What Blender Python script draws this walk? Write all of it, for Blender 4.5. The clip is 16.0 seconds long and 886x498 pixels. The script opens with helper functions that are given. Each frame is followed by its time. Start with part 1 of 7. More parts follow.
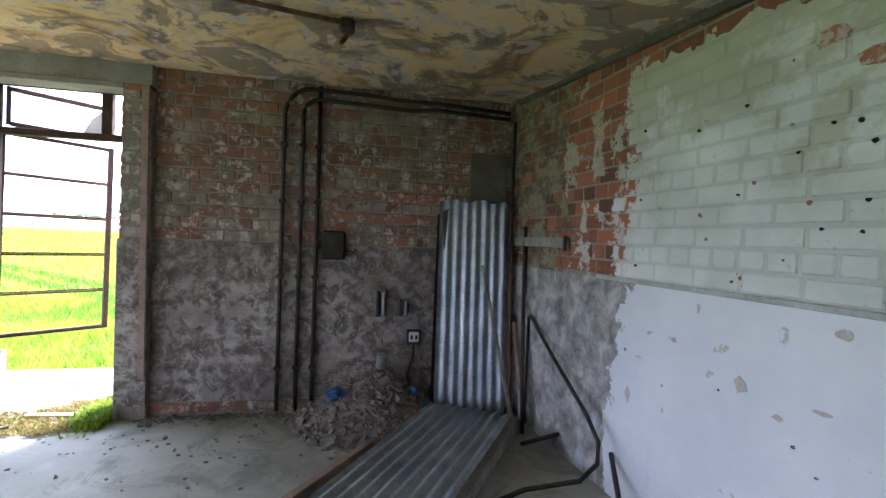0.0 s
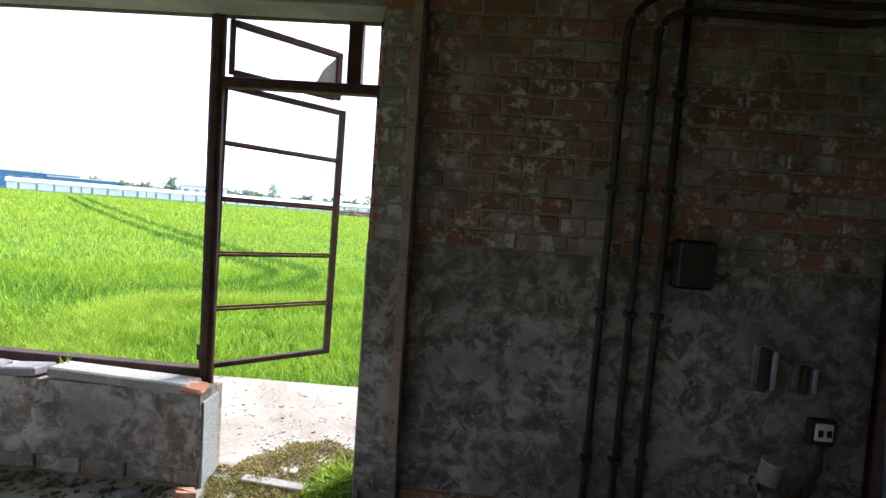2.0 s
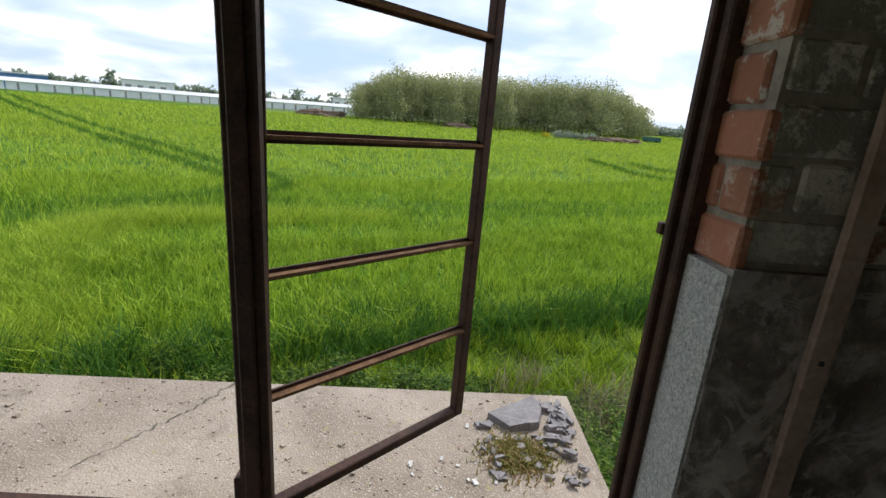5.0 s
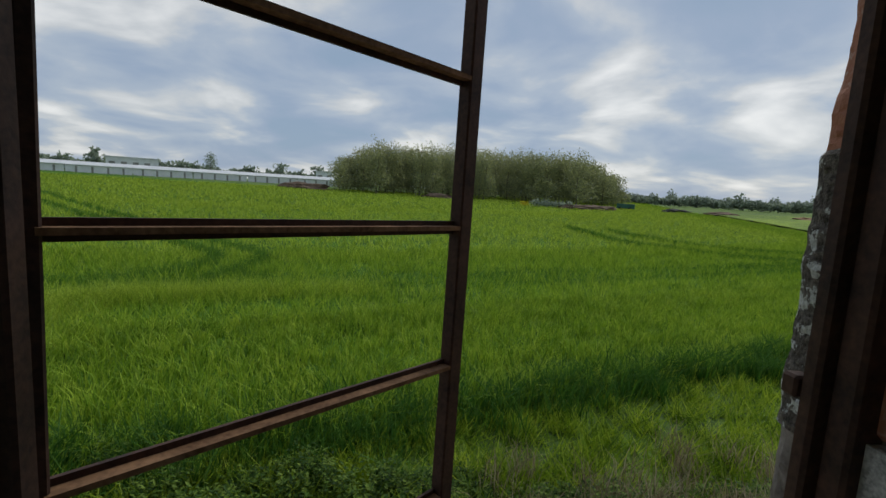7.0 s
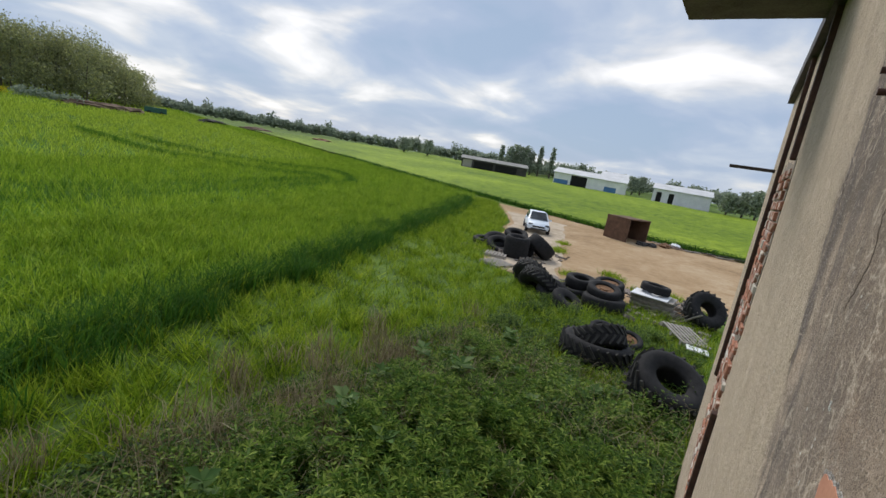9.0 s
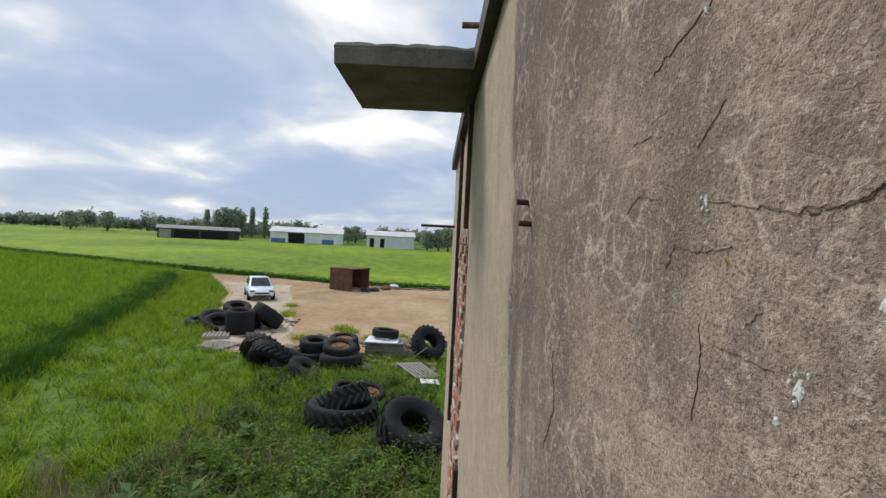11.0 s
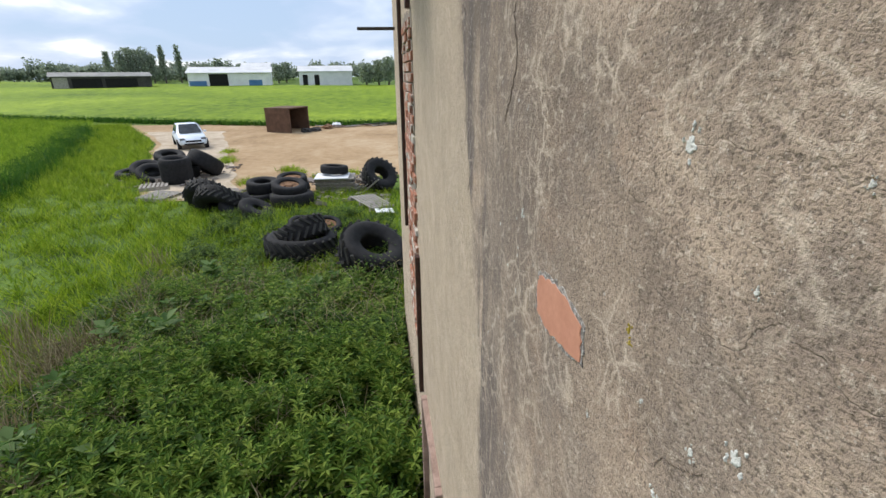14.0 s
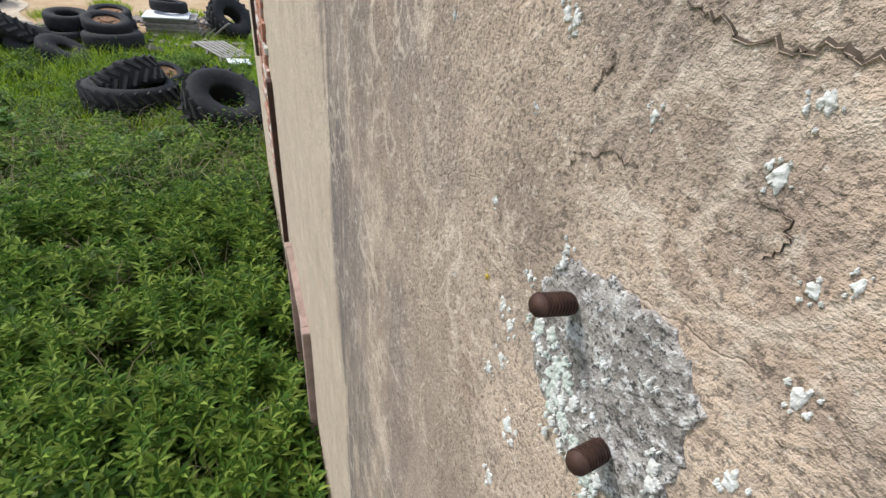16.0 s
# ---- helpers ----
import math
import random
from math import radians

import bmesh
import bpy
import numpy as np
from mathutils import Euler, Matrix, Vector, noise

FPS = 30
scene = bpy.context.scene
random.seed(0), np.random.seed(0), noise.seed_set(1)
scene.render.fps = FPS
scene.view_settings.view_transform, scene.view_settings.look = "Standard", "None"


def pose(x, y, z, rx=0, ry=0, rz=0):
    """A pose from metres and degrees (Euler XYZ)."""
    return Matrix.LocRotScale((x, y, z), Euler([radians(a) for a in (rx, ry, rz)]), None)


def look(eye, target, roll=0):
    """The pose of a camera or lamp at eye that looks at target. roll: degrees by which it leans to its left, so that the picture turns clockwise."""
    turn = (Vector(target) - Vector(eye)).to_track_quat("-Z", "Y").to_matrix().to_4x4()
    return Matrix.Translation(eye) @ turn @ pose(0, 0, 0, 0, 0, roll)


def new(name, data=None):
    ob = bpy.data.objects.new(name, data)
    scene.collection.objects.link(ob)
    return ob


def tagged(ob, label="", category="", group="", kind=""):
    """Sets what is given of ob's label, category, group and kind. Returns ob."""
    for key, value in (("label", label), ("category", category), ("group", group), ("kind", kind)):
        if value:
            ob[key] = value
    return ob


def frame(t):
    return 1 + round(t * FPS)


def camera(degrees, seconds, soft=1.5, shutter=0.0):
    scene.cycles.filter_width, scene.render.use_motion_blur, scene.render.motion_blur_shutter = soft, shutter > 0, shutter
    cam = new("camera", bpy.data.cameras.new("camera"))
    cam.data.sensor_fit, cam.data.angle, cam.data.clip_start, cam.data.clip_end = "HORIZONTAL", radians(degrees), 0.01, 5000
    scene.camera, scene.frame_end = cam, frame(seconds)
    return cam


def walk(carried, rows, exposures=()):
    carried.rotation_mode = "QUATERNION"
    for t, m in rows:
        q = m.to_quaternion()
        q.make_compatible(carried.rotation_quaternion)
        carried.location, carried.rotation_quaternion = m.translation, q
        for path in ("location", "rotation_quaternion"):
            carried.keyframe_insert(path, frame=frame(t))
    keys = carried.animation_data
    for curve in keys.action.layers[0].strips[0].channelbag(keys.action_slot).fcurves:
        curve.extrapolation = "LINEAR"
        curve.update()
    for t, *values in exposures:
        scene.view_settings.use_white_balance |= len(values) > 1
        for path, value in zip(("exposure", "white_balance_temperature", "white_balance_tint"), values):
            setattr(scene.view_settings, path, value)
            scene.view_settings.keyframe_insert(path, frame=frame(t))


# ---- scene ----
cam = camera(87.5, 16.0)
PATH = [
    (0, (1.423, -3.711, 1.376), (1.833, -1.754, 1.335), 2.2),
    (0.5, (1.162, -3.319, 1.365), (1.356, -1.328, 1.32), 3.1),
    (1, (0.831, -2.939, 1.374), (0.773, -0.942, 1.302), 3.5),
    (1.5, (0.552, -2.586, 1.43), (0.415, -0.594, 1.312), 4.4),
    (2, (0.309, -2.177, 1.433), (0.204, -0.184, 1.294), 4.2),
    (2.5, (0.028, -1.814, 1.463), (-0.137, 0.173, 1.302), 4.0),
    (3, (-0.269, -1.48, 1.502), (-0.443, 0.498, 1.263), 3.3),
    (5.3, (-0.642, -0.71, 1.501), (-0.571, 1.212, 0.95), 4.4),
    (5.5, (-0.625, -0.677, 1.527), (-0.564, 1.268, 1.064), 4.1),
    (6, (-0.614, -0.641, 1.567), (-0.619, 1.342, 1.308), 3.9),
    (6.5, (-0.637, -0.532, 1.586), (-0.676, 1.458, 1.391), 3.8),
    (7, (-0.593, -0.33, 1.506), (-0.477, 1.65, 1.254), 3.4),
    (7.5, (-0.513, -0.142, 1.432), (-0.135, 1.792, 1.091), 4.4),
    (8, (-0.495, 0.058, 1.369), (0.214, 1.893, 1.011), 5.8),
    (8.5, (-0.399, 0.193, 1.4), (0.836, 1.728, 1.056), 8.0),
    (9, (-0.264, 0.418, 1.346), (1.392, 1.47, 0.956), 10.0),
    (9.5, (-0.118, 0.491, 1.43), (1.763, 1.047, 1.04), 9.5),
    (10, (-0.031, 0.484, 1.586), (1.925, 0.772, 1.285), 7.3),
    (10.2, (0.025, 0.452, 1.599), (1.998, 0.665, 1.352), 6.2),
    (12.3, (0.023, 0.438, 1.657), (2.016, 0.296, 1.75), -0.6),
    (12.5, (0.029, 0.436, 1.622), (2.022, 0.275, 1.645), -1.2),
    (13, (0.021, 0.448, 1.509), (2.001, 0.254, 1.308), -1.5),
    (13.5, (0.036, 0.444, 1.377), (1.968, 0.245, 0.9), -1.1),
    (14, (0.01, 0.464, 1.263), (1.872, 0.259, 0.561), -0.6),
    (14.5, (0.02, 0.438, 1.153), (1.803, 0.222, 0.273), -0.6),
    (15, (0.057, 0.399, 1.03), (1.731, 0.033, -0.001), 2.1),
    (15.3, (0.069, 0.39, 0.978), (1.684, -0.084, -0.103), 4.2),
    (15.5, (0.078, 0.383, 0.935), (1.656, -0.164, -0.164), 5.4),
    (16, (0.117, 0.363, 0.846), (1.617, -0.307, -0.295), 7.2),
]
EXPOSURES = [(0.0, 3.4, 5800, 20), (0.5, 3.15, 5800, 20), (1.0, 2.75, 5850, 19), (1.5, 2.25, 5950, 16), (2.0, 1.8, 6000, 12), (2.5, 1.1, 6200, 10), (3.0, 0.55, 6300, 9), (3.2, 0.5, 6350, 9),
             (5.3, 0.6, 6550, 11), (5.5, 0.55, 6550, 11), (6.0, -0.15, 6500, 8), (6.5, -0.5, 6450, 8), (7.0, -0.5, 6450, 8), (7.5, 0.25, 6550, 11), (8.0, 0.45, 6550, 11), (8.5, 0.15, 6600, 12), (9.0, -0.1, 6550, 11), (9.5, 0.3, 6600, 12), (10.0, 0.3, 6600, 12),
             (12.3, -0.55, 6400, 10), (12.5, -0.5, 6400, 10), (13.0, -0.2, 6450, 10), (14.0, 0.35, 6450, 11), (14.5, 0.65, 6450, 12), (15.0, 0.75, 6400, 12), (16.0, 0.65, 6350, 12)]
walk(cam, [(t, look(eye, target, roll)) for t, eye, target, roll in PATH], EXPOSURES)

# ---- world and light ----
SUN_AZ, SUN_EL = 38.0, 48.0  # degrees from +y towards +x, and above the horizon
world = bpy.data.worlds.new("overcast_sky")
scene.world = world
world.use_nodes = True
wn, wl = world.node_tree.nodes, world.node_tree.links
wn.clear()
w_out = wn.new("ShaderNodeOutputWorld")
w_bg = wn.new("ShaderNodeBackground")
w_sky = wn.new("ShaderNodeTexSky")
w_sky.sky_type, w_sky.sun_disc = "NISHITA", False
w_sky.sun_elevation, w_sky.sun_rotation = radians(SUN_EL), radians(SUN_AZ)
w_co = wn.new("ShaderNodeTexCoord")
w_sep = wn.new("ShaderNodeSeparateXYZ")
wl.new(w_co.outputs["Generated"], w_sep.inputs[0])
w_h = wn.new("ShaderNodeMath")
w_h.operation, w_h.inputs[1].default_value = "ADD", 0.24
wl.new(w_sep.outputs[2], w_h.inputs[0])
w_h2 = wn.new("ShaderNodeMath")
w_h2.operation, w_h2.inputs[1].default_value = "MAXIMUM", 0.1
wl.new(w_h.outputs[0], w_h2.inputs[0])
w_div = wn.new("ShaderNodeVectorMath")
w_div.operation = "DIVIDE"
w_comb = wn.new("ShaderNodeCombineXYZ")
for k in range(3):
    wl.new(w_h2.outputs[0], w_comb.inputs[k])
wl.new(w_co.outputs["Generated"], w_div.inputs[0])
wl.new(w_comb.outputs[0], w_div.inputs[1])
w_n1 = wn.new("ShaderNodeTexNoise")
w_n1.inputs["Scale"].default_value, w_n1.inputs["Detail"].default_value, w_n1.inputs["Roughness"].default_value = 1.6, 6.0, 0.47
w_n1.inputs["Distortion"].default_value = 0.3
wl.new(w_div.outputs[0], w_n1.inputs["Vector"])
w_ramp = wn.new("ShaderNodeValToRGB")
w_ramp.color_ramp.elements[0].position, w_ramp.color_ramp.elements[0].color = 0.34, (0.4, 0.53, 0.72, 1)
w_ramp.color_ramp.elements[1].position, w_ramp.color_ramp.elements[1].color = 0.71, (1.4, 1.38, 1.36, 1)
for w_at, w_col in ((0.43, (0.46, 0.57, 0.76, 1)), (0.52, (0.6, 0.69, 0.83, 1)), (0.58, (0.84, 0.87, 0.91, 1))):
    w_ramp.color_ramp.elements.new(w_at).color = w_col
wl.new(w_n1.outputs[0], w_ramp.inputs[0])
w_mix = wn.new("ShaderNodeMixRGB")
w_mix.inputs[0].default_value = 0.88
w_scale = wn.new("ShaderNodeVectorMath")
w_scale.operation, w_scale.inputs[3].default_value = "SCALE", 0.1
wl.new(w_sky.outputs[0], w_scale.inputs[0])
wl.new(w_scale.outputs[0], w_mix.inputs[1])
wl.new(w_ramp.outputs[0], w_mix.inputs[2])
wl.new(w_mix.outputs[0], w_bg.inputs[0])
w_bg.inputs[1].default_value = 1.0
wl.new(w_bg.outputs[0], w_out.inputs[0])

sun = new("sun", bpy.data.lights.new("sun", "SUN"))
sun.data.energy, sun.data.angle, sun.data.color = 2.5, radians(18), (1.0, 0.96, 0.9)
az, el = radians(SUN_AZ), radians(SUN_EL)
sun.matrix_world = look((math.sin(az) * math.cos(el) * 50, math.cos(az) * math.cos(el) * 50, math.sin(el) * 50), (0, 0, 0))

# ---- materials ----


def rgb(c):
    return (*c, 1.0)


class Mat:
    """A small node builder on world positions."""

    def __init__(self, name, rough=0.85, metal=0.0):
        self.m = bpy.data.materials.new(name)
        self.m.use_nodes = True
        self.t = self.m.node_tree
        self.b = self.t.nodes["Principled BSDF"]
        self.b.inputs["Roughness"].default_value = rough
        self.b.inputs["Metallic"].default_value = metal
        self.b.inputs["Specular IOR Level"].default_value = 0.3
        self.pos = self.t.nodes.new("ShaderNodeNewGeometry").outputs["Position"]

    def node(self, kind):
        return self.t.nodes.new(kind)

    def link(self, a, b):
        self.t.links.new(a, b)

    def scaled(self, sx, sy, sz):
        n = self.node("ShaderNodeVectorMath")
        n.operation = "MULTIPLY"
        self.link(self.pos, n.inputs[0])
        n.inputs[1].default_value = (sx, sy, sz)
        return n.outputs[0]

    def noise(self, scale, detail=4.0, rough=0.55, distort=0.0, vec=None):
        n = self.node("ShaderNodeTexNoise")
        n.inputs["Scale"].default_value = scale
        n.inputs["Detail"].default_value = detail
        n.inputs["Roughness"].default_value = rough
        n.inputs["Distortion"].default_value = distort
        self.link(vec or self.pos, n.inputs["Vector"])
        return n.outputs[0]

    def voronoi(self, scale, feature="F1", vec=None):
        n = self.node("ShaderNodeTexVoronoi")
        n.feature = feature
        n.inputs["Scale"].default_value = scale
        self.link(vec or self.pos, n.inputs["Vector"])
        return n.outputs["Distance"]

    def ramp(self, fac, stops):
        n = self.node("ShaderNodeValToRGB")
        r = n.color_ramp
        while len(r.elements) < len(stops):
            r.elements.new(0.5)
        for e, (p, c) in zip(r.elements, stops):
            e.position = p
            e.color = rgb(c) if not isinstance(c, (int, float)) else (c, c, c, 1)
        self.link(fac, n.inputs[0])
        return n.outputs[0]

    def mix(self, fac, a, b, mode="MIX"):
        n = self.node("ShaderNodeMixRGB")
        n.blend_type = mode
        for k, v in ((0, fac), (1, a), (2, b)):
            if isinstance(v, (int, float)):
                n.inputs[k].default_value = v if k == 0 else (v, v, v, 1)
            elif isinstance(v, tuple):
                n.inputs[k].default_value = rgb(v)
            else:
                self.link(v, n.inputs[k])
        return n.outputs[0]

    def math(self, op, a, b=0.0, c=0.0):
        n = self.node("ShaderNodeMath")
        n.operation = op
        for k, v in enumerate((a, b, c)):
            if isinstance(v, (int, float)):
                n.inputs[k].default_value = v
            else:
                self.link(v, n.inputs[k])
        return n.outputs[0]

    def axis(self, k):
        n = self.node("ShaderNodeSeparateXYZ")
        self.link(self.pos, n.inputs[0])
        return n.outputs[k]

    def rand(self):
        return self.node("ShaderNodeObjectInfo").outputs["Random"]

    def island(self):
        return self.node("ShaderNodeNewGeometry").outputs["Random Per Island"]

    def color(self, c):
        if isinstance(c, tuple):
            self.b.inputs["Base Color"].default_value = rgb(c)
        else:
            self.link(c, self.b.inputs["Base Color"])
        return self

    def bump(self, height, strength=0.4, dist=0.01):
        n = self.node("ShaderNodeBump")
        n.inputs["Strength"].default_value = strength
        n.inputs["Distance"].default_value = dist
        self.link(height, n.inputs["Height"])
        self.link(n.outputs[0], self.b.inputs["Normal"])
        return self

    def roughness(self, v):
        self.link(v, self.b.inputs["Roughness"])
        return self


def simple(name, lo, hi, scale=6.0, fine=60.0, rough=0.85, metal=0.0, bump=0.3, dist=0.004):
    """Two-scale mottled surface between two colours."""
    m = Mat(name, rough, metal)
    n1, n2 = m.noise(scale, 5), m.noise(fine, 3)
    f = m.mix(0.4, n1, n2)
    m.color(m.ramp(f, [(0.35, lo), (0.65, hi)]))
    m.bump(f, bump, dist)
    return m.m


def make_plaster():
    """Grey-brown damp plaster with pale patches and scars."""
    m = Mat("damp_plaster", 0.9)
    big = m.noise(1.8, 5, 0.6, 0.3)
    swirl = m.noise(9.0, 7, 0.68, 0.45)
    fine = m.noise(45, 4)
    base = m.ramp(swirl, [(0.38, (0.13, 0.105, 0.09)), (0.49, (0.25, 0.21, 0.18)), (0.53, (0.34, 0.295, 0.26)), (0.6, (0.5, 0.45, 0.41))])
    pale = m.ramp(m.noise(3.6, 5, 0.6, 0.6), [(0.57, 0.0), (0.585, 1.0)])
    c = m.mix(m.math("MULTIPLY", pale, 0.65), base, (0.52, 0.46, 0.41))
    c = m.mix(m.math("MULTIPLY", m.ramp(m.noise(13, 7, 0.75, 1.2), [(0.56, 0.0), (0.575, 1.0)]), 0.6), c, (0.58, 0.53, 0.48))
    c = m.mix(m.ramp(big, [(0.4, 0.0), (0.66, 0.65)]), c, (0.15, 0.125, 0.115))
    c = m.mix(0.3, c, m.ramp(fine, [(0.3, 0.1), (0.7, 0.5)]), "SOFT_LIGHT")
    m.color(c).bump(m.mix(0.4, swirl, fine), 0.6, 0.008)
    return m.m


def make_right_plaster():
    """White limewashed plaster that turns to bare damp grey towards the corner."""
    m = Mat("flaking_white_plaster", 0.8)
    y = m.axis(1)
    edge = m.math("ADD", y, m.math("MULTIPLY", m.noise(2.6, 6, 0.65, 0.5), 0.9))
    f = m.math("GREATER_THAN", edge, -0.98)
    chips = m.ramp(m.noise(6.5, 6, 0.68), [(0.635, 0.0), (0.65, 1.0)])
    swirl = m.noise(8.0, 7, 0.68, 0.4)
    grey = m.ramp(swirl, [(0.36, (0.17, 0.16, 0.15)), (0.5, (0.33, 0.31, 0.295)), (0.62, (0.52, 0.5, 0.49))])
    white = m.ramp(m.noise(1.6, 4), [(0.35, (0.66, 0.68, 0.73)), (0.65, (0.79, 0.8, 0.83))])
    white = m.mix(m.math("MULTIPLY", chips, 0.75), white, (0.5, 0.43, 0.39))
    c = m.mix(f, white, grey)
    blue = m.math("MULTIPLY", m.ramp(m.noise(4.0, 4), [(0.6, 0.0), (0.68, 0.5)]), m.ramp(m.axis(2), [(0.3, 1.0), (0.5, 0.0)]))
    c = m.mix(blue, c, (0.42, 0.6, 0.68))
    m.color(c).bump(m.mix(0.5, swirl, m.noise(40, 4)), 0.35, 0.006)
    return m.m


def make_brick(name, paint_a, paint_b, bare_lo, bare_hi, coverage, grime=0.35):
    """Old brick under worn paint; coverage of the paint from 0 to 1."""
    m = Mat(name, 0.88)
    r = m.rand()
    bare = m.ramp(m.math("ADD", m.math("MULTIPLY", r, 0.6), m.math("MULTIPLY", m.noise(14, 4), 0.4)), [(0.2, bare_lo), (0.75, bare_hi)])
    paint = m.ramp(m.noise(6.0, 5), [(0.35, paint_a), (0.65, paint_b)])
    worn = m.math("ADD", m.noise(4.2, 7, 0.7, 0.4), m.math("MULTIPLY", m.math("SUBTRACT", r, 0.5), 0.25))
    mask = m.ramp(worn, [(coverage - 0.012, 1.0), (coverage + 0.012, 0.0)])
    c = m.mix(mask, bare, paint)
    c = m.mix(m.math("MULTIPLY", m.ramp(m.noise(1.3, 4), [(0.42, 0.0), (0.62, 1.0)]), grime), c, (0.1, 0.105, 0.07))
    salt = m.math("MULTIPLY", m.ramp(m.noise(11, 7, 0.75), [(0.52, 0.0), (0.57, 1.0)]), m.ramp(m.noise(2.0, 3), [(0.4, 0.0), (0.5, 0.8)]))
    c = m.mix(salt, c, (0.58, 0.52, 0.45))
    m.color(c).bump(m.mix(0.5, m.noise(30, 5), m.noise(110, 3)), 0.7, 0.008)
    return m.m


def make_right_brick(joint=False):
    """Brick or joints of the side wall: pale paint near the room's middle, bare orange brick and green damp towards the corner."""
    m = Mat("limewashed_joints" if joint else "flaking_white_brick", 0.85)
    r = m.rand()
    y, z = m.axis(1), m.axis(2)
    bare = m.ramp(m.math("ADD", m.math("MULTIPLY", r, 0.55), m.math("MULTIPLY", m.noise(14, 4), 0.45)), [(0.25, (0.2, 0.165, 0.13) if joint else (0.15, 0.075, 0.05)), (0.75, (0.38, 0.31, 0.25) if joint else (0.4, 0.15, 0.08))])
    paint = m.ramp(m.noise(3.0, 5), [(0.35, (0.47, 0.48, 0.43) if joint else (0.56, 0.58, 0.53)), (0.65, (0.66, 0.66, 0.62) if joint else (0.76, 0.77, 0.74))])
    paint = m.mix(m.ramp(m.noise(24, 6, 0.75), [(0.6, 0.0), (0.68, 0.55)]), paint, (0.4, 0.36, 0.3))
    paint = m.mix(m.ramp(m.math("ADD", m.math("MULTIPLY", z, 0.3), m.math("MULTIPLY", m.noise(1.9, 6, 0.7), 0.8)), [(0.95, 0.0), (1.15, 0.6)]), paint, (0.42, 0.43, 0.28))
    jag = m.math("ADD", y, m.math("ADD", m.math("MULTIPLY", m.math("SUBTRACT", m.noise(3.5, 6, 0.7), 0.5), 0.7), m.math("MULTIPLY", m.math("SUBTRACT", r, 0.5), 0.14)))
    lost = m.math("GREATER_THAN", jag, -1.45)
    chip = m.math("GREATER_THAN", m.noise(7.5, 4, 0.6), 0.7)
    # paint is lost along the top courses too
    top = m.math("GREATER_THAN", m.math("ADD", m.math("SUBTRACT", z, m.math("MULTIPLY", y, 0.06)), m.math("MULTIPLY", m.noise(4.0, 4), 0.3)), 2.565)
    kept = m.math("GREATER_THAN", m.noise(5.5, 7, 0.72, 0.4), 0.555)
    lost = m.math("MAXIMUM", m.math("MAXIMUM", m.math("MULTIPLY", lost, m.math("SUBTRACT", 1.0, m.math("MULTIPLY", kept, 0.7))), chip), top)
    c = m.mix(lost, paint, bare)
    old = m.mix(m.ramp(m.noise(5, 5, 0.7), [(0.45, 0.0), (0.55, 1.0)]), bare, (0.27, 0.26, 0.17))
    old = m.mix(m.ramp(m.noise(9, 6, 0.7), [(0.46, 0.0), (0.56, 0.7)]), old, (0.11, 0.085, 0.06))
    c = m.mix(m.math("GREATER_THAN", m.math("ADD", y, m.math("MULTIPLY", m.noise(3.0, 5), 0.5)), -0.62), c, old)
    m.color(c).bump(m.mix(0.5, m.noise(25, 5), m.noise(110, 3)), 0.45, 0.006)
    return m.m


def make_ceiling():
    """Peeling, water-stained ochre and grey distemper."""
    m = Mat("peeling_ceiling_paint", 0.9)
    big = m.noise(1.1, 6, 0.62, 1.2)
    peel = m.noise(3.2, 7, 0.6, 1.8)
    c = m.ramp(big, [(0.36, (0.24, 0.17, 0.105)), (0.45, (0.66, 0.48, 0.22)), (0.55, (0.66, 0.53, 0.31)), (0.65, (0.21, 0.185, 0.15))])
    c = m.mix(m.ramp(peel, [(0.55, 0.0), (0.565, 0.85)]), c, (0.5, 0.45, 0.38))
    c = m.mix(m.ramp(m.noise(2.4, 7, 0.65, 1.0), [(0.53, 0.0), (0.545, 0.7)]), c, (0.2, 0.165, 0.12))
    c = m.mix(m.ramp(m.noise(4.5, 6, 0.65, 0.8), [(0.56, 0.0), (0.64, 0.8)]), c, (0.13, 0.12, 0.105))
    m.color(c).bump(m.mix(0.5, peel, m.noise(25, 5)), 0.7, 0.012)
    return m.m


def make_floor():
    m = Mat("dusty_concrete_floor", 0.75)
    big, mid, fine = m.noise(0.9, 5, 0.6, 0.5), m.noise(6, 6, 0.65), m.noise(70, 4)
    c = m.ramp(big, [(0.35, (0.25, 0.245, 0.2)), (0.62, (0.44, 0.43, 0.36))])
    c = m.mix(m.ramp(mid, [(0.45, 0.0), (0.7, 0.6)]), c, (0.4, 0.4, 0.36))
    c = m.mix(m.ramp(m.noise(2.6, 7, 0.72, 0.6), [(0.5, 0.0), (0.6, 0.55)]), c, (0.17, 0.165, 0.125))
    c = m.mix(m.ramp(fine, [(0.62, 0.0), (0.72, 0.5)]), c, (0.1, 0.09, 0.08))
    m.color(c).bump(m.mix(0.5, mid, fine), 0.4, 0.006)
    m.roughness(m.ramp(mid, [(0.35, 0.5), (0.65, 0.9)]))
    return m.m


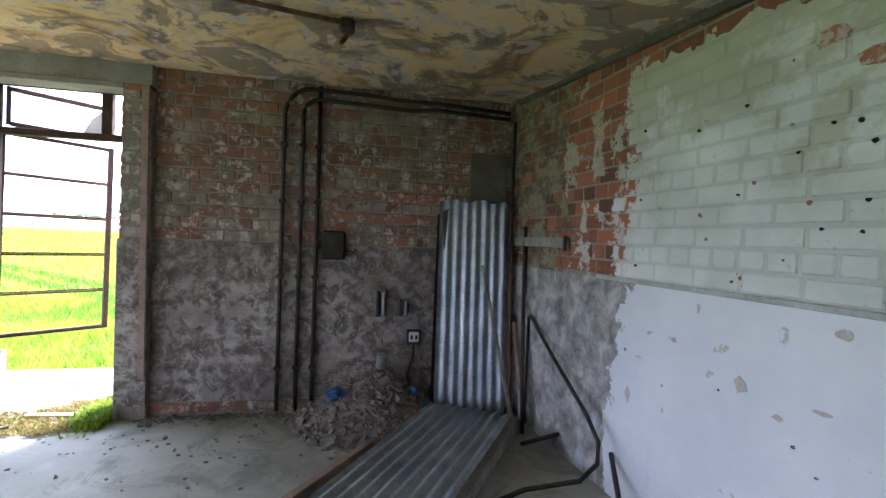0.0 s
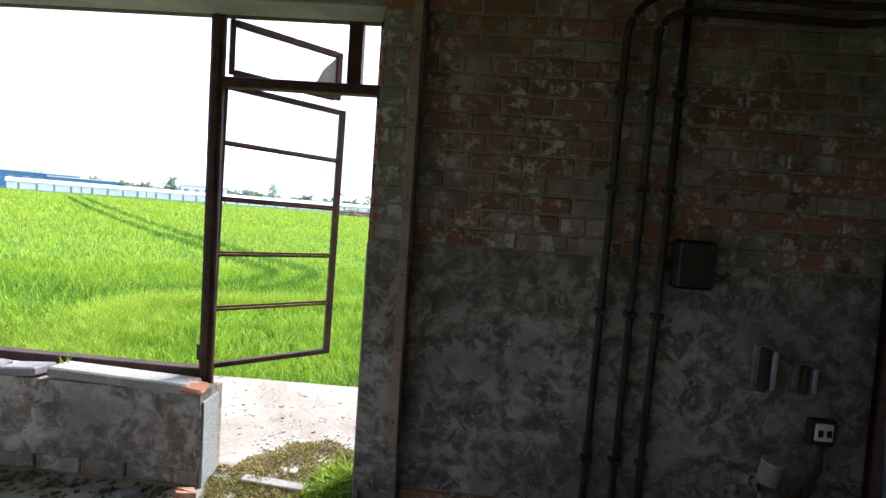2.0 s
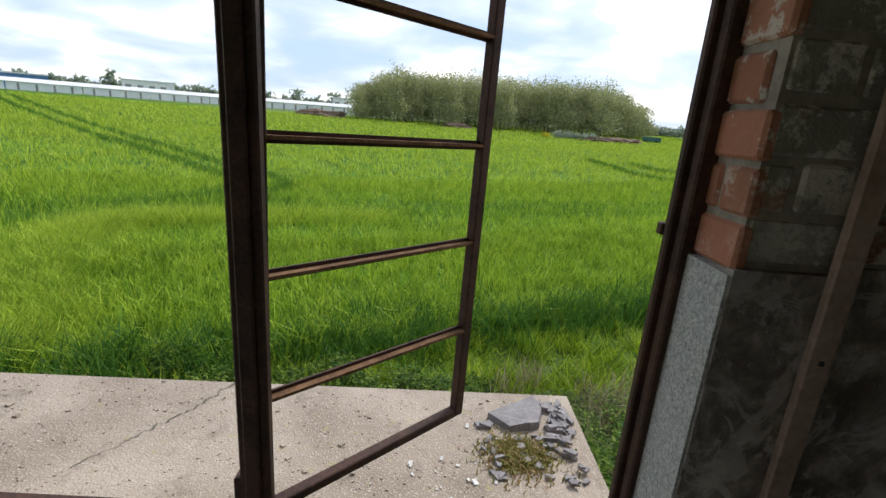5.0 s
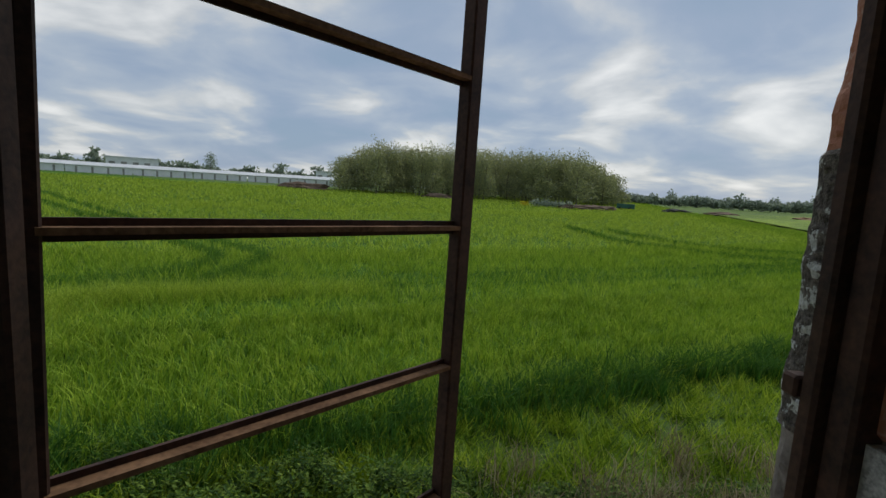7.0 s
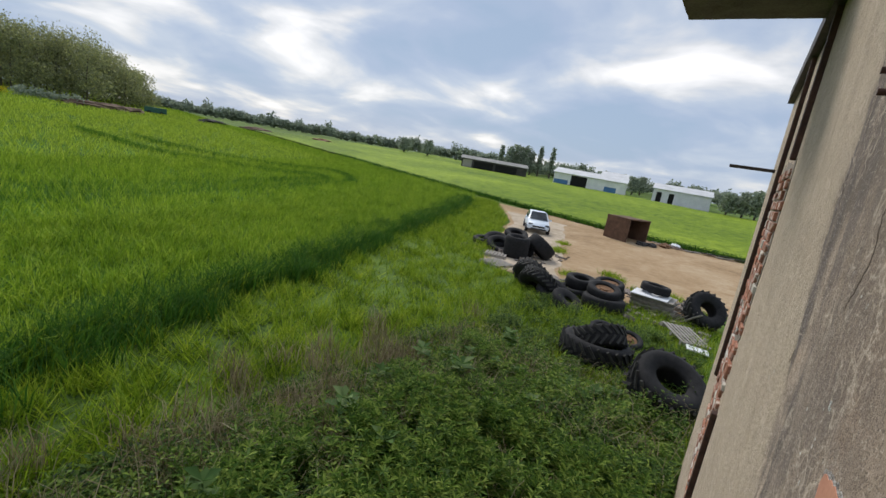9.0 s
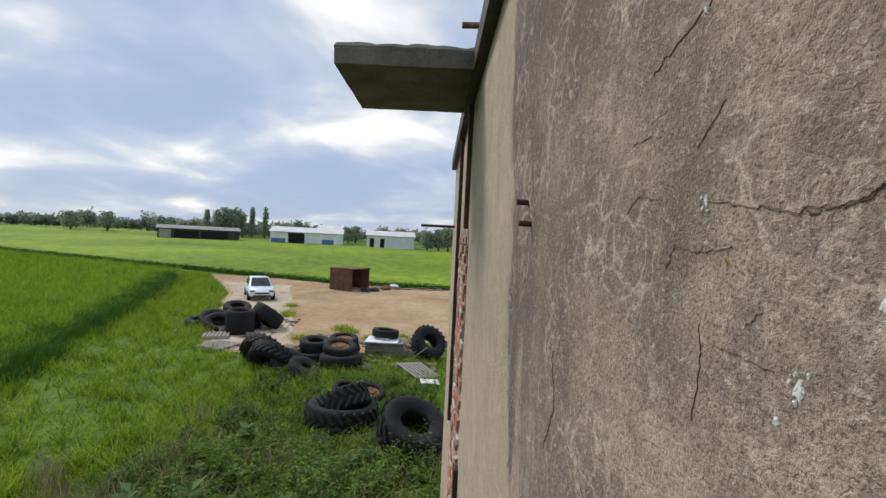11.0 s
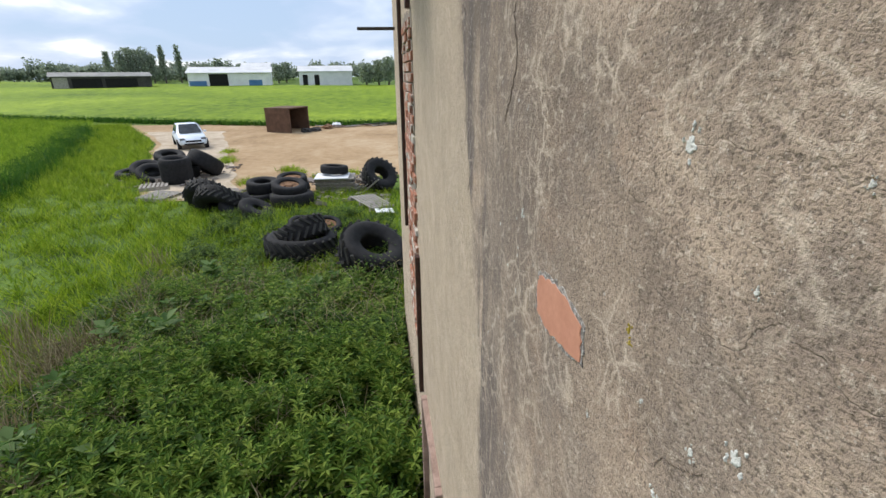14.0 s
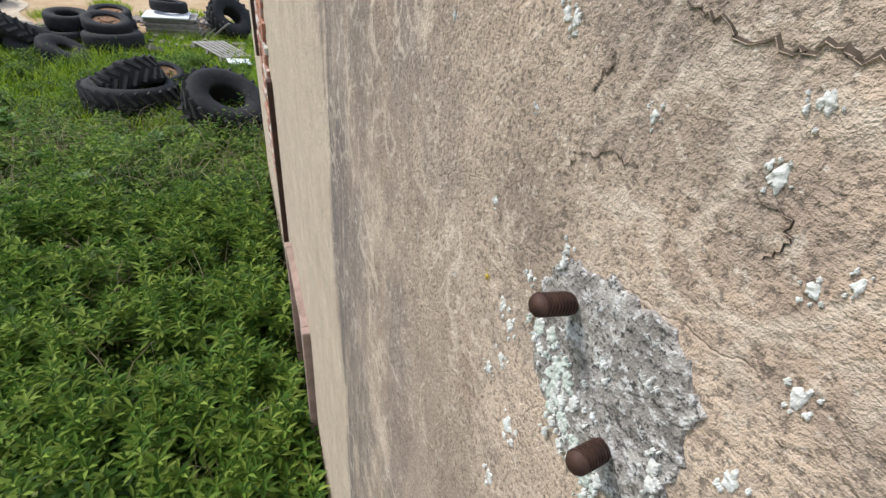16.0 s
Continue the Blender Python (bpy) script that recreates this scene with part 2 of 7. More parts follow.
def make_render():
    """Weathered grey-buff cement render: grit, pale crazing, streaks, hairline cracks, grime and lichen specks."""
    m = Mat("weathered_cement_render", 0.94)
    m.b.inputs["Specular IOR Level"].default_value = 0.15
    grit, grit_b = m.noise(210, 3, 0.75), m.noise(75, 5, 0.75)
    stone = m.voronoi(130)
    big = m.noise(1.5, 6, 0.62, 0.4)
    mid = m.noise(7.0, 7, 0.72)
    streak = m.noise(1.0, 7, 0.7, 0.25, m.scaled(9.0, 9.0, 0.9))
    nv = m.node("ShaderNodeTexNoise")
    nv.inputs["Scale"].default_value, nv.inputs["Detail"].default_value = 6.0, 7.0

    def warped(amount, vec):
        sc, warp = m.node("ShaderNodeVectorMath"), m.node("ShaderNodeVectorMath")
        sc.operation, sc.inputs[3].default_value, warp.operation = "SCALE", amount, "ADD"
        m.link(nv.outputs["Color"], sc.inputs[0])
        m.link(vec, warp.inputs[0])
        m.link(sc.outputs[0], warp.inputs[1])
        return warp.outputs[0]

    m.link(m.pos, nv.inputs["Vector"])
    bent = warped(0.2, m.pos)
    tall = warped(0.3, m.scaled(1.1, 1.1, 0.8))
    crack = m.voronoi(2.7, "DISTANCE_TO_EDGE", bent)
    vein, vein_b = m.voronoi(6.5, "DISTANCE_TO_EDGE", tall), m.voronoi(15.0, "DISTANCE_TO_EDGE", bent)
    c = m.ramp(big, [(0.36, (0.36, 0.28, 0.215)), (0.5, (0.56, 0.435, 0.33)), (0.62, (0.7, 0.55, 0.42))])
    c = m.mix(m.ramp(mid, [(0.36, 0.6), (0.5, 0.0)]), c, (0.25, 0.195, 0.155))
    c = m.mix(m.ramp(m.noise(3.2, 7, 0.74), [(0.5, 0.0), (0.57, 0.65)]), c, (0.3, 0.245, 0.2))
    c = m.mix(m.ramp(m.noise(4.4, 5, 0.65), [(0.55, 0.0), (0.66, 0.35)]), c, (0.48, 0.33, 0.235))
    x, z = m.axis(0), m.axis(2)
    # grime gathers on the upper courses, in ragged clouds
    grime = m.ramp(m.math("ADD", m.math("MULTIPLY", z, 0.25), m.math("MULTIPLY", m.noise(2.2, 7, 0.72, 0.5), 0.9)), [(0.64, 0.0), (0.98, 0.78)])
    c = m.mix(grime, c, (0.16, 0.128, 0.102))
    # a paler, smoother band of newer render with a wandering edge
    wob_x = m.math("ADD", x, m.math("MULTIPLY", m.math("SUBTRACT", m.noise(1.4, 4), 0.5), 0.45))
    wob_x = m.math("ADD", wob_x, m.math("MULTIPLY", m.math("SUBTRACT", m.noise(11, 5, 0.7), 0.5), 0.1))
    wob_x = m.math("SUBTRACT", wob_x, m.math("MULTIPLY", m.math("SUBTRACT", z, 1.4), 0.22))
    wob_x = m.math("DIVIDE", wob_x, 4.0)
    pale = m.math("MULTIPLY", m.ramp(wob_x, [(0.4, 0.0), (0.409, 0.8), (0.43, 1.0)]), 0.85)
    dark = m.ramp(wob_x, [(0.12, 0.0), (0.3, 0.55), (0.39, 0.95), (0.405, 0.95), (0.41, 0.0)])
    c = m.mix(m.math("MULTIPLY", dark, m.ramp(streak, [(0.42, 0.05), (0.56, 0.95)])), c, (0.145, 0.125, 0.12))
    c = m.mix(pale, c, m.ramp(m.mix(0.35, m.noise(5.0, 6, 0.65), streak), [(0.36, (0.5, 0.4, 0.3)), (0.5, (0.57, 0.465, 0.35)), (0.64, (0.65, 0.54, 0.41))]))
    c = m.mix(m.math("MULTIPLY", m.ramp(crack, [(0.0, 0.5), (0.003, 0.0)]), m.ramp(m.noise(2.6, 3), [(0.52, 0.0), (0.56, 1.0)])), c, (0.09, 0.075, 0.06))
    c = m.mix(m.ramp(grit, [(0.39, 0.7), (0.48, 0.0)]), c, (0.125, 0.1, 0.082))
    c = m.mix(m.ramp(grit_b, [(0.36, 0.4), (0.45, 0.0)]), c, (0.16, 0.128, 0.105))
    c = m.mix(m.ramp(grit_b, [(0.56, 0.0), (0.64, 0.5)]), c, (0.7, 0.6, 0.49))
    c = m.mix(m.ramp(stone, [(0.08, 0.6), (0.18, 0.0)]), c, (0.68, 0.6, 0.51))
    c = m.mix(m.math("MULTIPLY", m.ramp(vein, [(0.0, 0.65), (0.015, 0.4), (0.05, 0.0)]), m.ramp(m.noise(4.0, 5, 0.7), [(0.48, 0.0), (0.56, 1.0)])), c, (0.68, 0.57, 0.455))
    c = m.mix(m.math("MULTIPLY", m.ramp(vein_b, [(0.0, 0.6), (0.06, 0.0)]), m.ramp(m.noise(4.1, 5, 0.7), [(0.5, 0.0), (0.58, 1.0)])), c, (0.64, 0.53, 0.42))
    lich = m.math("MULTIPLY", m.ramp(m.voronoi(16.0, "F1", bent), [(0.07, 1.0), (0.1, 0.0)]), m.ramp(m.noise(3.7, 4), [(0.57, 0.0), (0.62, 1.0)]))
    c = m.mix(m.math("MULTIPLY", lich, 0.8), c, (0.72, 0.71, 0.66))
    m.color(c)
    h = m.math("ADD", m.math("MULTIPLY", grit, 0.8), m.math("MULTIPLY", m.ramp(crack, [(0.0, 0.0), (0.003, 1.0)]), 0.25))
    h = m.math("ADD", h, m.math("ADD", m.math("MULTIPLY", m.noise(14, 7, 0.75), 1.6), m.math("MULTIPLY", grit_b, 0.8)))
    h = m.math("ADD", h, m.math("MULTIPLY", pale, 0.35))
    m.bump(h, 0.6, 0.007)
    return m.m


def make_slab():
    """Concrete slab worn down to its small brown pebbles."""
    m = Mat("exposed_aggregate_slab", 0.9)
    peb, cell, tiny = m.voronoi(95), m.noise(70, 3, 0.6), m.noise(300, 3, 0.7)
    c = m.ramp(m.noise(1.6, 5), [(0.35, (0.24, 0.195, 0.155)), (0.65, (0.4, 0.34, 0.28))])
    c = m.mix(m.ramp(peb, [(0.2, 0.85), (0.42, 0.0)]), c, m.ramp(cell, [(0.38, (0.26, 0.2, 0.15)), (0.5, (0.46, 0.39, 0.32)), (0.6, (0.62, 0.56, 0.49))]))
    c = m.mix(m.ramp(m.noise(5, 5, 0.7), [(0.56, 0.0), (0.68, 0.6)]), c, (0.17, 0.14, 0.115))
    c = m.mix(m.ramp(m.noise(11, 5, 0.7), [(0.62, 0.0), (0.68, 0.6)]), c, (0.34, 0.31, 0.11))
    c = m.mix(m.ramp(tiny, [(0.36, 0.45), (0.46, 0.0)]), c, (0.1, 0.085, 0.07))
    m.color(c).bump(m.math("ADD", m.math("MULTIPLY", peb, -0.6), m.math("MULTIPLY", m.noise(22, 5, 0.7), 1.2)), 0.6, 0.008)
    return m.m


def make_leaf(name, stops, rough=0.6, patch=0.5, share=0.4):
    """Leaves that differ one by one and by patches of about 1 / patch metres."""
    m = Mat(name, rough)
    c = m.ramp(m.math("ADD", m.math("MULTIPLY", m.island(), 1 - share), m.math("MULTIPLY", m.noise(patch, 5, 0.65), share)), stops)
    m.color(c)
    m.b.inputs["Specular IOR Level"].default_value = 0.18
    tr = m.node("ShaderNodeBsdfTranslucent")
    m.link(c, tr.inputs[0])
    mx = m.node("ShaderNodeMixShader")
    mx.inputs[0].default_value = 0.35
    m.link(m.b.outputs[0], mx.inputs[1])
    m.link(tr.outputs[0], mx.inputs[2])
    m.link(mx.outputs[0], m.t.nodes["Material Output"].inputs[0])
    return m.m


def make_crop_ground():
    m = Mat("young_barley_canopy", 0.75)
    m.b.inputs["Specular IOR Level"].default_value = 0.1
    big = m.noise(0.035, 4, 0.5, 0.4)
    rows = m.noise(1.0, 4, 0.6, 0.2, m.scaled(0.5, 0.9, 0.5))
    fine, clump = m.noise(5.0, 5, 0.75), m.noise(1.9, 4, 0.7)
    f = m.math("ADD", m.math("MULTIPLY", big, 0.3), m.math("ADD", m.math("MULTIPLY", rows, 0.25), m.math("ADD", m.math("MULTIPLY", fine, 0.25), m.math("MULTIPLY", clump, 0.2))))
    c = m.ramp(f, [(0.4, (0.06, 0.115, 0.008)), (0.5, (0.16, 0.245, 0.014)), (0.58, (0.27, 0.36, 0.028))])
    m.color(c).bump(m.mix(0.5, rows, m.mix(0.5, fine, clump)), 1.0, 0.35)
    return m.m


def make_under():
    """Shoots and soil between the barley stems."""
    m = Mat("barley_understorey", 0.95)
    m.b.inputs["Specular IOR Level"].default_value = 0.1
    f = m.mix(0.5, m.noise(0.3, 4), m.noise(4.0, 5, 0.7))
    m.color(m.ramp(f, [(0.4, (0.035, 0.09, 0.012)), (0.6, (0.1, 0.2, 0.018))]))
    m.bump(m.noise(4, 5), 1.0, 0.1)
    return m.m


def make_verge_ground():
    m = Mat("rough_grass_soil", 0.9)
    f = m.mix(0.5, m.noise(0.4, 5), m.noise(6, 5))
    m.color(m.ramp(f, [(0.38, (0.04, 0.075, 0.012)), (0.5, (0.085, 0.15, 0.014)), (0.64, (0.13, 0.21, 0.022))]))
    m.bump(m.noise(5, 5), 1.0, 0.1)
    return m.m


def make_dirt():
    m = Mat("bare_earth_yard", 0.95)
    big, mid, fine = m.noise(0.25, 5, 0.6, 0.5), m.noise(2.0, 6, 0.65), m.noise(12, 5, 0.7)
    f = m.math("ADD", m.math("MULTIPLY", big, 0.5), m.math("ADD", m.math("MULTIPLY", mid, 0.3), m.math("MULTIPLY", fine, 0.2)))
    m.color(m.ramp(f, [(0.38, (0.24, 0.16, 0.085)), (0.5, (0.37, 0.25, 0.135)), (0.64, (0.48, 0.37, 0.24))]))
    m.bump(m.mix(0.5, mid, fine), 0.6, 0.05)
    return m.m


M_PLASTER, M_RPLASTER, M_CEIL, M_FLOOR, M_RENDER = make_plaster(), make_right_plaster(), make_ceiling(), make_floor(), make_render()
M_BRICK = make_brick("sooty_painted_brick", (0.2, 0.155, 0.115), (0.4, 0.33, 0.26), (0.13, 0.072, 0.05), (0.34, 0.16, 0.105), 0.5, 0.3)
M_RBRICK, M_RJOINT = make_right_brick(), make_right_brick(True)
M_PIER_BRICK = make_brick("limewashed_pier_brick", (0.2, 0.18, 0.145), (0.34, 0.31, 0.265), (0.2, 0.12, 0.09), (0.3, 0.18, 0.13), 0.66, 0.3)
M_RED_BRICK = make_brick("broken_red_brick", (0.5, 0.46, 0.4), (0.6, 0.56, 0.5), (0.27, 0.11, 0.07), (0.43, 0.18, 0.11), 0.41, 0.2)
M_MORTAR = simple("old_lime_mortar", (0.16, 0.132, 0.105), (0.37, 0.32, 0.265), 7, 60)
M_RMORTAR = simple("pale_mortar", (0.32, 0.33, 0.3), (0.55, 0.56, 0.53), 5, 60)
M_CONC = simple("cast_concrete", (0.22, 0.21, 0.185), (0.4, 0.385, 0.35), 4, 80, bump=0.4)
M_CONC_DARK = simple("mossy_concrete", (0.08, 0.075, 0.058), (0.19, 0.175, 0.14), 4, 60, bump=0.5)
M_SLAB = make_slab()
M_DASH = simple("pebbledash", (0.22, 0.22, 0.21), (0.6, 0.6, 0.57), 150, 260, bump=1.0, dist=0.006)
def make_nib():
    m = Mat("lichened_pebbledash", 0.95)
    c = m.ramp(m.noise(130, 3, 0.7), [(0.35, (0.04, 0.034, 0.028)), (0.65, (0.19, 0.165, 0.14))])
    c = m.mix(m.ramp(m.noise(42, 4, 0.65, 0.4), [(0.525, 0.0), (0.545, 0.9)]), c, m.ramp(m.noise(180, 3), [(0.35, (0.4, 0.41, 0.38)), (0.6, (0.66, 0.67, 0.63))]))
    m.color(c).bump(m.mix(0.5, m.noise(130, 3), m.noise(42, 4, 0.65, 0.4)), 1.0, 0.01)
    return m.m


M_NIB = make_nib()
M_STEEL = simple("rusty_painted_steel", (0.03, 0.018, 0.015), (0.1, 0.05, 0.035), 14, 120, 0.65, 0.2)
M_RUST = simple("flaky_rust", (0.1, 0.05, 0.025), (0.3, 0.17, 0.09), 18, 120, 0.85, 0.1, 0.6)
M_DARKPIPE = simple("black_conduit", (0.025, 0.022, 0.02), (0.08, 0.065, 0.055), 12, 90, 0.6, 0.3)
M_ZINC = simple("weathered_galvanised_sheet", (0.24, 0.27, 0.31), (0.52, 0.56, 0.61), 5, 50, 0.42, 0.4, 0.15)
M_WOOD = simple("weathered_softwood", (0.24, 0.165, 0.13), (0.42, 0.3, 0.25), 9, 80, 0.85)
M_GREYWOOD = simple("silvered_timber", (0.2, 0.185, 0.16), (0.4, 0.37, 0.33), 9, 80, 0.9)
M_SLATE = simple("broken_slate", (0.13, 0.125, 0.13), (0.29, 0.27, 0.275), 10, 90, 0.75, bump=0.4)
M_RUBBLE = simple("plaster_rubble", (0.12, 0.1, 0.085), (0.33, 0.29, 0.26), 18, 90, 0.95, bump=0.6)
M_RUBBER = simple("old_tyre_rubber", (0.007, 0.007, 0.008), (0.022, 0.022, 0.023), 8, 60, 0.82)
M_TRACK = simple("dusty_old_concrete", (0.32, 0.25, 0.17), (0.56, 0.47, 0.36), 0.9, 9, 0.95, bump=0.5, dist=0.02)
M_TREAD = simple("dusty_tyre_tread", (0.018, 0.018, 0.018), (0.06, 0.058, 0.052), 6, 40, 0.8)
M_CROP, M_VERGE, M_DIRT, M_UNDER = make_crop_ground(), make_verge_ground(), make_dirt(), make_under()
M_BLADE = make_leaf("barley_blades", [(0.25, (0.065, 0.145, 0.01)), (0.5, (0.23, 0.37, 0.024)), (0.75, (0.46, 0.57, 0.06))], 0.6, 0.9, 0.6)
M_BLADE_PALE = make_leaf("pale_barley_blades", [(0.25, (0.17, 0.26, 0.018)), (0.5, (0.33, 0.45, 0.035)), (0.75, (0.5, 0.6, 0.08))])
M_BLADE_DARK = make_leaf("rank_grass_blades", [(0.2, (0.025, 0.08, 0.01)), (0.5, (0.05, 0.14, 0.016)), (0.8, (0.1, 0.21, 0.022))])
M_GRASS = make_leaf("verge_grass_blades", [(0.28, (0.05, 0.105, 0.008)), (0.5, (0.22, 0.34, 0.018)), (0.72, (0.46, 0.53, 0.055))], 0.6, 1.7, 0.65)
M_WEED = make_leaf("nettle_leaves", [(0.25, (0.014, 0.042, 0.006)), (0.5, (0.055, 0.12, 0.012)), (0.75, (0.2, 0.29, 0.04))], 0.6, 2.2, 0.5)
M_STRAW = make_leaf("dead_stalks", [(0.2, (0.13, 0.11, 0.055)), (0.5, (0.24, 0.2, 0.11)), (0.8, (0.42, 0.37, 0.24))], 0.8)
# Copse leaves: spring green lightened so the colour carries distance haze.
M_TREE = make_leaf("hazed_spring_leaves", [(0.2, (0.2, 0.215, 0.125)), (0.5, (0.28, 0.305, 0.15)), (0.8, (0.45, 0.46, 0.17))])
# Far foliage: aerial haze is mixed into these pale grey-green colours.
M_HEDGE = make_leaf("hazed_hedge_leaves", [(0.2, (0.2, 0.25, 0.19)), (0.5, (0.28, 0.33, 0.25)), (0.8, (0.38, 0.43, 0.3))])
M_BARK = simple("bark", (0.06, 0.05, 0.04), (0.14, 0.12, 0.095), 3, 20, 0.95)
M_WHITE = simple("white_sheet_cladding", (0.62, 0.64, 0.66), (0.8, 0.81, 0.82), 0.6, 4, 0.6)
M_ROOF = simple("fibre_cement_roof", (0.5, 0.51, 0.52), (0.68, 0.69, 0.7), 0.5, 4, 0.7)
# Flat black; on the barns it stands in for unlit interiors.
M_BLACK = simple("dark_void", (0.008, 0.008, 0.008), (0.02, 0.02, 0.02), 3, 20, 0.9)
M_MOSS = make_leaf("stonecrop_moss", [(0.2, (0.13, 0.14, 0.035)), (0.5, (0.27, 0.25, 0.07)), (0.8, (0.42, 0.26, 0.16))], 0.85)

# ---- mesh helpers ----


def mesh_from(name, bm, material=None, smooth=False):
    me = bpy.data.meshes.new(name)
    bm.to_mesh(me)
    bm.free()
    if material:
        me.materials.append(material)
    if smooth:
        for p in me.polygons:
            p.use_smooth = True
    return me


def part(name, bm, material, parent, label="", smooth=False):
    """Links a bmesh as one mesh object under a thing or a part."""
    ob = new(name, mesh_from(name, bm, material, smooth))
    if parent:
        ob.parent = parent
    if label:
        tagged(ob, label)
    return ob


def thing(name, m, label, category, group="", kind=""):
    e = new(name)
    e.matrix_world = m
    return tagged(e, label, category, group, kind)


def add_box(bm, x0, x1, y0, y1, z0, z1, bevel=0.0):
    vs = [bm.verts.new((x, y, z)) for z in (z0, z1) for y in (y0, y1) for x in (x0, x1)]
    fs = [bm.faces.new([vs[i] for i in q]) for q in ((0, 2, 3, 1), (4, 5, 7, 6), (0, 1, 5, 4), (2, 6, 7, 3), (1, 3, 7, 5), (0, 4, 6, 2))]
    if bevel:
        es = {e for f in fs for e in f.edges}
        bmesh.ops.bevel(bm, geom=list(es), offset=bevel, segments=1, affect="EDGES")
    return vs


def box(x0, x1, y0, y1, z0, z1, bevel=0.0):
    bm = bmesh.new()
    add_box(bm, x0, x1, y0, y1, z0, z1, bevel)
    return bm


def prism(points, z0, z1):
    """An upright prism over a plan outline."""
    bm = bmesh.new()
    lo = [bm.verts.new((x, y, z0)) for x, y in points]
    hi = [bm.verts.new((x, y, z1)) for x, y in points]
    bm.faces.new(hi)
    bm.faces.new(lo[::-1])
    n = len(points)
    for i in range(n):
        bm.faces.new((lo[i], lo[(i + 1) % n], hi[(i + 1) % n], hi[i]))
    bmesh.ops.recalc_face_normals(bm, faces=bm.faces)
    return bm


def add_tube(bm, pts, r, seg=8, taper=1.0):
    """A round bar along a path."""
    pts = [Vector(p) for p in pts]
    rings = []
    n = len(pts)
    for i, p in enumerate(pts):
        d = (pts[min(i + 1, n - 1)] - pts[max(i - 1, 0)]).normalized()
        up = Vector((0, 0, 1)) if abs(d.z) < 0.9 else Vector((1, 0, 0))
        a = d.cross(up).normalized()
        b = d.cross(a)
        rr = r * (1 + (taper - 1) * i / max(n - 1, 1))
        rings.append([bm.verts.new(p + a * (rr * math.cos(k * 2 * math.pi / seg)) + b * (rr * math.sin(k * 2 * math.pi / seg))) for k in range(seg)])
    for q0, q1 in zip(rings, rings[1:]):
        for k in range(seg):
            bm.faces.new((q0[k], q0[(k + 1) % seg], q1[(k + 1) % seg], q1[k]))
    bm.faces.new(rings[0][::-1])
    bm.faces.new(rings[-1])


def tube(pts, r, seg=8, taper=1.0):
    bm = bmesh.new()
    add_tube(bm, pts, r, seg, taper)
    bmesh.ops.recalc_face_normals(bm, faces=bm.faces)
    return bm


def arc(c, a, b, r, n=6):
    """Points of a quarter bend round c from direction a to direction b."""
    c, a, b = Vector(c), Vector(a), Vector(b)
    return [c + a * (r * math.cos(k / n * math.pi / 2)) + b * (r * math.sin(k / n * math.pi / 2)) for k in range(n + 1)]


def structure(name, bm, material, label, category, parent=None):
    ob = new(name, mesh_from(name, bm, material))
    return tagged(ob, label, category, "", "structure")


def slabby(rng, sx, sy, sz, jag=0.2, n=7):
    """A broken, flat stone with an irregular outline."""
    bm = bmesh.new()
    ang = sorted(rng.uniform(0, 2 * math.pi) for _ in range(n))
    pts = [(math.cos(a) * sx * rng.uniform(1 - jag, 1) / 2, math.sin(a) * sy * rng.uniform(1 - jag, 1) / 2) for a in ang]
    lo = [bm.verts.new((x * 1.04, y * 1.04, 0)) for x, y in pts]
    hi = [bm.verts.new((x, y, sz * rng.uniform(0.85, 1.1))) for x, y in pts]
    bm.faces.new(hi)
    bm.faces.new(lo[::-1])
    for i in range(n):
        bm.faces.new((lo[i], lo[(i + 1) % n], hi[(i + 1) % n], hi[i]))
    bmesh.ops.recalc_face_normals(bm, faces=bm.faces)
    return bm


RNG = random.Random(7)
H = 2.53        # ceiling height
RX = 2.90       # inner face of the side wall
GZ = -3.0       # ground near the building


def out_y(x):
    """The outer face of the window wall."""
    return 0.175 + 0.022 * x


def ground_z(x, y):
    """The land rises gently away from the building."""
    r = math.hypot(x, y)
    return GZ + 0.028 * max(0.0, min(r, 165.0) - 35.0)


def crop_edge(x):
    return 8.1 + 0.4 * x


# ---- structure: the room ----
WX = -5.2       # inner face of the far side wall, behind the walk
EAST = pose(2.775, 0, 0, 0, 0, 4.8)   # the side wall runs a little askew


def east_x(y):
    return 2.775 - 0.084 * y


structure("floor", prism([(WX, -5.4), (3.4, -5.4), (3.4, 0.0), (-0.16, 0.0), (-0.16, 0.16), (-0.93, 0.14), (-0.93, 0.0), (WX, 0.0)], -0.2, 0.0), M_FLOOR, "dusty grey concrete floor", "floor")


def ceil_z(x, y):
    """The ceiling sags towards the side wall."""
    return H - 0.06 * max(0.0, -y - 0.1) * max(0.0, min(1.0, (x - 0.8) / 2.0))


def make_ceiling_mesh():
    bm = bmesh.new()
    nx, ny = 90, 60
    g = []
    for j in range(ny + 1):
        row = []
        for i in range(nx + 1):
            x, y = WX + (3.4 - WX) * i / nx, -5.4 + 5.45 * j / ny
            row.append(bm.verts.new((x, y, ceil_z(x, y) + 0.014 * noise.noise((x * 2.1, y * 2.1, 3)) + 0.006 * noise.noise((x * 7, y * 7, 5)))))
        g.append(row)
    for j in range(ny):
        for i in range(nx):
            bm.faces.new((g[j][i], g[j + 1][i], g[j + 1][i + 1], g[j][i + 1]))
    return bm


structure("ceiling", make_ceiling_mesh(), M_CEIL, "peeling ochre and grey concrete ceiling", "ceiling")
structure("roof_slab", box(-6.0, 7.5, -5.7, 0.12, H + 0.08, 2.95), M_CONC, "flat concrete roof slab", "roof")

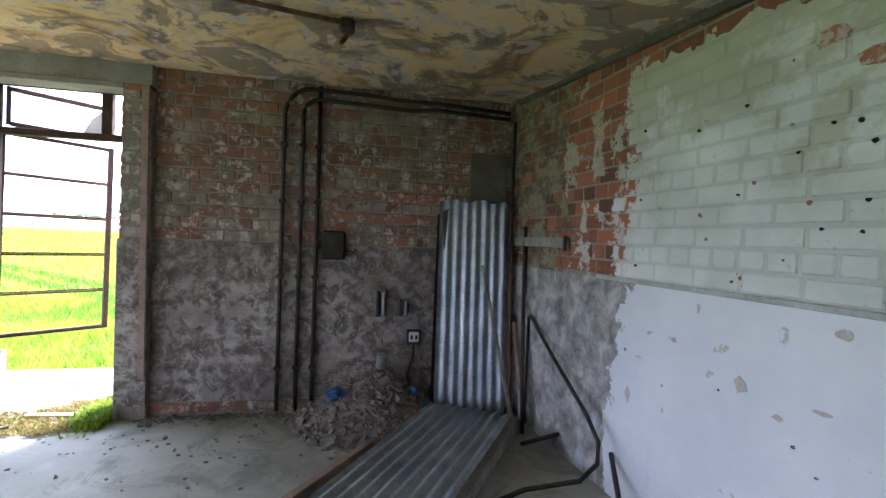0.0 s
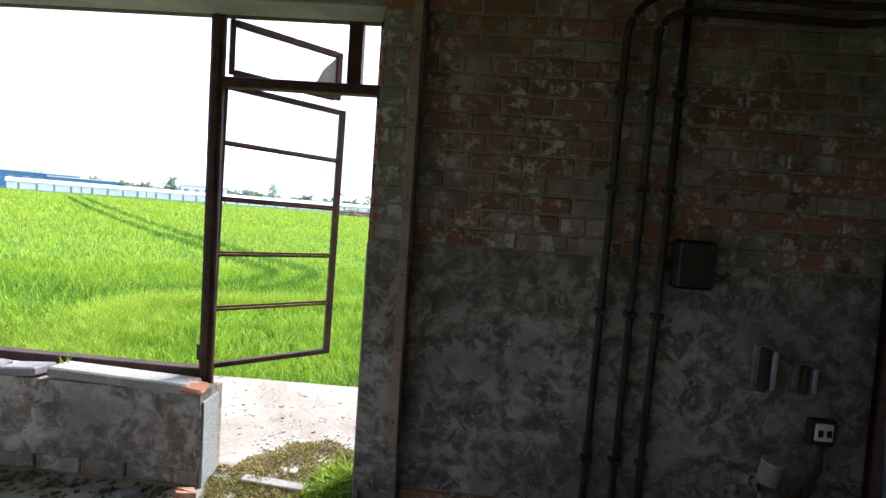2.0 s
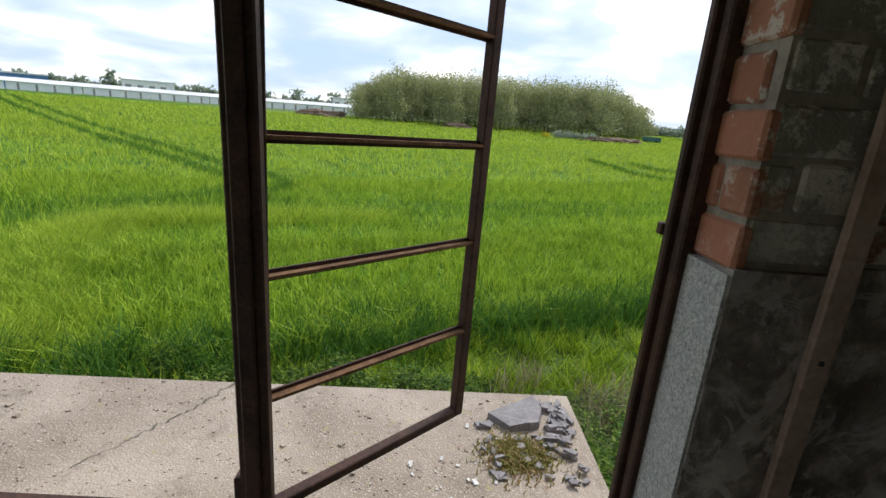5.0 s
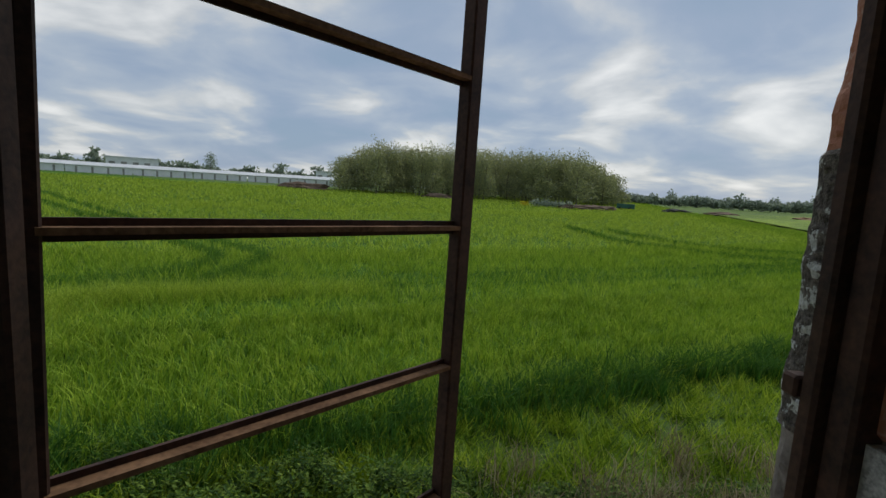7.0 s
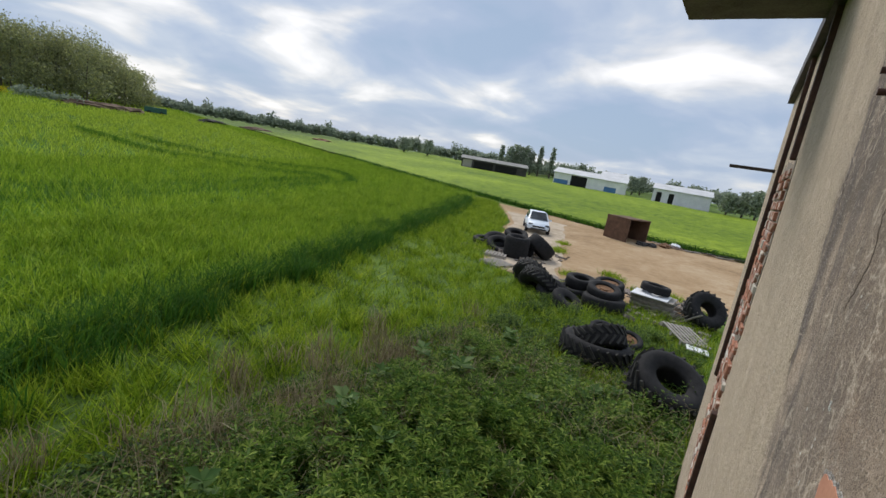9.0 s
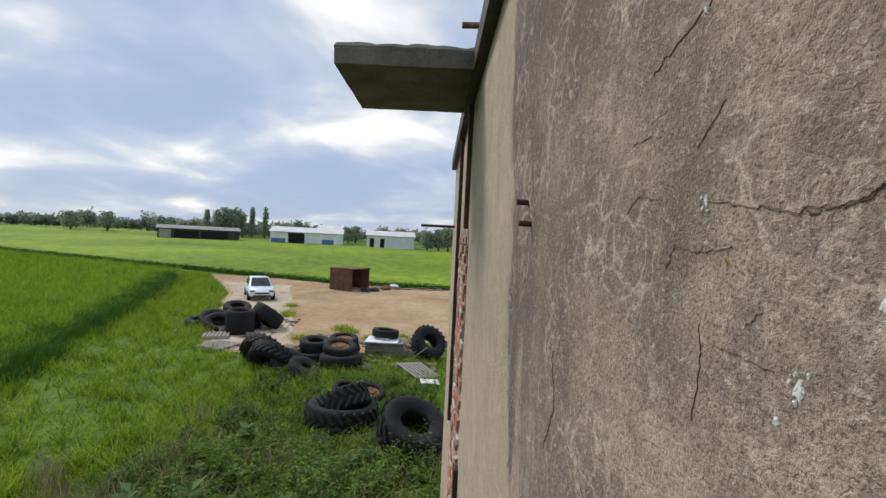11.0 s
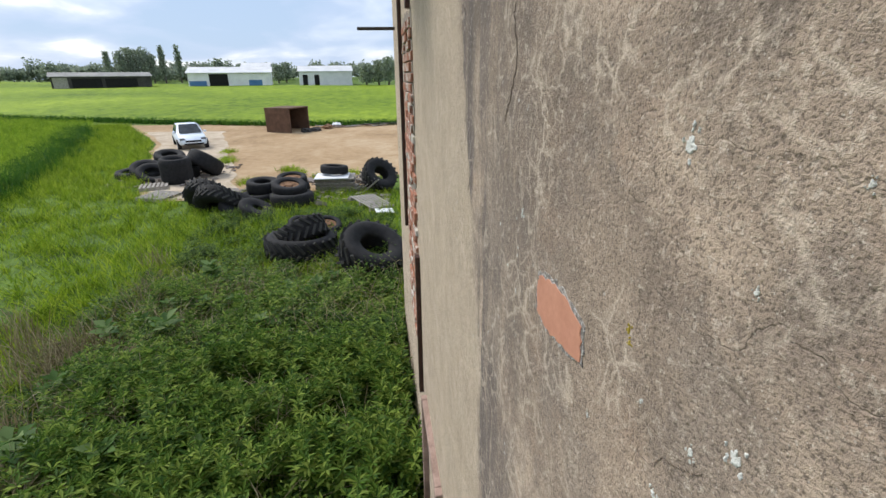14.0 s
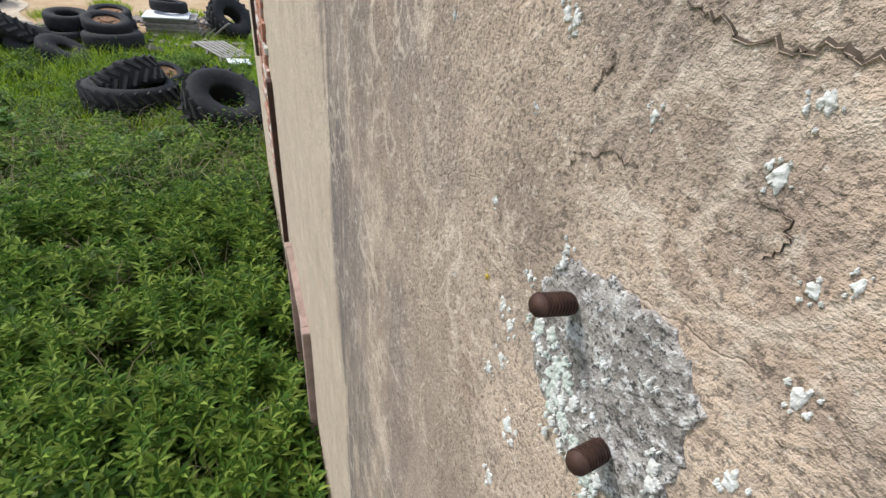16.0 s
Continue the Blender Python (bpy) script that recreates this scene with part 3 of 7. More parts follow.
# window wall: solid part with the pipes
wall_north = structure("wall_north", prism([(0.05, 0.002), (3.4, 0.002), (3.4, out_y(3.4) - 0.03), (0.05, out_y(0.05) - 0.03)], -0.2, H + 0.08), M_MORTAR, "sooty brick wall over grey damp plaster", "wall")
wall_pier = structure("wall_pier", prism([(-0.14, -0.05), (0.05, -0.05), (0.05, out_y(0.05) - 0.03), (-0.1, out_y(-0.1) - 0.03), (-0.14, 0.118)], -0.2, 2.345), M_MORTAR, "whitewashed brick pier beside the window opening", "wall")
structure("plaster_dado", box(0.052, 2.79, -0.006, 0.02, 0.105, 1.30), M_PLASTER, "stained grey plaster on the lower wall", "wall")
structure("pier_plaster", box(-0.15, 0.05, -0.066, -0.045, 0.1, 1.30), M_PLASTER, "grey plaster on the pier", "wall")
structure("reveal_pebbledash", box(-0.156, -0.13, -0.062, 0.1, -0.02, 1.29), M_DASH, "grey pebbledash on the window reveal", "wall")
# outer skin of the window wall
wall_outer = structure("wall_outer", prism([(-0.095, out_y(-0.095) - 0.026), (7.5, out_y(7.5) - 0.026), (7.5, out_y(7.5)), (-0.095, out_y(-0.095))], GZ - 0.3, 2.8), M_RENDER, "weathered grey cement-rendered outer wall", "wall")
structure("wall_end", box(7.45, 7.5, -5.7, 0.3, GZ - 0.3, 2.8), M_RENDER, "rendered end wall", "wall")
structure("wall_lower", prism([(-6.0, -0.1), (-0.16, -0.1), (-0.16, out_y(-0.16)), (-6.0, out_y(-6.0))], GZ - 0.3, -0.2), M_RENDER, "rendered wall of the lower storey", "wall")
# beam over the window
structure("window_beam", prism([(WX, -0.06), (0.045, -0.06), (0.045, 0.1), (WX, 0.1)], 2.385, H + 0.08), M_CONC, "chipped concrete beam over the window", "beam")
structure("beam_soffit_trim", box(WX, -0.13, -0.07, 0.11, 2.345, 2.385, 0.004), M_CONC, "pale concrete lip under the beam", "trim")
structure("brick_lintel_stub", box(-0.13, 0.02, -0.062, 0.0, 2.345, 2.385, 0.005), M_RED_BRICK, "chipped red brick under the beam end", "trim")
# sill wall
structure("wall_sill", prism([(-4.6, -0.045), (-0.93, -0.045), (-0.93, 0.1), (-4.6, 0.1)], 0.1, 0.485), M_PLASTER, "plastered low wall under the window", "wall")
structure("sill_end_dash", box(-0.931, -0.918, -0.03, 0.1, 0.0, 0.44), M_DASH, "pebbledash on the end of the low wall", "wall")
structure("wall_sill_outer", prism([(-4.6, 0.1), (-0.93, 0.1), (-0.93, out_y(-0.93)), (-4.6, out_y(-4.6))], -0.1, 0.47), M_RENDER, "rendered outer face of the low wall", "wall")
wall_footing = structure("wall_footing", prism([(-4.6, -0.02), (-0.935, -0.02), (-0.935, 0.1), (-4.6, 0.1)], -0.1, 0.1), M_MORTAR, "brick footing under the low wall", "wall")
structure("wall_window_left", prism([(-6.0, -0.04), (-4.6, -0.04), (-4.6, out_y(-4.6)), (-6.0, out_y(-6.0))], -0.2, 2.4), M_PLASTER, "plastered wall beside the window", "wall")


def east(ob):
    ob.matrix_world = EAST
    return ob


wall_east = east(structure("wall_east", box(0.0055, 0.3, -5.6, 0.05, -0.2, H + 0.08), M_RJOINT, "brick side wall with flaking white paint", "wall"))
east(structure("plaster_east", box(-0.008, 0.02, -5.6, 0.0, 0.0, 1.19), M_RPLASTER, "flaking white plaster on the lower side wall", "wall"))
east(structure("dado_ledge", box(-0.022, 0.02, -5.6, -1.25, 1.185, 1.208, 0.003), M_RMORTAR, "thin cement ledge on the side wall", "trim"))
plate = structure("wall_plate", box(-0.03, 0.05, -4.5, -0.1, -0.012, 0.03, 0.006), M_CONC_DARK, "dark sooty wall plate under the ceiling", "trim")
plate.matrix_world = EAST @ pose(0, 0, 2.52, 3.9, 0, 0)
# the other outer walls, unseen, with wide window openings added to light the room
for nm, x0, x1, y0, y1, z0, z1 in (("wall_west_sill", -5.5, WX, -5.4, 0.0, -0.2, 0.55), ("wall_west_head", -5.5, WX, -5.4, 0.0, 2.35, 2.61), ("wall_west_pier", -5.5, WX, -0.7, 0.0, 0.55, 2.35),
                                   ("wall_west_pier_b", -5.5, WX, -5.4, -4.7, 0.55, 2.35), ("wall_south_sill", WX, 3.4, -5.7, -5.4, -0.2, 0.55), ("wall_south_head", WX, 3.4, -5.7, -5.4, 2.35, 2.61),
                                   ("wall_south_pier", WX, -4.4, -5.7, -5.4, 0.55, 2.35), ("wall_south_pier_b", -2.7, 3.4, -5.7, -5.4, 0.55, 2.35)):
    structure(nm, box(x0, x1, y0, y1, z0, z1), M_PLASTER, "grey plastered wall", "wall")

# balcony slab outside the opening
structure("balcony_slab", prism([(-6.0, out_y(-6.0)), (0.26, out_y(0.26) + 0.002), (0.27, 1.74), (-6.0, 1.56)], -0.28, -0.1), M_SLAB, "weathered exposed-aggregate concrete slab", "balcony")

# ---- ground ----


def land_strip(name, us, lo, hi, swap, n, material, lift, label, cat, rough=0.03):
    """A piece of land between two edge lines lo(u) and hi(u), on the land's own shape."""
    bm = bmesh.new()
    rows = []
    for u in us:
        a, b = lo(u), hi(u)
        row = []
        for k in range(n + 1):
            w = a + (b - a) * (k / n) ** 1.6
            x, y = (w, u) if swap else (u, w)
            row.append(bm.verts.new((x, y, ground_z(x, y) + lift + rough * noise.noise((x * 0.6, y * 0.6, 1.7)))))
        rows.append(row)
    for r0, r1 in zip(rows, rows[1:]):
        for k in range(n):
            bm.faces.new((r0[k], r1[k], r1[k + 1], r0[k + 1]))
    bmesh.ops.recalc_face_normals(bm, faces=bm.faces)
    ob = new(name, mesh_from(name, bm, material, True))
    return tagged(ob, label, cat, "", "structure")


def make_ground():
    """One sheet out to the horizon, in rings."""
    bm = bmesh.new()
    radii = [0, 3, 8, 15, 25, 35, 50, 80, 120, 165, 300, 700, 1500, 3000]
    seg = 96
    prev = None
    for r in radii:
        if r == 0:
            ring = [bm.verts.new((0, 0, GZ))] * seg
        else:
            ring = [bm.verts.new((r * math.cos(k * 2 * math.pi / seg), r * math.sin(k * 2 * math.pi / seg), ground_z(r, 0))) for k in range(seg)]
        if prev:
            for k in range(seg):
                q = [prev[k], ring[k], ring[(k + 1) % seg], prev[(k + 1) % seg]]
                bm.faces.new(list(dict.fromkeys(q)))
        prev = ring
    bmesh.ops.recalc_face_normals(bm, faces=bm.faces)
    return bm


structure("ground", make_ground(), M_VERGE, "rough grassy ground", "ground")


def track_x(y):
    """Far side of the grassy track between the two fields."""
    return max(43.3, 41.0 + 0.25 * y)


def wob(u, amp=0.35, f=0.5):
    return amp * noise.noise((u * f, 2.3, 7.7))


def crop_low(x):
    """Near edge of the barley: along the verge, then along the track."""
    return max(crop_edge(x), (x - 37.8) * 4.0) + wob(x)


def far_low(y):
    return track_x(y) + wob(y, 0.5, 0.3)


def yard_top(x):
    return max(min(7.0 + (x - 20.0) * 0.66, 6.0 + (x - 14.0) * 0.62), min(10.3 + (x - 19.3) * 0.42, 18.0)) + wob(x, 0.5, 0.4)


def steps(a, b, d):
    return [a + (b - a) * k / int((b - a) / d) for k in range(int((b - a) / d) + 1)]


land_strip("dirt_yard", steps(17.6, 44.5, 0.4), lambda x: -8.0 if x > 21.5 else 0.6 + 1.2 * (21.5 - x) * (x < 18.6) + wob(x, 1.5, 0.9), yard_top, False, 40, M_DIRT, 0.03, "bare sandy earth yard and track", "yard")
land_strip("worn_track", steps(17.8, 40.0, 0.4), lambda x: max(2.5 + (x - 17.8) * 0.94, 8.4 + (x - 24.1) * 0.34) + wob(x, 0.5, 0.6) if x < 24.1 else 8.4 + (x - 24.1) * 0.34 + wob(x, 0.5, 0.6), lambda x: yard_top(x) - 0.35, False, 16, M_TRACK, 0.05, "pale worn track of old concrete and dust", "track")
land_strip("barley_field", steps(-220, 130, 0.8), crop_low, lambda x: max(130.0, crop_low(x) + 20), False, 70, M_UNDER, 0.06, "bright green young barley field", "field", 0.07)
land_strip("far_barley_field", steps(-40, 105, 0.8), far_low, lambda y: far_low(y) + 68.0, True, 50, M_CROP, 0.3, "bright green barley field beyond the track", "field", 0.07)

# ---- steel window ----
FY = 0.135
window = thing("window_1", pose(0, 0, 0), "rusty brown steel window frame with no glass", "window", kind="structure")


def bar(name, x0, x1, z0, z1, d=0.022, y=FY, mat=None):
    return part(name, box(x0, x1, y - d, y + d, z0, z1, 0.004), mat or M_STEEL, window)


bar("mullion", -1.035, -0.965, 0.0, 2.345, 0.014, 0.118)
bar("mullion_lip", -1.02, -0.985, 0.0, 2.345, 0.024, 0.118)
bar("head", -4.6, -0.13, 2.345, 2.39, 0.025)
bar("jamb", -0.186, -0.135, -0.02, 2.345, 0.0105, 0.1025)
bar("jamb_lip", -0.172, -0.125, -0.02, 2.345, 0.015, 0.077)
bar("transom", -0.965, -0.18, 2.0, 2.05, 0.028)
bar("vent_post", -0.345, -0.275, 2.05, 2.345, 0.028)
bar("bottom_rail", -4.6, -1.03, 0.505, 0.555, 0.03)
bar("left_jamb", -4.6, -4.55, 0.55, 2.345, 0.025)
part("latch_peg", box(-0.192, -0.17, 0.11, 0.13, 1.312, 1.336, 0.003), M_STEEL, window)
part("hinge_block", box(-1.05, -1.028, FY - 0.03, FY + 0.02, 0.6, 0.68, 0.003), M_STEEL, window)


def make_casement():
    """The side-hung light, swung out over the slab."""
    hinge, free = Vector((-0.99, 0.145, 0)), Vector((-0.51, 0.6, 0))
    w = (free - hinge).length
    e = thing("casement", pose(hinge.x - 0.012, hinge.y - 0.012, 0, 0, 0.8, math.degrees(math.atan2(free.y - hinge.y, free.x - hinge.x))), "open rusty steel casement with empty panes", "casement window")
    part("hinge_stile", box(0, 0.018, -0.012, 0.012, 0.55, 2.03, 0.003), M_STEEL, e)
    part("free_stile", box(w - 0.015, w + 0.02, -0.016, 0.016, 0.55, 2.03, 0.003), M_STEEL, e)
    for z in (0.564, 2.015):
        part("rail", box(0.012, w - 0.015, -0.016, 0.016, z - 0.014, z + 0.014, 0.003), M_STEEL, e)
    for z in (0.865, 1.155, 1.442, 1.73):
        b = part("glazing_bar", box(0.012, w - 0.015, -0.016, 0.014, z - 0.004, z + 0.004), M_RUST, e)
        part("web", box(0.012, w - 0.015, 0.004, 0.01, z - 0.013, z + 0.013), M_STEEL, b)
    return e


make_casement()


def make_vent():
    hinge, free = Vector((-0.955, 0.14, 0)), Vector((-0.52, 0.56, 0))
    w = (free - hinge).length
    e = thing("top_vent", pose(hinge.x, hinge.y, 0, 0, 0, math.degrees(math.atan2(free.y - hinge.y, free.x - hinge.x))), "open steel top light with a broken pane", "casement window")
    part("hinge_stile", box(0, 0.025, -0.014, 0.014, 2.07, 2.34, 0.003), M_STEEL, e)
    part("free_stile", box(w - 0.02, w + 0.015, -0.016, 0.016, 2.07, 2.34, 0.003), M_STEEL, e)
    for z in (2.08, 2.325):
        part("rail", box(0.025, w - 0.02, -0.016, 0.016, z - 0.016, z + 0.016, 0.003), M_STEEL, e)
    bm = bmesh.new()
    pts = [(w - 0.16, 2.09), (w - 0.02, 2.09), (w - 0.02, 2.31), (w - 0.1, 2.22)]
    lo = [bm.verts.new((x, -0.003, z)) for x, z in pts]
    hi = [bm.verts.new((x, 0.003, z)) for x, z in pts]
    bm.faces.new(lo)
    bm.faces.new(hi[::-1])
    for i in range(4):
        bm.faces.new((lo[i], hi[i], hi[(i + 1) % 4], lo[(i + 1) % 4]))
    part("broken_pane", bm, M_CONC, e, "dirty wired-glass shard")
    return e


make_vent()

# ---- interior bricks and things ----
BRICKS = {}


def brick_mesh(length, h, depth, mat, bev=0.006):
    key = (round(length, 3), round(h, 3), round(depth, 3), mat.name)
    if key not in BRICKS:
        BRICKS[key] = mesh_from("brick", box(-length / 2, length / 2, 0, depth, -h / 2, h / 2, bev), mat)
    return BRICKS[key]


def lay_bricks(parent, m, u0, u1, z0, courses, course, mat, rng, skip=None, depth=0.025):
    """Courses of stretchers and headers on a wall; m maps (u, out, z) to the world, out points into the wall."""
    for c in range(courses):
        z = z0 + (c + 0.5) * course
        header = c % 4 == 1
        pitch = 0.122 if header else 0.24
        u = u0 - (0.06 if header else (0.12 if c % 2 else 0.0))
        while u < u1:
            a, b = max(u, u0), min(u + pitch, u1)
            if b - a > 0.05 and not (skip and skip((a + b) / 2, z)):
                ob = new("brick", brick_mesh(round(b - a - 0.011, 2), course - 0.012, depth, mat))
                ob.parent = parent
                ob.matrix_world = m @ pose((a + b) / 2, rng.uniform(-0.003, 0.002), z + rng.uniform(-0.002, 0.002), rng.uniform(-0.6, 0.6), rng.uniform(-0.5, 0.5), rng.uniform(-0.6, 0.6))
            u += pitch


strip = thing("timber_strip", pose(0.028, -0.076, 0.0, 0, -0.3, 0), "long weathered timber batten nailed to the pier", "batten")
part("batten", box(-0.022, 0.022, -0.008, 0.008, 0.3, 2.38, 0.003), M_WOOD, strip)
for z in (0.45, 0.8, 1.15, 1.5, 1.85, 2.2):
    part("nail", box(-0.004, 0.004, -0.011, -0.007, z, z + 0.008), M_DARKPIPE, strip)


def make_pipes():
    """Three wall conduits that bend over and run to the corner."""
    R = 0.016
    runs = (("conduit", [(0.94, -0.03, 0.02), (0.94, -0.03, 1.2), (0.94, -0.03, 2.28)] + arc((1.14, -0.03, 2.28), (-1, 0, 0), (0, 0, 1), 0.2, 8) + [(1.6, -0.03, 2.475), (1.75, -0.03, 2.46), (2.1, -0.03, 2.462), (2.72, -0.03, 2.44)]),
            ("conduit", [(1.075, -0.03, 0.02), (1.075, -0.03, 1.1), (1.075, -0.03, 2.28)] + arc((1.2, -0.03, 2.28), (-1, 0, 0), (0, 0, 1), 0.125, 8) + [(1.5, -0.03, 2.4), (1.9, -0.03, 2.385), (2.1, -0.03, 2.41), (2.72, -0.03, 2.39)]),
            ("conduit", [(1.195, -0.026, 0.02), (1.195, -0.026, 1.0), (1.195, -0.026, 2.51)]))
    for nm, pts in runs:
        e = thing(nm, pose(0, 0, 0), "sooty black steel conduit fixed to the wall", "pipe", "wall conduits")
        part("pipe", tube(pts, R, 10), M_DARKPIPE, e, smooth=True)
        x = pts[0][0]
        for z in (0.35, 1.05, 1.62, 2.05):
            part("clip", box(x - 0.026, x + 0.026, -0.05, -0.006, z - 0.014, z + 0.014, 0.004), M_DARKPIPE, e)


make_pipes()
blackbox = thing("switch_box", pose(1.325, -0.006, 1.3), "burnt black switch box on the wall", "switch box")
part("case", box(-0.09, 0.09, -0.07, 0.0, -0.11, 0.11, 0.015), M_BLACK, blackbox)
part("lid", box(-0.08, 0.08, -0.082, -0.07, -0.1, 0.1, 0.006), M_DARKPIPE, blackbox)
part("conduit_stub", tube([(-0.09, -0.03, -0.02), (-0.125, -0.03, -0.02)], 0.014), M_DARKPIPE, blackbox)
for x, z, h in ((1.70, 0.85, 0.22), (1.88, 0.82, 0.15)):
    b = thing("fuse_carrier", pose(x, -0.006, z), "rusty metal fuse carrier fixed to the wall", "fuse box", "fuse carriers")
    part("plate", box(-0.05, 0.05, -0.02, 0, -h / 2, h / 2, 0.004), M_RUBBLE, b)
    part("bracket", box(-0.03, -0.005, -0.06, -0.02, -h / 2 + 0.01, h / 2 - 0.01, 0.005), M_DARKPIPE, b)
    part("bracket", box(0.012, 0.036, -0.055, -0.02, -h / 2 + 0.02, h / 2 - 0.02, 0.005), M_ZINC, b)
meter = thing("socket_outlet", pose(1.98, -0.006, 0.58), "broken electric socket with hanging cable", "socket")
part("back_box", box(-0.06, 0.06, -0.035, 0, -0.06, 0.06, 0.006), M_DARKPIPE, meter)
part("face", box(-0.04, 0.04, -0.045, -0.035, -0.035, 0.045, 0.006), M_WHITE, meter, "cracked pale face plate")
for dx in (-0.02, 0.018):
    part("terminal", box(dx - 0.009, dx + 0.009, -0.052, -0.045, -0.012, 0.018), M_BLACK, meter)
part("cable", tube([(0.0, -0.03, -0.06), (-0.01, -0.05, -0.16), (-0.05, -0.05, -0.28), (-0.07, -0.08, -0.4)], 0.012), M_DARKPIPE, meter)

# low broken shelf bracket and board on the side wall
board = thing("wall_board", EAST @ pose(0, 0, 0), "pale timber board fixed to the side wall", "board")
part("board", box(-0.03, -0.009, -0.93, -0.03, 1.35, 1.42, 0.004), M_GREYWOOD, board)
part("bracket", box(-0.045, -0.03, -0.935, -0.91, 1.33, 1.43, 0.003), M_DARKPIPE, board)
east_plug = thing("ceiling_conduit", pose(0, 0, 0), "rusty conduit with a hook under the ceiling", "pipe")
cz = ceil_z(1.39, -1.2)
part("pipe", tube([(-0.6, -1.5, cz - 0.02), (0.6, -1.36, cz - 0.022), (1.36, -1.22, cz - 0.028)], 0.014), M_RUST, east_plug, smooth=True)
part("junction", box(1.35, 1.43, -1.24, -1.17, cz - 0.07, cz - 0.005, 0.012), M_DARKPIPE, east_plug)
part("hook", tube([(1.39, -1.2, cz - 0.06), (1.385, -1.21, cz - 0.1), (1.36, -1.23, cz - 0.14)], 0.017, 8, 0.7), M_RUST, east_plug)


# old fixing holes and chips in the side wall
M_SCAR = simple("bare_pale_plaster", (0.42, 0.38, 0.34), (0.6, 0.56, 0.52), 14, 80, 0.9)
rng = random.Random(71)
for d, z in ((2.14, 1.6), (1.59, 1.97), (1.58, 1.62), (2.13, 1.25), (1.56, 1.28), (2.16, 1.95), (2.1, 0.8), (1.79, 0.72), (2.41, 0.7), (1.52, 0.83), (2.48, 1.81), (2.56, 1.8), (2.6, 1.73), (2.59, 1.55), (2.46, 1.46), (2.58, 1.45), (2.49, 0.63), (2.37, 1.73), (1.93, 1.9)):
    sz = rng.uniform(0.0045, 0.0085)
    bm = bmesh.new()
    c = bm.verts.new((0.004, 0, 0))
    ring = [bm.verts.new((0, math.cos(a) * sz * rng.uniform(0.7, 1.3), math.sin(a) * sz * rng.uniform(0.6, 1.1))) for a in [k * 2 * math.pi / 9 for k in range(9)]]
    lip = [bm.verts.new((0.006, v.co.y * 1.25, v.co.z * 1.25)) for v in ring]
    for k in range(9):
        bm.faces.new((c, ring[(k + 1) % 9], ring[k]))
        bm.faces.new((ring[k], ring[(k + 1) % 9], lip[(k + 1) % 9], lip[k]))
    plug = tagged(new("wall_plug", mesh_from("wall_plug", bm, M_BLACK)), "dark empty fixing hole in the side wall", "wall plug", "fixing holes")
    plug.matrix_world = EAST @ pose(-0.0105 if z < 1.2 else -0.0065, -d, z)
for d, z, w, h in ((1.97, 1.93, 0.03, 0.026), (1.56, 1.85, 0.05, 0.05), (1.72, 1.57, 0.025, 0.02), (2.34, 1.83, 0.03, 0.022), (2.21, 1.64, 0.02, 0.02), (2.46, 2.1, 0.16, 0.075), (2.62, 1.99, 0.2, 0.075), (2.42, 1.55, 0.025, 0.02), (2.0, 1.42, 0.02, 0.02)):
    bm = slabby(rng, w, h, 0.003, 0.3, 9)
    ob = tagged(new("paint_chip", mesh_from("paint_chip", bm, M_RED_BRICK)), "bare red brick showing through chipped white paint", "brick", "paint chips")
    ob.matrix_world = EAST @ pose(-0.0055, -d, z, 0, -90, 0) @ pose(0, 0, 0, 0, 0, 90)
for d, z, w, h in ((2.55, 1.12, 0.07, 0.05), (1.7, 0.95, 0.06, 0.03), (2.2, 0.85, 0.07, 0.09), (1.98, 1.12, 0.03, 0.05), (2.35, 0.78, 0.05, 0.03), (1.85, 0.95, 0.04, 0.03), (2.5, 0.85, 0.08, 0.02), (1.55, 0.6, 0.05, 0.1)):
    bm = slabby(rng, w, h, 0.002, 0.4, 11)
    ob = tagged(new("plaster_scar", mesh_from("plaster_scar", bm, M_SCAR)), "bare patch where white plaster has flaked off", "plaster", "plaster scars")
    ob.matrix_world = EAST @ pose(-0.0085, -d, z, 0, -90, 0) @ pose(0, 0, 0, 0, 0, 90)


def corrugated(width, length, pitch=0.076, depth=0.011, ragged=0.0):
    """A corrugated sheet in its own x (width) and y (length), with thickness."""
    bm = bmesh.new()
    nx, ny = int(width / pitch * 8), 14
    top, bot = [], []
    for j in range(ny + 1):
        rt, rb = [], []
        for i in range(nx + 1):
            x = width * i / nx - width / 2
            y = length * j / ny
            if j == ny:
                y += ragged * noise.noise((x * 9, 0, 0))
            z = depth * math.sin(2 * math.pi * x / pitch) + 0.012 * noise.noise((x * 1.5, y * 1.2, 6))
            rt.append(bm.verts.new((x, y, z)))
            rb.append(bm.verts.new((x, y, z - 0.0016)))
        top.append(rt)
        bot.append(rb)
    for j in range(ny):
        for i in range(nx):
            bm.faces.new((top[j][i], top[j][i + 1], top[j + 1][i + 1], top[j + 1][i]))
            bm.faces.new((bot[j][i], bot[j + 1][i], bot[j + 1][i + 1], bot[j][i + 1]))
    for a, b in ((top[0], bot[0]), (top[-1], bot[-1])):
        for i in range(nx):
            bm.faces.new((a[i], b[i], b[i + 1], a[i + 1]))
    return bm


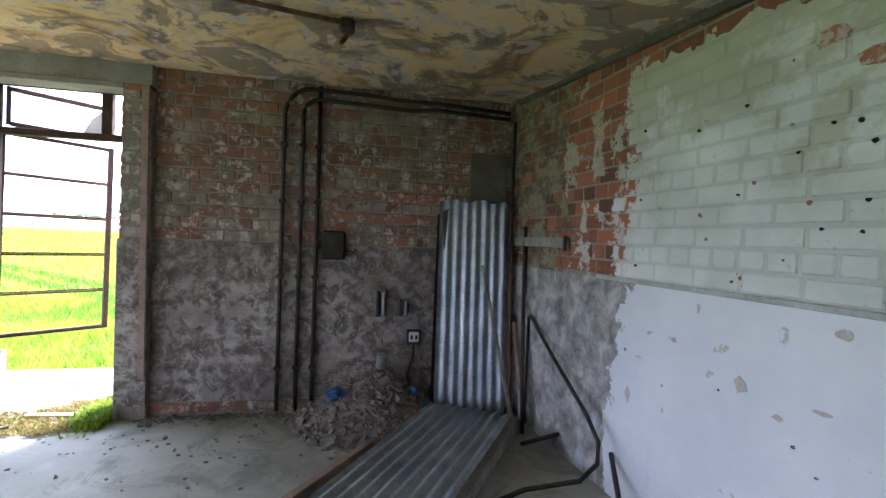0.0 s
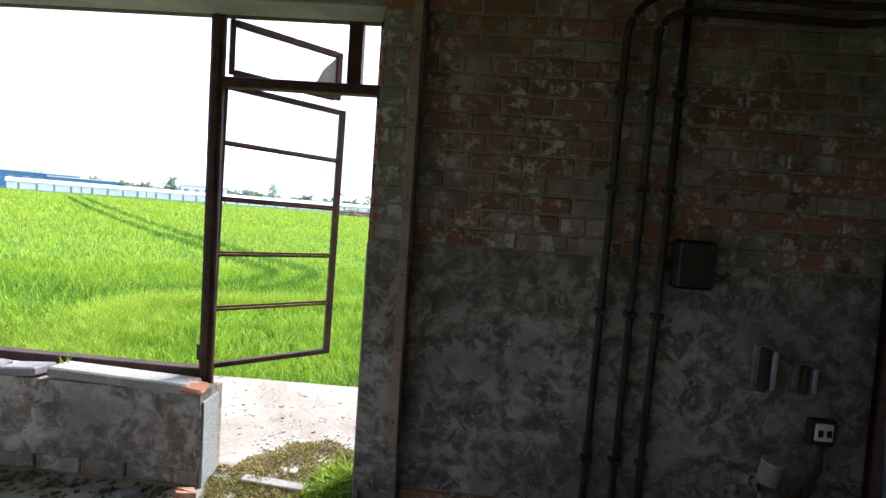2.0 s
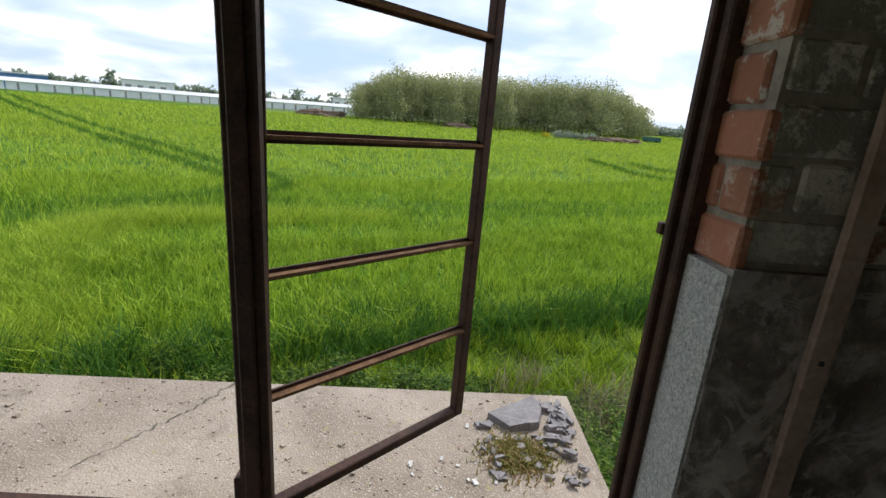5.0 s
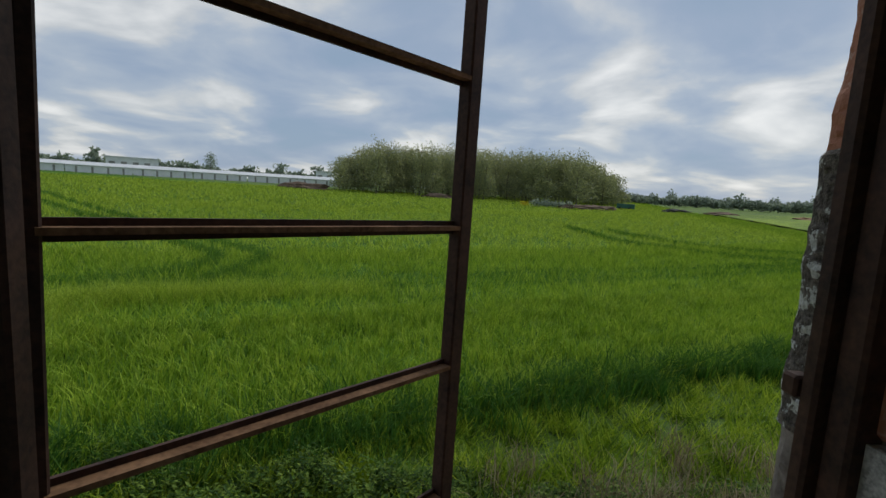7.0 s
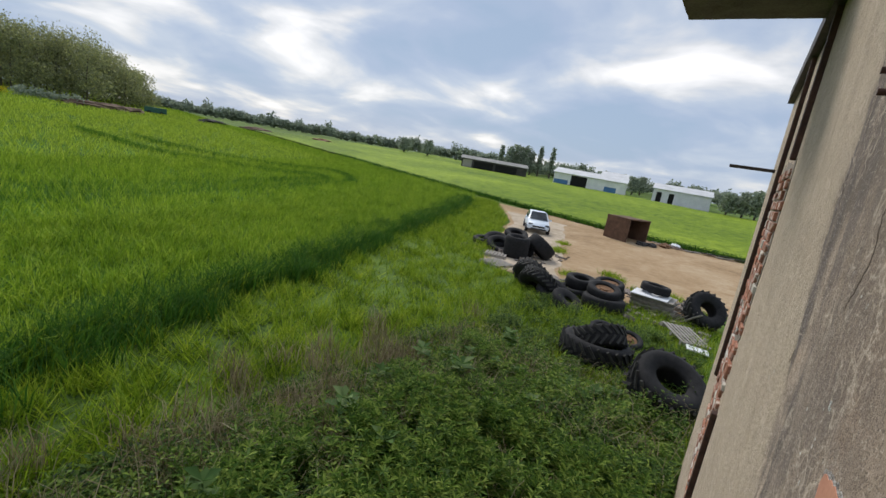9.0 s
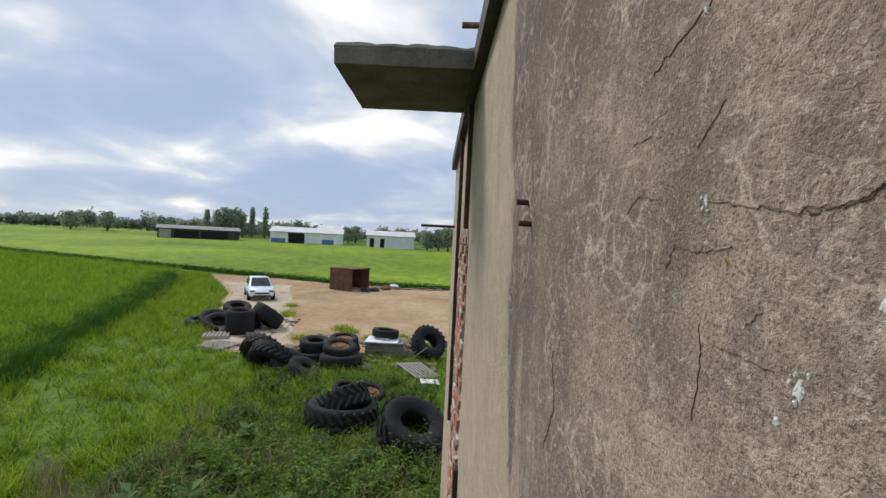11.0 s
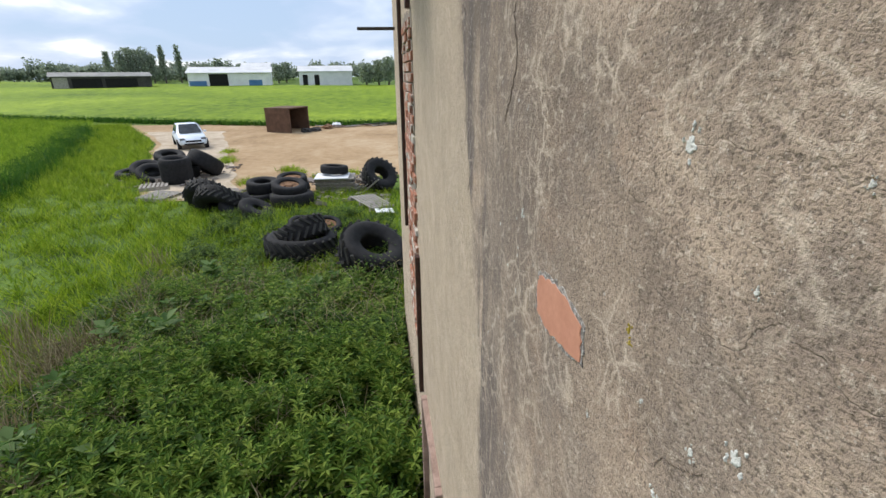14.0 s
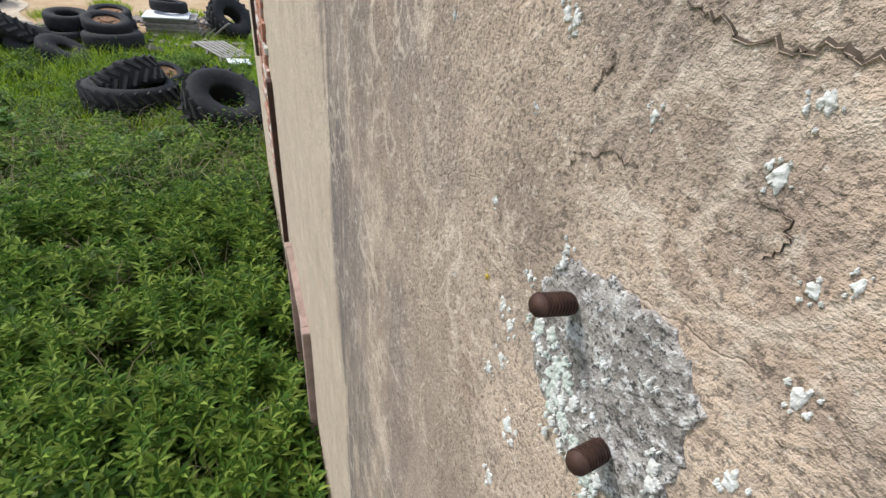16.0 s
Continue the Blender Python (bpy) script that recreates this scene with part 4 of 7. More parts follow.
def set_along(ob, origin, along, normal):
    """Stands a sheet: its y along the given way, its z along the normal."""
    y = Vector(along).normalized()
    z = Vector(normal)
    z = (z - y * z.dot(y)).normalized()
    x = y.cross(z)
    ob.matrix_world = Matrix((x, y, z)).transposed().to_4x4()
    ob.matrix_world.translation = Vector(origin)
    m = Matrix((x, y, z)).transposed().to_4x4()
    m.translation = Vector(origin)
    ob.matrix_world = m
    return ob


sheet_a = tagged(new("corrugated_sheet", mesh_from("corrugated_sheet", corrugated(0.56, 1.7, ragged=0.03), M_ZINC, True)), "grey galvanised corrugated sheet leaning in the corner", "metal sheet", "corrugated sheets")
set_along(sheet_a, (2.40, -0.27, 0.01), (0.035, 0.205, 1.64), (-0.12, -1, 0))
sheet_b = tagged(new("corrugated_sheet", mesh_from("corrugated_sheet", corrugated(0.62, 2.1), M_ZINC, True)), "grey galvanised corrugated sheet lying on timbers on the floor", "metal sheet", "corrugated sheets")
set_along(sheet_b, (2.36, -0.42, 0.13), (-0.66, -1.0, 0.0), (0, 0, 1))
# Added narrow strip: stands in for the leaning sheet's dark left edge.
sheet_c = tagged(new("corrugated_sheet", mesh_from("corrugated_sheet", corrugated(0.1, 1.6, ragged=0.05), M_STEEL, True)), "narrow rusty strip standing in for the leaning sheet's dark left edge", "metal sheet", "corrugated sheets")
set_along(sheet_c, (2.16, -0.15, 0.01), (0.03, 0.11, 1.56), (-0.3, -1, 0))


def timber(name, a, b, w, h, mat, label):
    a, b = Vector(a), Vector(b)
    bm = box(-w / 2, w / 2, 0, (b - a).length, -h / 2, h / 2, 0.004)
    ob = tagged(new(name, mesh_from(name, bm, mat)), label, "timber")
    return set_along(ob, a, b - a, (0, 0, 1) if abs((b - a).normalized().z) < 0.8 else (0, -1, 0))


timber("timber_batten", (2.1, 0.0 - 0.05, 0.03), (0.95, -1.62, 0.03), 0.05, 0.05, M_WOOD, "dark timber batten on the floor beside the rubble")
timber("timber_plank", (2.66, -0.5, 0.055), (1.35, -2.45, 0.055), 0.12, 0.08, M_GREYWOOD, "pale timber under the corrugated sheet")
timber("timber_plank", (2.2, -0.55, 0.055), (0.95, -2.4, 0.055), 0.1, 0.08, M_GREYWOOD, "grey timber under the corrugated sheet")
timber("slat", (2.446, -0.3, 1.19), (2.66, -0.55, 0.02), 0.03, 0.012, M_GREYWOOD, "thin pale slat leaning on the corrugated sheet")


leaf = tagged(new("door_panel", mesh_from("door_panel", box(2.4, 2.71, -0.035, -0.012, 1.5, 2.09, 0.004), M_CONC_DARK)), "dark mouldy board standing behind the corrugated sheet", "board")
bm = slabby(random.Random(8), 0.3, 0.12, 0.09, 0.35, 8)
hang = tagged(new("hanging_plaster", mesh_from("hanging_plaster", bm, M_SCAR)), "loose lump of pale plaster hanging under the ceiling edge", "plaster")
hang.matrix_world = pose(-1.47, -0.12, 2.445, 0, 6, 0)


def rod(pts, r, mat, label, name="steel_rod"):
    return tagged(new(name, mesh_from(name, tube(pts, r, 8), mat, True)), label, "rod", "leaning rods" if name == "steel_rod" else "")


rod([(2.74, -0.12, 2.35), (2.72, -0.16, 1.2), (2.70, -0.35, 0.01)], 0.014, M_DARKPIPE, "dark steel rod leaning in the corner")
rod([(2.76, -0.1, 1.75), (2.72, -0.2, 1.0), (2.66, -0.45, 0.01)], 0.012, M_RUST, "rusty steel rod leaning in the corner")
rod([(2.79, -0.3, 1.5), (2.76, -0.4, 0.8), (2.7, -0.62, 0.01)], 0.016, M_DARKPIPE, "dark steel rod leaning in the corner")
rod([(2.73, -0.3, 0.75), (2.72, -0.5, 0.3), (2.7, -0.6, 0.02)], 0.02, M_WOOD, "short wooden handle leaning in the corner", "wooden_handle")
rod([(2.8, -0.42, 0.01), (2.8, -0.42, 0.4), (2.795, -0.43, 0.82), (2.79, -0.47, 0.83), (2.78, -0.9, 0.63), (2.78, -1.35, 0.42), (2.77, -1.5, 0.33), (2.74, -1.55, 0.24), (2.66, -1.52, 0.14), (2.4, -1.42, 0.06), (2.1, -1.5, 0.02)],
    0.013, M_DARKPIPE, "bent black steel bar resting on the side wall", "bent_bar")
rod([(2.88, -1.45, 0.24), (2.72, -1.85, 0.02)], 0.014, M_DARKPIPE, "short dark pipe leaning on the side wall", "short_pipe")
rod([(2.82, -0.95, 0.14), (2.62, -0.8, 0.02)], 0.014, M_DARKPIPE, "short dark pipe by the side wall", "short_pipe")


def make_rubble():
    """The heap of fallen plaster against the wall: one base and many lumps."""
    rng = random.Random(3)
    bm = bmesh.new()
    n = 26
    g = []
    for j in range(n + 1):
        row = []
        for i in range(n + 1):
            x, y = 0.95 + 1.2 * i / n, -0.01 - 0.85 * j / n
            d = math.hypot((x - 1.68) / 0.62, (y + 0.02) / 0.72)
            z = max(0.0, 0.36 * (1 - d) ** 1.1 if d < 1 else 0.0) + (0.03 * noise.noise((x * 9, y * 9, 2)) if d < 1.0 else -0.01)
            row.append(bm.verts.new((x, y, z)))
        g.append(row)
    for j in range(n):
        for i in range(n):
            bm.faces.new((g[j][i], g[j + 1][i], g[j + 1][i + 1], g[j][i + 1]))
    heap = tagged(new("rubble_heap", mesh_from("rubble_heap", bm, M_RUBBLE)), "heap of fallen plaster and grit against the wall", "rubble", "", "stuff")
    bm = bmesh.new()
    for k in range(900):
        a, d = rng.uniform(math.pi, 2 * math.pi), rng.random() ** 0.6
        x, y = 1.68 + 0.68 * d * math.cos(a), -0.02 + 0.8 * d * math.sin(a)
        z = max(0.0, 0.36 * (1 - math.hypot((x - 1.68) / 0.62, (y + 0.02) / 0.72)) ** 1.1) if math.hypot((x - 1.68) / 0.62, (y + 0.02) / 0.72) < 1 else 0.0
        sz = rng.uniform(0.006, 0.022) * (1.8 if rng.random() < 0.08 else 1)
        vs = add_box(bm, -sz, sz, -sz * 0.8, sz * 0.8, -sz * 0.5, sz * 0.5)
        bmesh.ops.transform(bm, matrix=pose(x, y, z + sz * 0.4, rng.uniform(-40, 40), rng.uniform(-40, 40), rng.uniform(0, 180)), verts=vs)
    tagged(new("rubble_grit", mesh_from("rubble_grit", bm, M_RUBBLE)), "loose plaster crumbs on the heap", "rubble", "", "stuff")
    for k, (x, y, z, w, d, t, rx, ry, rz) in enumerate(((1.72, -0.3, 0.2, 0.13, 0.1, 0.02, 35, 10, 20), (1.62, -0.42, 0.13, 0.12, 0.1, 0.018, 30, -8, 70), (1.84, -0.22, 0.24, 0.12, 0.09, 0.02, 40, 12, 10),
                                                   (1.92, -0.3, 0.16, 0.1, 0.09, 0.018, 25, 5, 40), (1.55, -0.2, 0.24, 0.11, 0.08, 0.02, 40, -12, 0), (1.7, -0.14, 0.31, 0.1, 0.07, 0.018, 70, 0, 15))):
        ob = new("plaster_chunk", mesh_from("plaster_chunk", slabby(rng, w, d, t), M_RUBBLE))
        ob.matrix_world = pose(x, y, z, rx, ry, rz)
        tagged(ob, "flat chunk of fallen grey plaster on the heap", "rubble", "plaster chunks")


make_rubble()
can = thing("tin_can", pose(1.72, -0.1, 0.36, 8, 4, 0), "dented grey tin standing on the rubble", "can")
bm = tube([(0, 0, 0), (0, 0, 0.1)], 0.042, 16)
part("body", bm, M_CONC, can, smooth=False)
part("rim", tube([(0, 0, 0.1), (0, 0, 0.106)], 0.045, 16), M_ZINC, can)
M_BLUE = simple("blue_plastic", (0.02, 0.06, 0.16), (0.06, 0.15, 0.32), 12, 60, 0.4)


def crumple(name, m, sx, sy, sz, mat, label, cat, seed):
    bm = bmesh.new()
    bmesh.ops.create_icosphere(bm, subdivisions=3, radius=1)
    for v in bm.verts:
        d = 1 + 0.5 * noise.noise(v.co * 2.2 + Vector((seed, 0, 0))) + 0.2 * noise.noise(v.co * 6 + Vector((0, seed, 0)))
        v.co = Vector((v.co.x * sx * d, v.co.y * sy * d, v.co.z * sz * d))
    ob = new(name, mesh_from(name, bm, mat))
    ob.matrix_world = m
    return tagged(ob, label, cat)


crumple("plastic_bag", pose(1.38, -0.22, 0.2), 0.07, 0.05, 0.05, M_BLUE, "crumpled dark blue plastic bag on the rubble", "bag", 1)
crumple("plastic_scrap", pose(1.97, -0.2, 0.2), 0.04, 0.03, 0.035, M_BLUE, "crumpled bright blue plastic scrap on the rubble", "plastic", 2)
crumple("plastic_scrap", pose(2.05, -0.27, 0.12), 0.03, 0.025, 0.04, M_BLUE, "crumpled blue plastic scrap beside the sheet", "plastic", 3)

# sill pieces and debris under the window
for x, w, y, z, t, rx, ry, mat, lab in ((-1.36, 0.72, 0.02, 0.486, 0.05, -3, 2, M_CONC, "lichen-spotted concrete sill piece on the low wall"), (-1.86, 0.2, 0.0, 0.492, 0.045, -5, -4, M_SLATE, "loose grey sill tile on the low wall"),
                                (-2.15, 0.26, 0.02, 0.488, 0.04, 0, 3, M_SLATE, "loose grey sill tile on the low wall"), (-2.6, 0.5, 0.02, 0.486, 0.05, 0, 0, M_CONC, "concrete sill piece on the low wall")):
    ob = new("sill_stone", mesh_from("sill_stone", box(-w / 2, w / 2, -0.075, 0.06, 0, t, 0.008), mat))
    ob.matrix_world = pose(x, y, z, rx, ry, 0)
    tagged(ob, lab, "sill", "sill pieces")
sill_brick = tagged(new("broken_brick", mesh_from("broken_brick", box(-0.06, 0.05, -0.06, 0.05, 0, 0.03, 0.012), M_RED_BRICK)), "broken red brick bedded on the end of the low wall", "brick")
sill_brick.matrix_world = pose(-0.985, 0.0, 0.487, 6, 12, 10)
rng = random.Random(11)
for x, y, w, d, t, rx, ry, rz, mat, lab in ((-0.92, -0.16, 0.11, 0.08, 0.07, 4, 8, 15, M_RED_BRICK, "broken red brick on the floor"), (-0.76, -0.15, 0.15, 0.1, 0.04, 10, -14, 30, M_CONC, "broken concrete lump on the floor"),
                                            (-1.9, -0.22, 0.18, 0.14, 0.05, 22, 6, 20, M_CONC, "broken concrete slab leaning on debris"), (-1.2, -0.16, 0.12, 0.08, 0.035, 8, 5, 50, M_SLATE, "broken grey stone on the floor"),
                                            (-1.35, -0.13, 0.1, 0.06, 0.03, 14, 0, 20, M_SLATE, "broken grey stone on the floor"), (-2.15, -0.15, 0.2, 0.1, 0.05, 15, 0, 0, M_CONC, "broken concrete lump on the floor"),
                                            (-0.32, -0.12, 0.06, 0.05, 0.04, 0, 20, 0, M_RED_BRICK, "small red brick piece among the weeds"), (0.12, -0.2, 0.05, 0.04, 0.03, 0, 10, 0, M_SLATE, "small grey stone on the floor")):
    ob = new("rubble_stone", mesh_from("rubble_stone", slabby(rng, w, d, t), mat))
    ob.matrix_world = pose(x, y, 0.006, rx, ry, rz)
    tagged(ob, lab, "rubble", "floor debris")


def grit_patch(name, n, place, mat, lo, hi, label, seed):
    """Loose small stones, too many to count."""
    r = random.Random(seed)
    bm = bmesh.new()
    for _ in range(n):
        x, y, z = place(r)
        sz = r.uniform(lo, hi) * (2.2 if r.random() < 0.05 else 1)
        vs = add_box(bm, -sz, sz, -sz * r.uniform(0.5, 0.9), sz * r.uniform(0.5, 0.9), 0, sz * r.uniform(0.4, 0.8))
        bmesh.ops.transform(bm, matrix=pose(x, y, z, r.uniform(-15, 15), r.uniform(-15, 15), r.uniform(0, 180)), verts=vs)
    return tagged(new(name, mesh_from(name, bm, mat)), label, "debris", "", "stuff")


grit_patch("floor_crumbs", 260, lambda r: (r.uniform(-2.6, -0.95), -0.05 - abs(r.gauss(0, 0.1)), 0.0), M_CONC_DARK, 0.004, 0.014, "dark crumbs of mortar along the low wall", 21)
grit_patch("floor_dust", 700, lambda r: (r.uniform(-2.5, 2.4), r.uniform(-2.6, -0.05), 0.0), M_RUBBLE, 0.003, 0.011, "scattered plaster crumbs on the floor", 22)
grit_patch("wall_foot_crumbs", 300, lambda r: (r.uniform(0.0, 1.2), -0.02 - abs(r.gauss(0, 0.07)), 0.0), M_CONC_DARK, 0.003, 0.012, "dark crumbs along the wall foot", 23)
grit_patch("slab_gravel", 1500, lambda r: (r.uniform(-3.6, 0.2), r.uniform(0.25, 1.65), -0.1), M_SLAB, 0.002, 0.007, "small loose stones on the slab", 24)
M_LICHEN_FLAKE = simple("limewash_flakes", (0.4, 0.39, 0.37), (0.7, 0.69, 0.67), 20, 80, 0.9)
M_PALEBLUE = simple("pale_blue_paint_flakes", (0.42, 0.55, 0.6), (0.6, 0.7, 0.74), 20, 80, 0.7)
grit_patch("slab_flakes", 220, lambda r: (r.uniform(-0.92, -0.15), 0.2 + abs(r.gauss(0, 0.35)), -0.098), M_LICHEN_FLAKE, 0.004, 0.016, "white flakes of limewash and slate on the slab", 27)
grit_patch("paint_flakes", 70, lambda r: (r.uniform(-0.9, -0.3), r.uniform(0.2, 0.75), -0.098), M_PALEBLUE, 0.006, 0.014, "pale blue paint flakes on the slab", 25)

# open crack across the slab, with dirt and moss in it
bm = bmesh.new()
r0 = random.Random(91)
prev = None
for k in range(31):
    f = k / 30
    x, y = -1.74 - 0.42 * f ** 1.3 + r0.gauss(0, 0.008), 1.68 - 0.72 * f + r0.gauss(0, 0.008)
    w = 0.009 * r0.uniform(0.4, 1.4) * (1 - 0.5 * f)
    cur = [bm.verts.new((x - w, y - w * 0.5, -0.0965)), bm.verts.new((x, y, -0.0975)), bm.verts.new((x + w, y + w * 0.5, -0.0965))]
    if prev:
        bm.faces.new((prev[0], prev[1], cur[1], cur[0]))
        bm.faces.new((prev[1], prev[2], cur[2], cur[1]))
    prev = cur
tagged(new("slab_crack", mesh_from("slab_crack", bm, M_CONC_DARK)), "dirt-filled crack across the concrete slab", "crack", "", "structure")

# slate heap on the slab's corner
rng = random.Random(5)
big = tagged(new("slate_slab", mesh_from("slate_slab", slabby(rng, 0.36, 0.34, 0.05, 0.15, 9), M_SLATE)), "large flat grey stone on the slab", "stone")
big.matrix_world = pose(-0.1, 1.52, -0.098, 2, -3, 30)
for k in range(74):
    x, y = rng.uniform(-0.3, 0.2), rng.uniform(1.0, 1.68)
    if y < 1.3 and x < -0.05 and rng.random() < 0.5:
        continue
    if math.hypot(x + 0.1, y - 1.52) < 0.2:
        x = 0.08 + rng.random() * 0.13
    sz = rng.uniform(0.045, 0.115)
    ob = new("slate_piece", mesh_from("slate_piece", slabby(rng, sz, sz * rng.uniform(0.5, 0.8), rng.uniform(0.012, 0.026), 0.35, 6), M_SLATE))
    ob.matrix_world = pose(x, y, -0.1 + rng.choice((0, 0, 0.014)), rng.uniform(-9, 9), rng.uniform(-9, 9), rng.uniform(0, 360))
    tagged(ob, "broken piece of grey slate on the slab", "slate", "broken slates")

# ragged pebbledashed nib of wall outside the steel jamb
def make_nib_mesh():
    """Broken edge: pebbledash over the middle, bare masonry below, bare brick above."""
    bm = bmesh.new()
    prof = [(-0.13, 0.116), (-0.136, 0.13), (-0.14, 0.145), (-0.143, 0.16), (-0.143, 0.172), (-0.141, 0.184), (-0.136, 0.196), (-0.126, 0.204), (-0.112, 0.207), (-0.085, 0.204), (-0.03, 0.19)]
    rows = []
    nz = 420
    for k in range(nz + 1):
        z = -0.1 + 2.9 * k / nz
        dash = 1.24 < z + 0.02 * noise.noise((z * 20, 1, 0)) < 1.57
        edge = 0.008 * noise.noise((0, 0, z * 9)) + 0.005 * noise.noise((0, 3, z * 31)) + (-0.002 if dash else 0.006) + 0.012 * max(0.0, min(1.0, (z - 1.5) * 5))
        row = []
        for n, (x, y) in enumerate(prof):
            w = min(1.0, n / 3) * min(1.0, (10 - n) / 4)
            d = 0.004 * noise.noise((x * 70, y * 70, z * 70)) + 0.003 * noise.noise((x * 170, y * 170, z * 170))
            row.append(bm.verts.new((x + w * (edge + d + 0.008), y + w * d * 0.6, z)))
        row.append(bm.verts.new((0.06, out_y(0.06) + 0.001, z)))
        rows.append((row, 0 if dash else (1 if z < 1.4 else 2)))
    for (p, mi), (q, _) in zip(rows, rows[1:]):
        for i in range(len(p) - 1):
            bm.faces.new((p[i], p[i + 1], q[i + 1], q[i])).material_index = mi
    bmesh.ops.recalc_face_normals(bm, faces=bm.faces)
    return bm


nib = structure("reveal_nib", make_nib_mesh(), M_NIB, "lichen-spotted pebbledash edge of the outer wall", "wall")
nib.data.materials.append(M_RUBBLE)
nib.data.materials.append(M_RED_BRICK)

# ---- outer wall details ----
canopy = thing("concrete_canopy", pose(3.22, out_y(3.7), 2.82), "small mossy concrete canopy slab jutting from the outer wall", "canopy")


def rough_slab(x0, x1, y0, y1, z0, z1, n=10, amp=0.012):
    """A cast slab with chipped, uneven edges."""
    bm = bmesh.new()
    add_box(bm, x0, x1, y0, y1, z0, z1)
    bmesh.ops.subdivide_edges(bm, edges=bm.edges, cuts=n, use_grid_fill=True)
    for v in bm.verts:
        v.co += amp * noise.noise_vector(v.co * 7) * (0.4 + 0.6 * (v.co.z > z1 - 0.02))
    return bm


part("slab", rough_slab(0, 1.08, -0.02, 1.02, 0, 0.13), M_CONC_DARK, canopy)
part("crust", rough_slab(0.01, 1.07, -0.02, 1.01, 0.13, 0.155, 14, 0.022), M_CONC, canopy, "crumbling lichen-grey crust")
fascia = structure("roof_fascia", prism([(1.2, out_y(1.2) - 0.02), (7.55, out_y(7.55) - 0.02), (7.55, out_y(7.55) + 0.07), (1.2, out_y(1.2) + 0.07)], 2.8, 2.97), M_DARKPIPE, "dark felted roof edge over the outer wall", "roof edge")
peg = thing("overflow_pipe", pose(3.0, out_y(3.0), 3.02), "short rusty overflow pipe at the roof edge", "pipe")
part("pipe", tube([(0, -0.02, 0), (0, 0.17, -0.005)], 0.02, 10), M_RUST, peg)
iron = thing("iron_bar", pose(6.9, out_y(6.9), 1.86), "black iron bar standing out from the outer wall", "bar")
part("bar", box(-0.02, 0.02, -0.02, 0.5, -0.02, 0.02, 0.004), M_DARKPIPE, iron)


def wall_poly(name, pts, lift, mat, thick=0.004):
    """A flat, raised patch on the outer wall from (x, z) corners."""
    bm = bmesh.new()
    lo = [bm.verts.new((x, out_y(x) - 0.002, z)) for x, z in pts]
    hi = [bm.verts.new((x, out_y(x) + lift, z)) for x, z in pts]
    bm.faces.new(hi)
    n = len(pts)
    for i in range(n):
        bm.faces.new((lo[i], lo[(i + 1) % n], hi[(i + 1) % n], hi[i]))
    bmesh.ops.recalc_face_normals(bm, faces=bm.faces)
    return new(name, mesh_from(name, bm, mat))


def ragged(cx, cz, rx, rz, n, rng, jag=0.25):
    return [(cx + rx * math.cos(a) * rng.uniform(1 - jag, 1), cz + rz * math.sin(a) * rng.uniform(1 - jag, 1)) for a in [2 * math.pi * k / n for k in range(n)]]


def fray(pts, rng, amp=0.006, n=5):
    """Breaks straight edges up into small steps."""
    out = []
    for (x0, z0), (x1, z1) in zip(pts, pts[1:] + pts[:1]):
        for k in range(n):
            f = k / n
            out.append((x0 + (x1 - x0) * f + rng.uniform(-amp, amp) * (k > 0), z0 + (z1 - z0) * f + rng.uniform(-amp, amp) * (k > 0)))
    return out


rng = random.Random(31)
M_CHIP = simple("clean_terracotta", (0.5, 0.23, 0.15), (0.6, 0.3, 0.2), 9, 70, 0.85)
CHIP = [(0.79, 0.905), (0.795, 0.87), (0.79, 0.835), (0.735, 0.822), (0.68, 0.828), (0.59, 0.846), (0.597, 0.905), (0.67, 0.922), (0.74, 0.92)]
# old fixing patch with two studs


def make_patch():
    """Coarse grey mortar, peppered with pale and dark grit."""
    m = Mat("grey_mortar_patch", 0.95)
    g1, g2, g3 = m.noise(160, 3, 0.7), m.noise(260, 3, 0.7), m.noise(40, 5, 0.7)
    c = m.ramp(g3, [(0.38, (0.2, 0.18, 0.16)), (0.5, (0.33, 0.3, 0.27)), (0.62, (0.46, 0.43, 0.39))])
    c = m.mix(m.ramp(g1, [(0.55, 0.0), (0.6, 0.85)]), c, (0.58, 0.57, 0.55))
    c = m.mix(m.ramp(g2, [(0.38, 0.9), (0.46, 0.0)]), c, (0.05, 0.048, 0.045))
    m.color(c).bump(m.math("ADD", g1, m.math("MULTIPLY", g3, 1.2)), 0.6, 0.005)
    return m.m


M_PATCH = make_patch()
rim = tagged(wall_poly("render_chip_rim", fray([(0.69 + (x - 0.69) * 1.1, 0.87 + (z - 0.87) * 1.16) for x, z in CHIP], rng), 0.0015, M_PATCH), "broken grey rim of a chip in the render", "render chip")
tagged(wall_poly("brick_chip", fray(CHIP, rng, 0.004), 0.003, M_CHIP), "bare orange brick showing where render has fallen", "brick")
M_LICHEN = simple("white_lichen", (0.52, 0.52, 0.47), (0.76, 0.76, 0.72), 90, 250, 0.95, bump=1.0, dist=0.004)
M_PALE_LICHEN = simple("pale_green_lichen", (0.4, 0.44, 0.38), (0.62, 0.66, 0.6), 90, 250, 0.95, bump=1.0, dist=0.004)
PATCH = [(0.32, 0.672), (0.27, 0.69), (0.225, 0.69), (0.2, 0.67), (0.19, 0.63), (0.19, 0.585), (0.21, 0.55), (0.26, 0.535), (0.315, 0.565), (0.33, 0.61), (0.332, 0.645)]


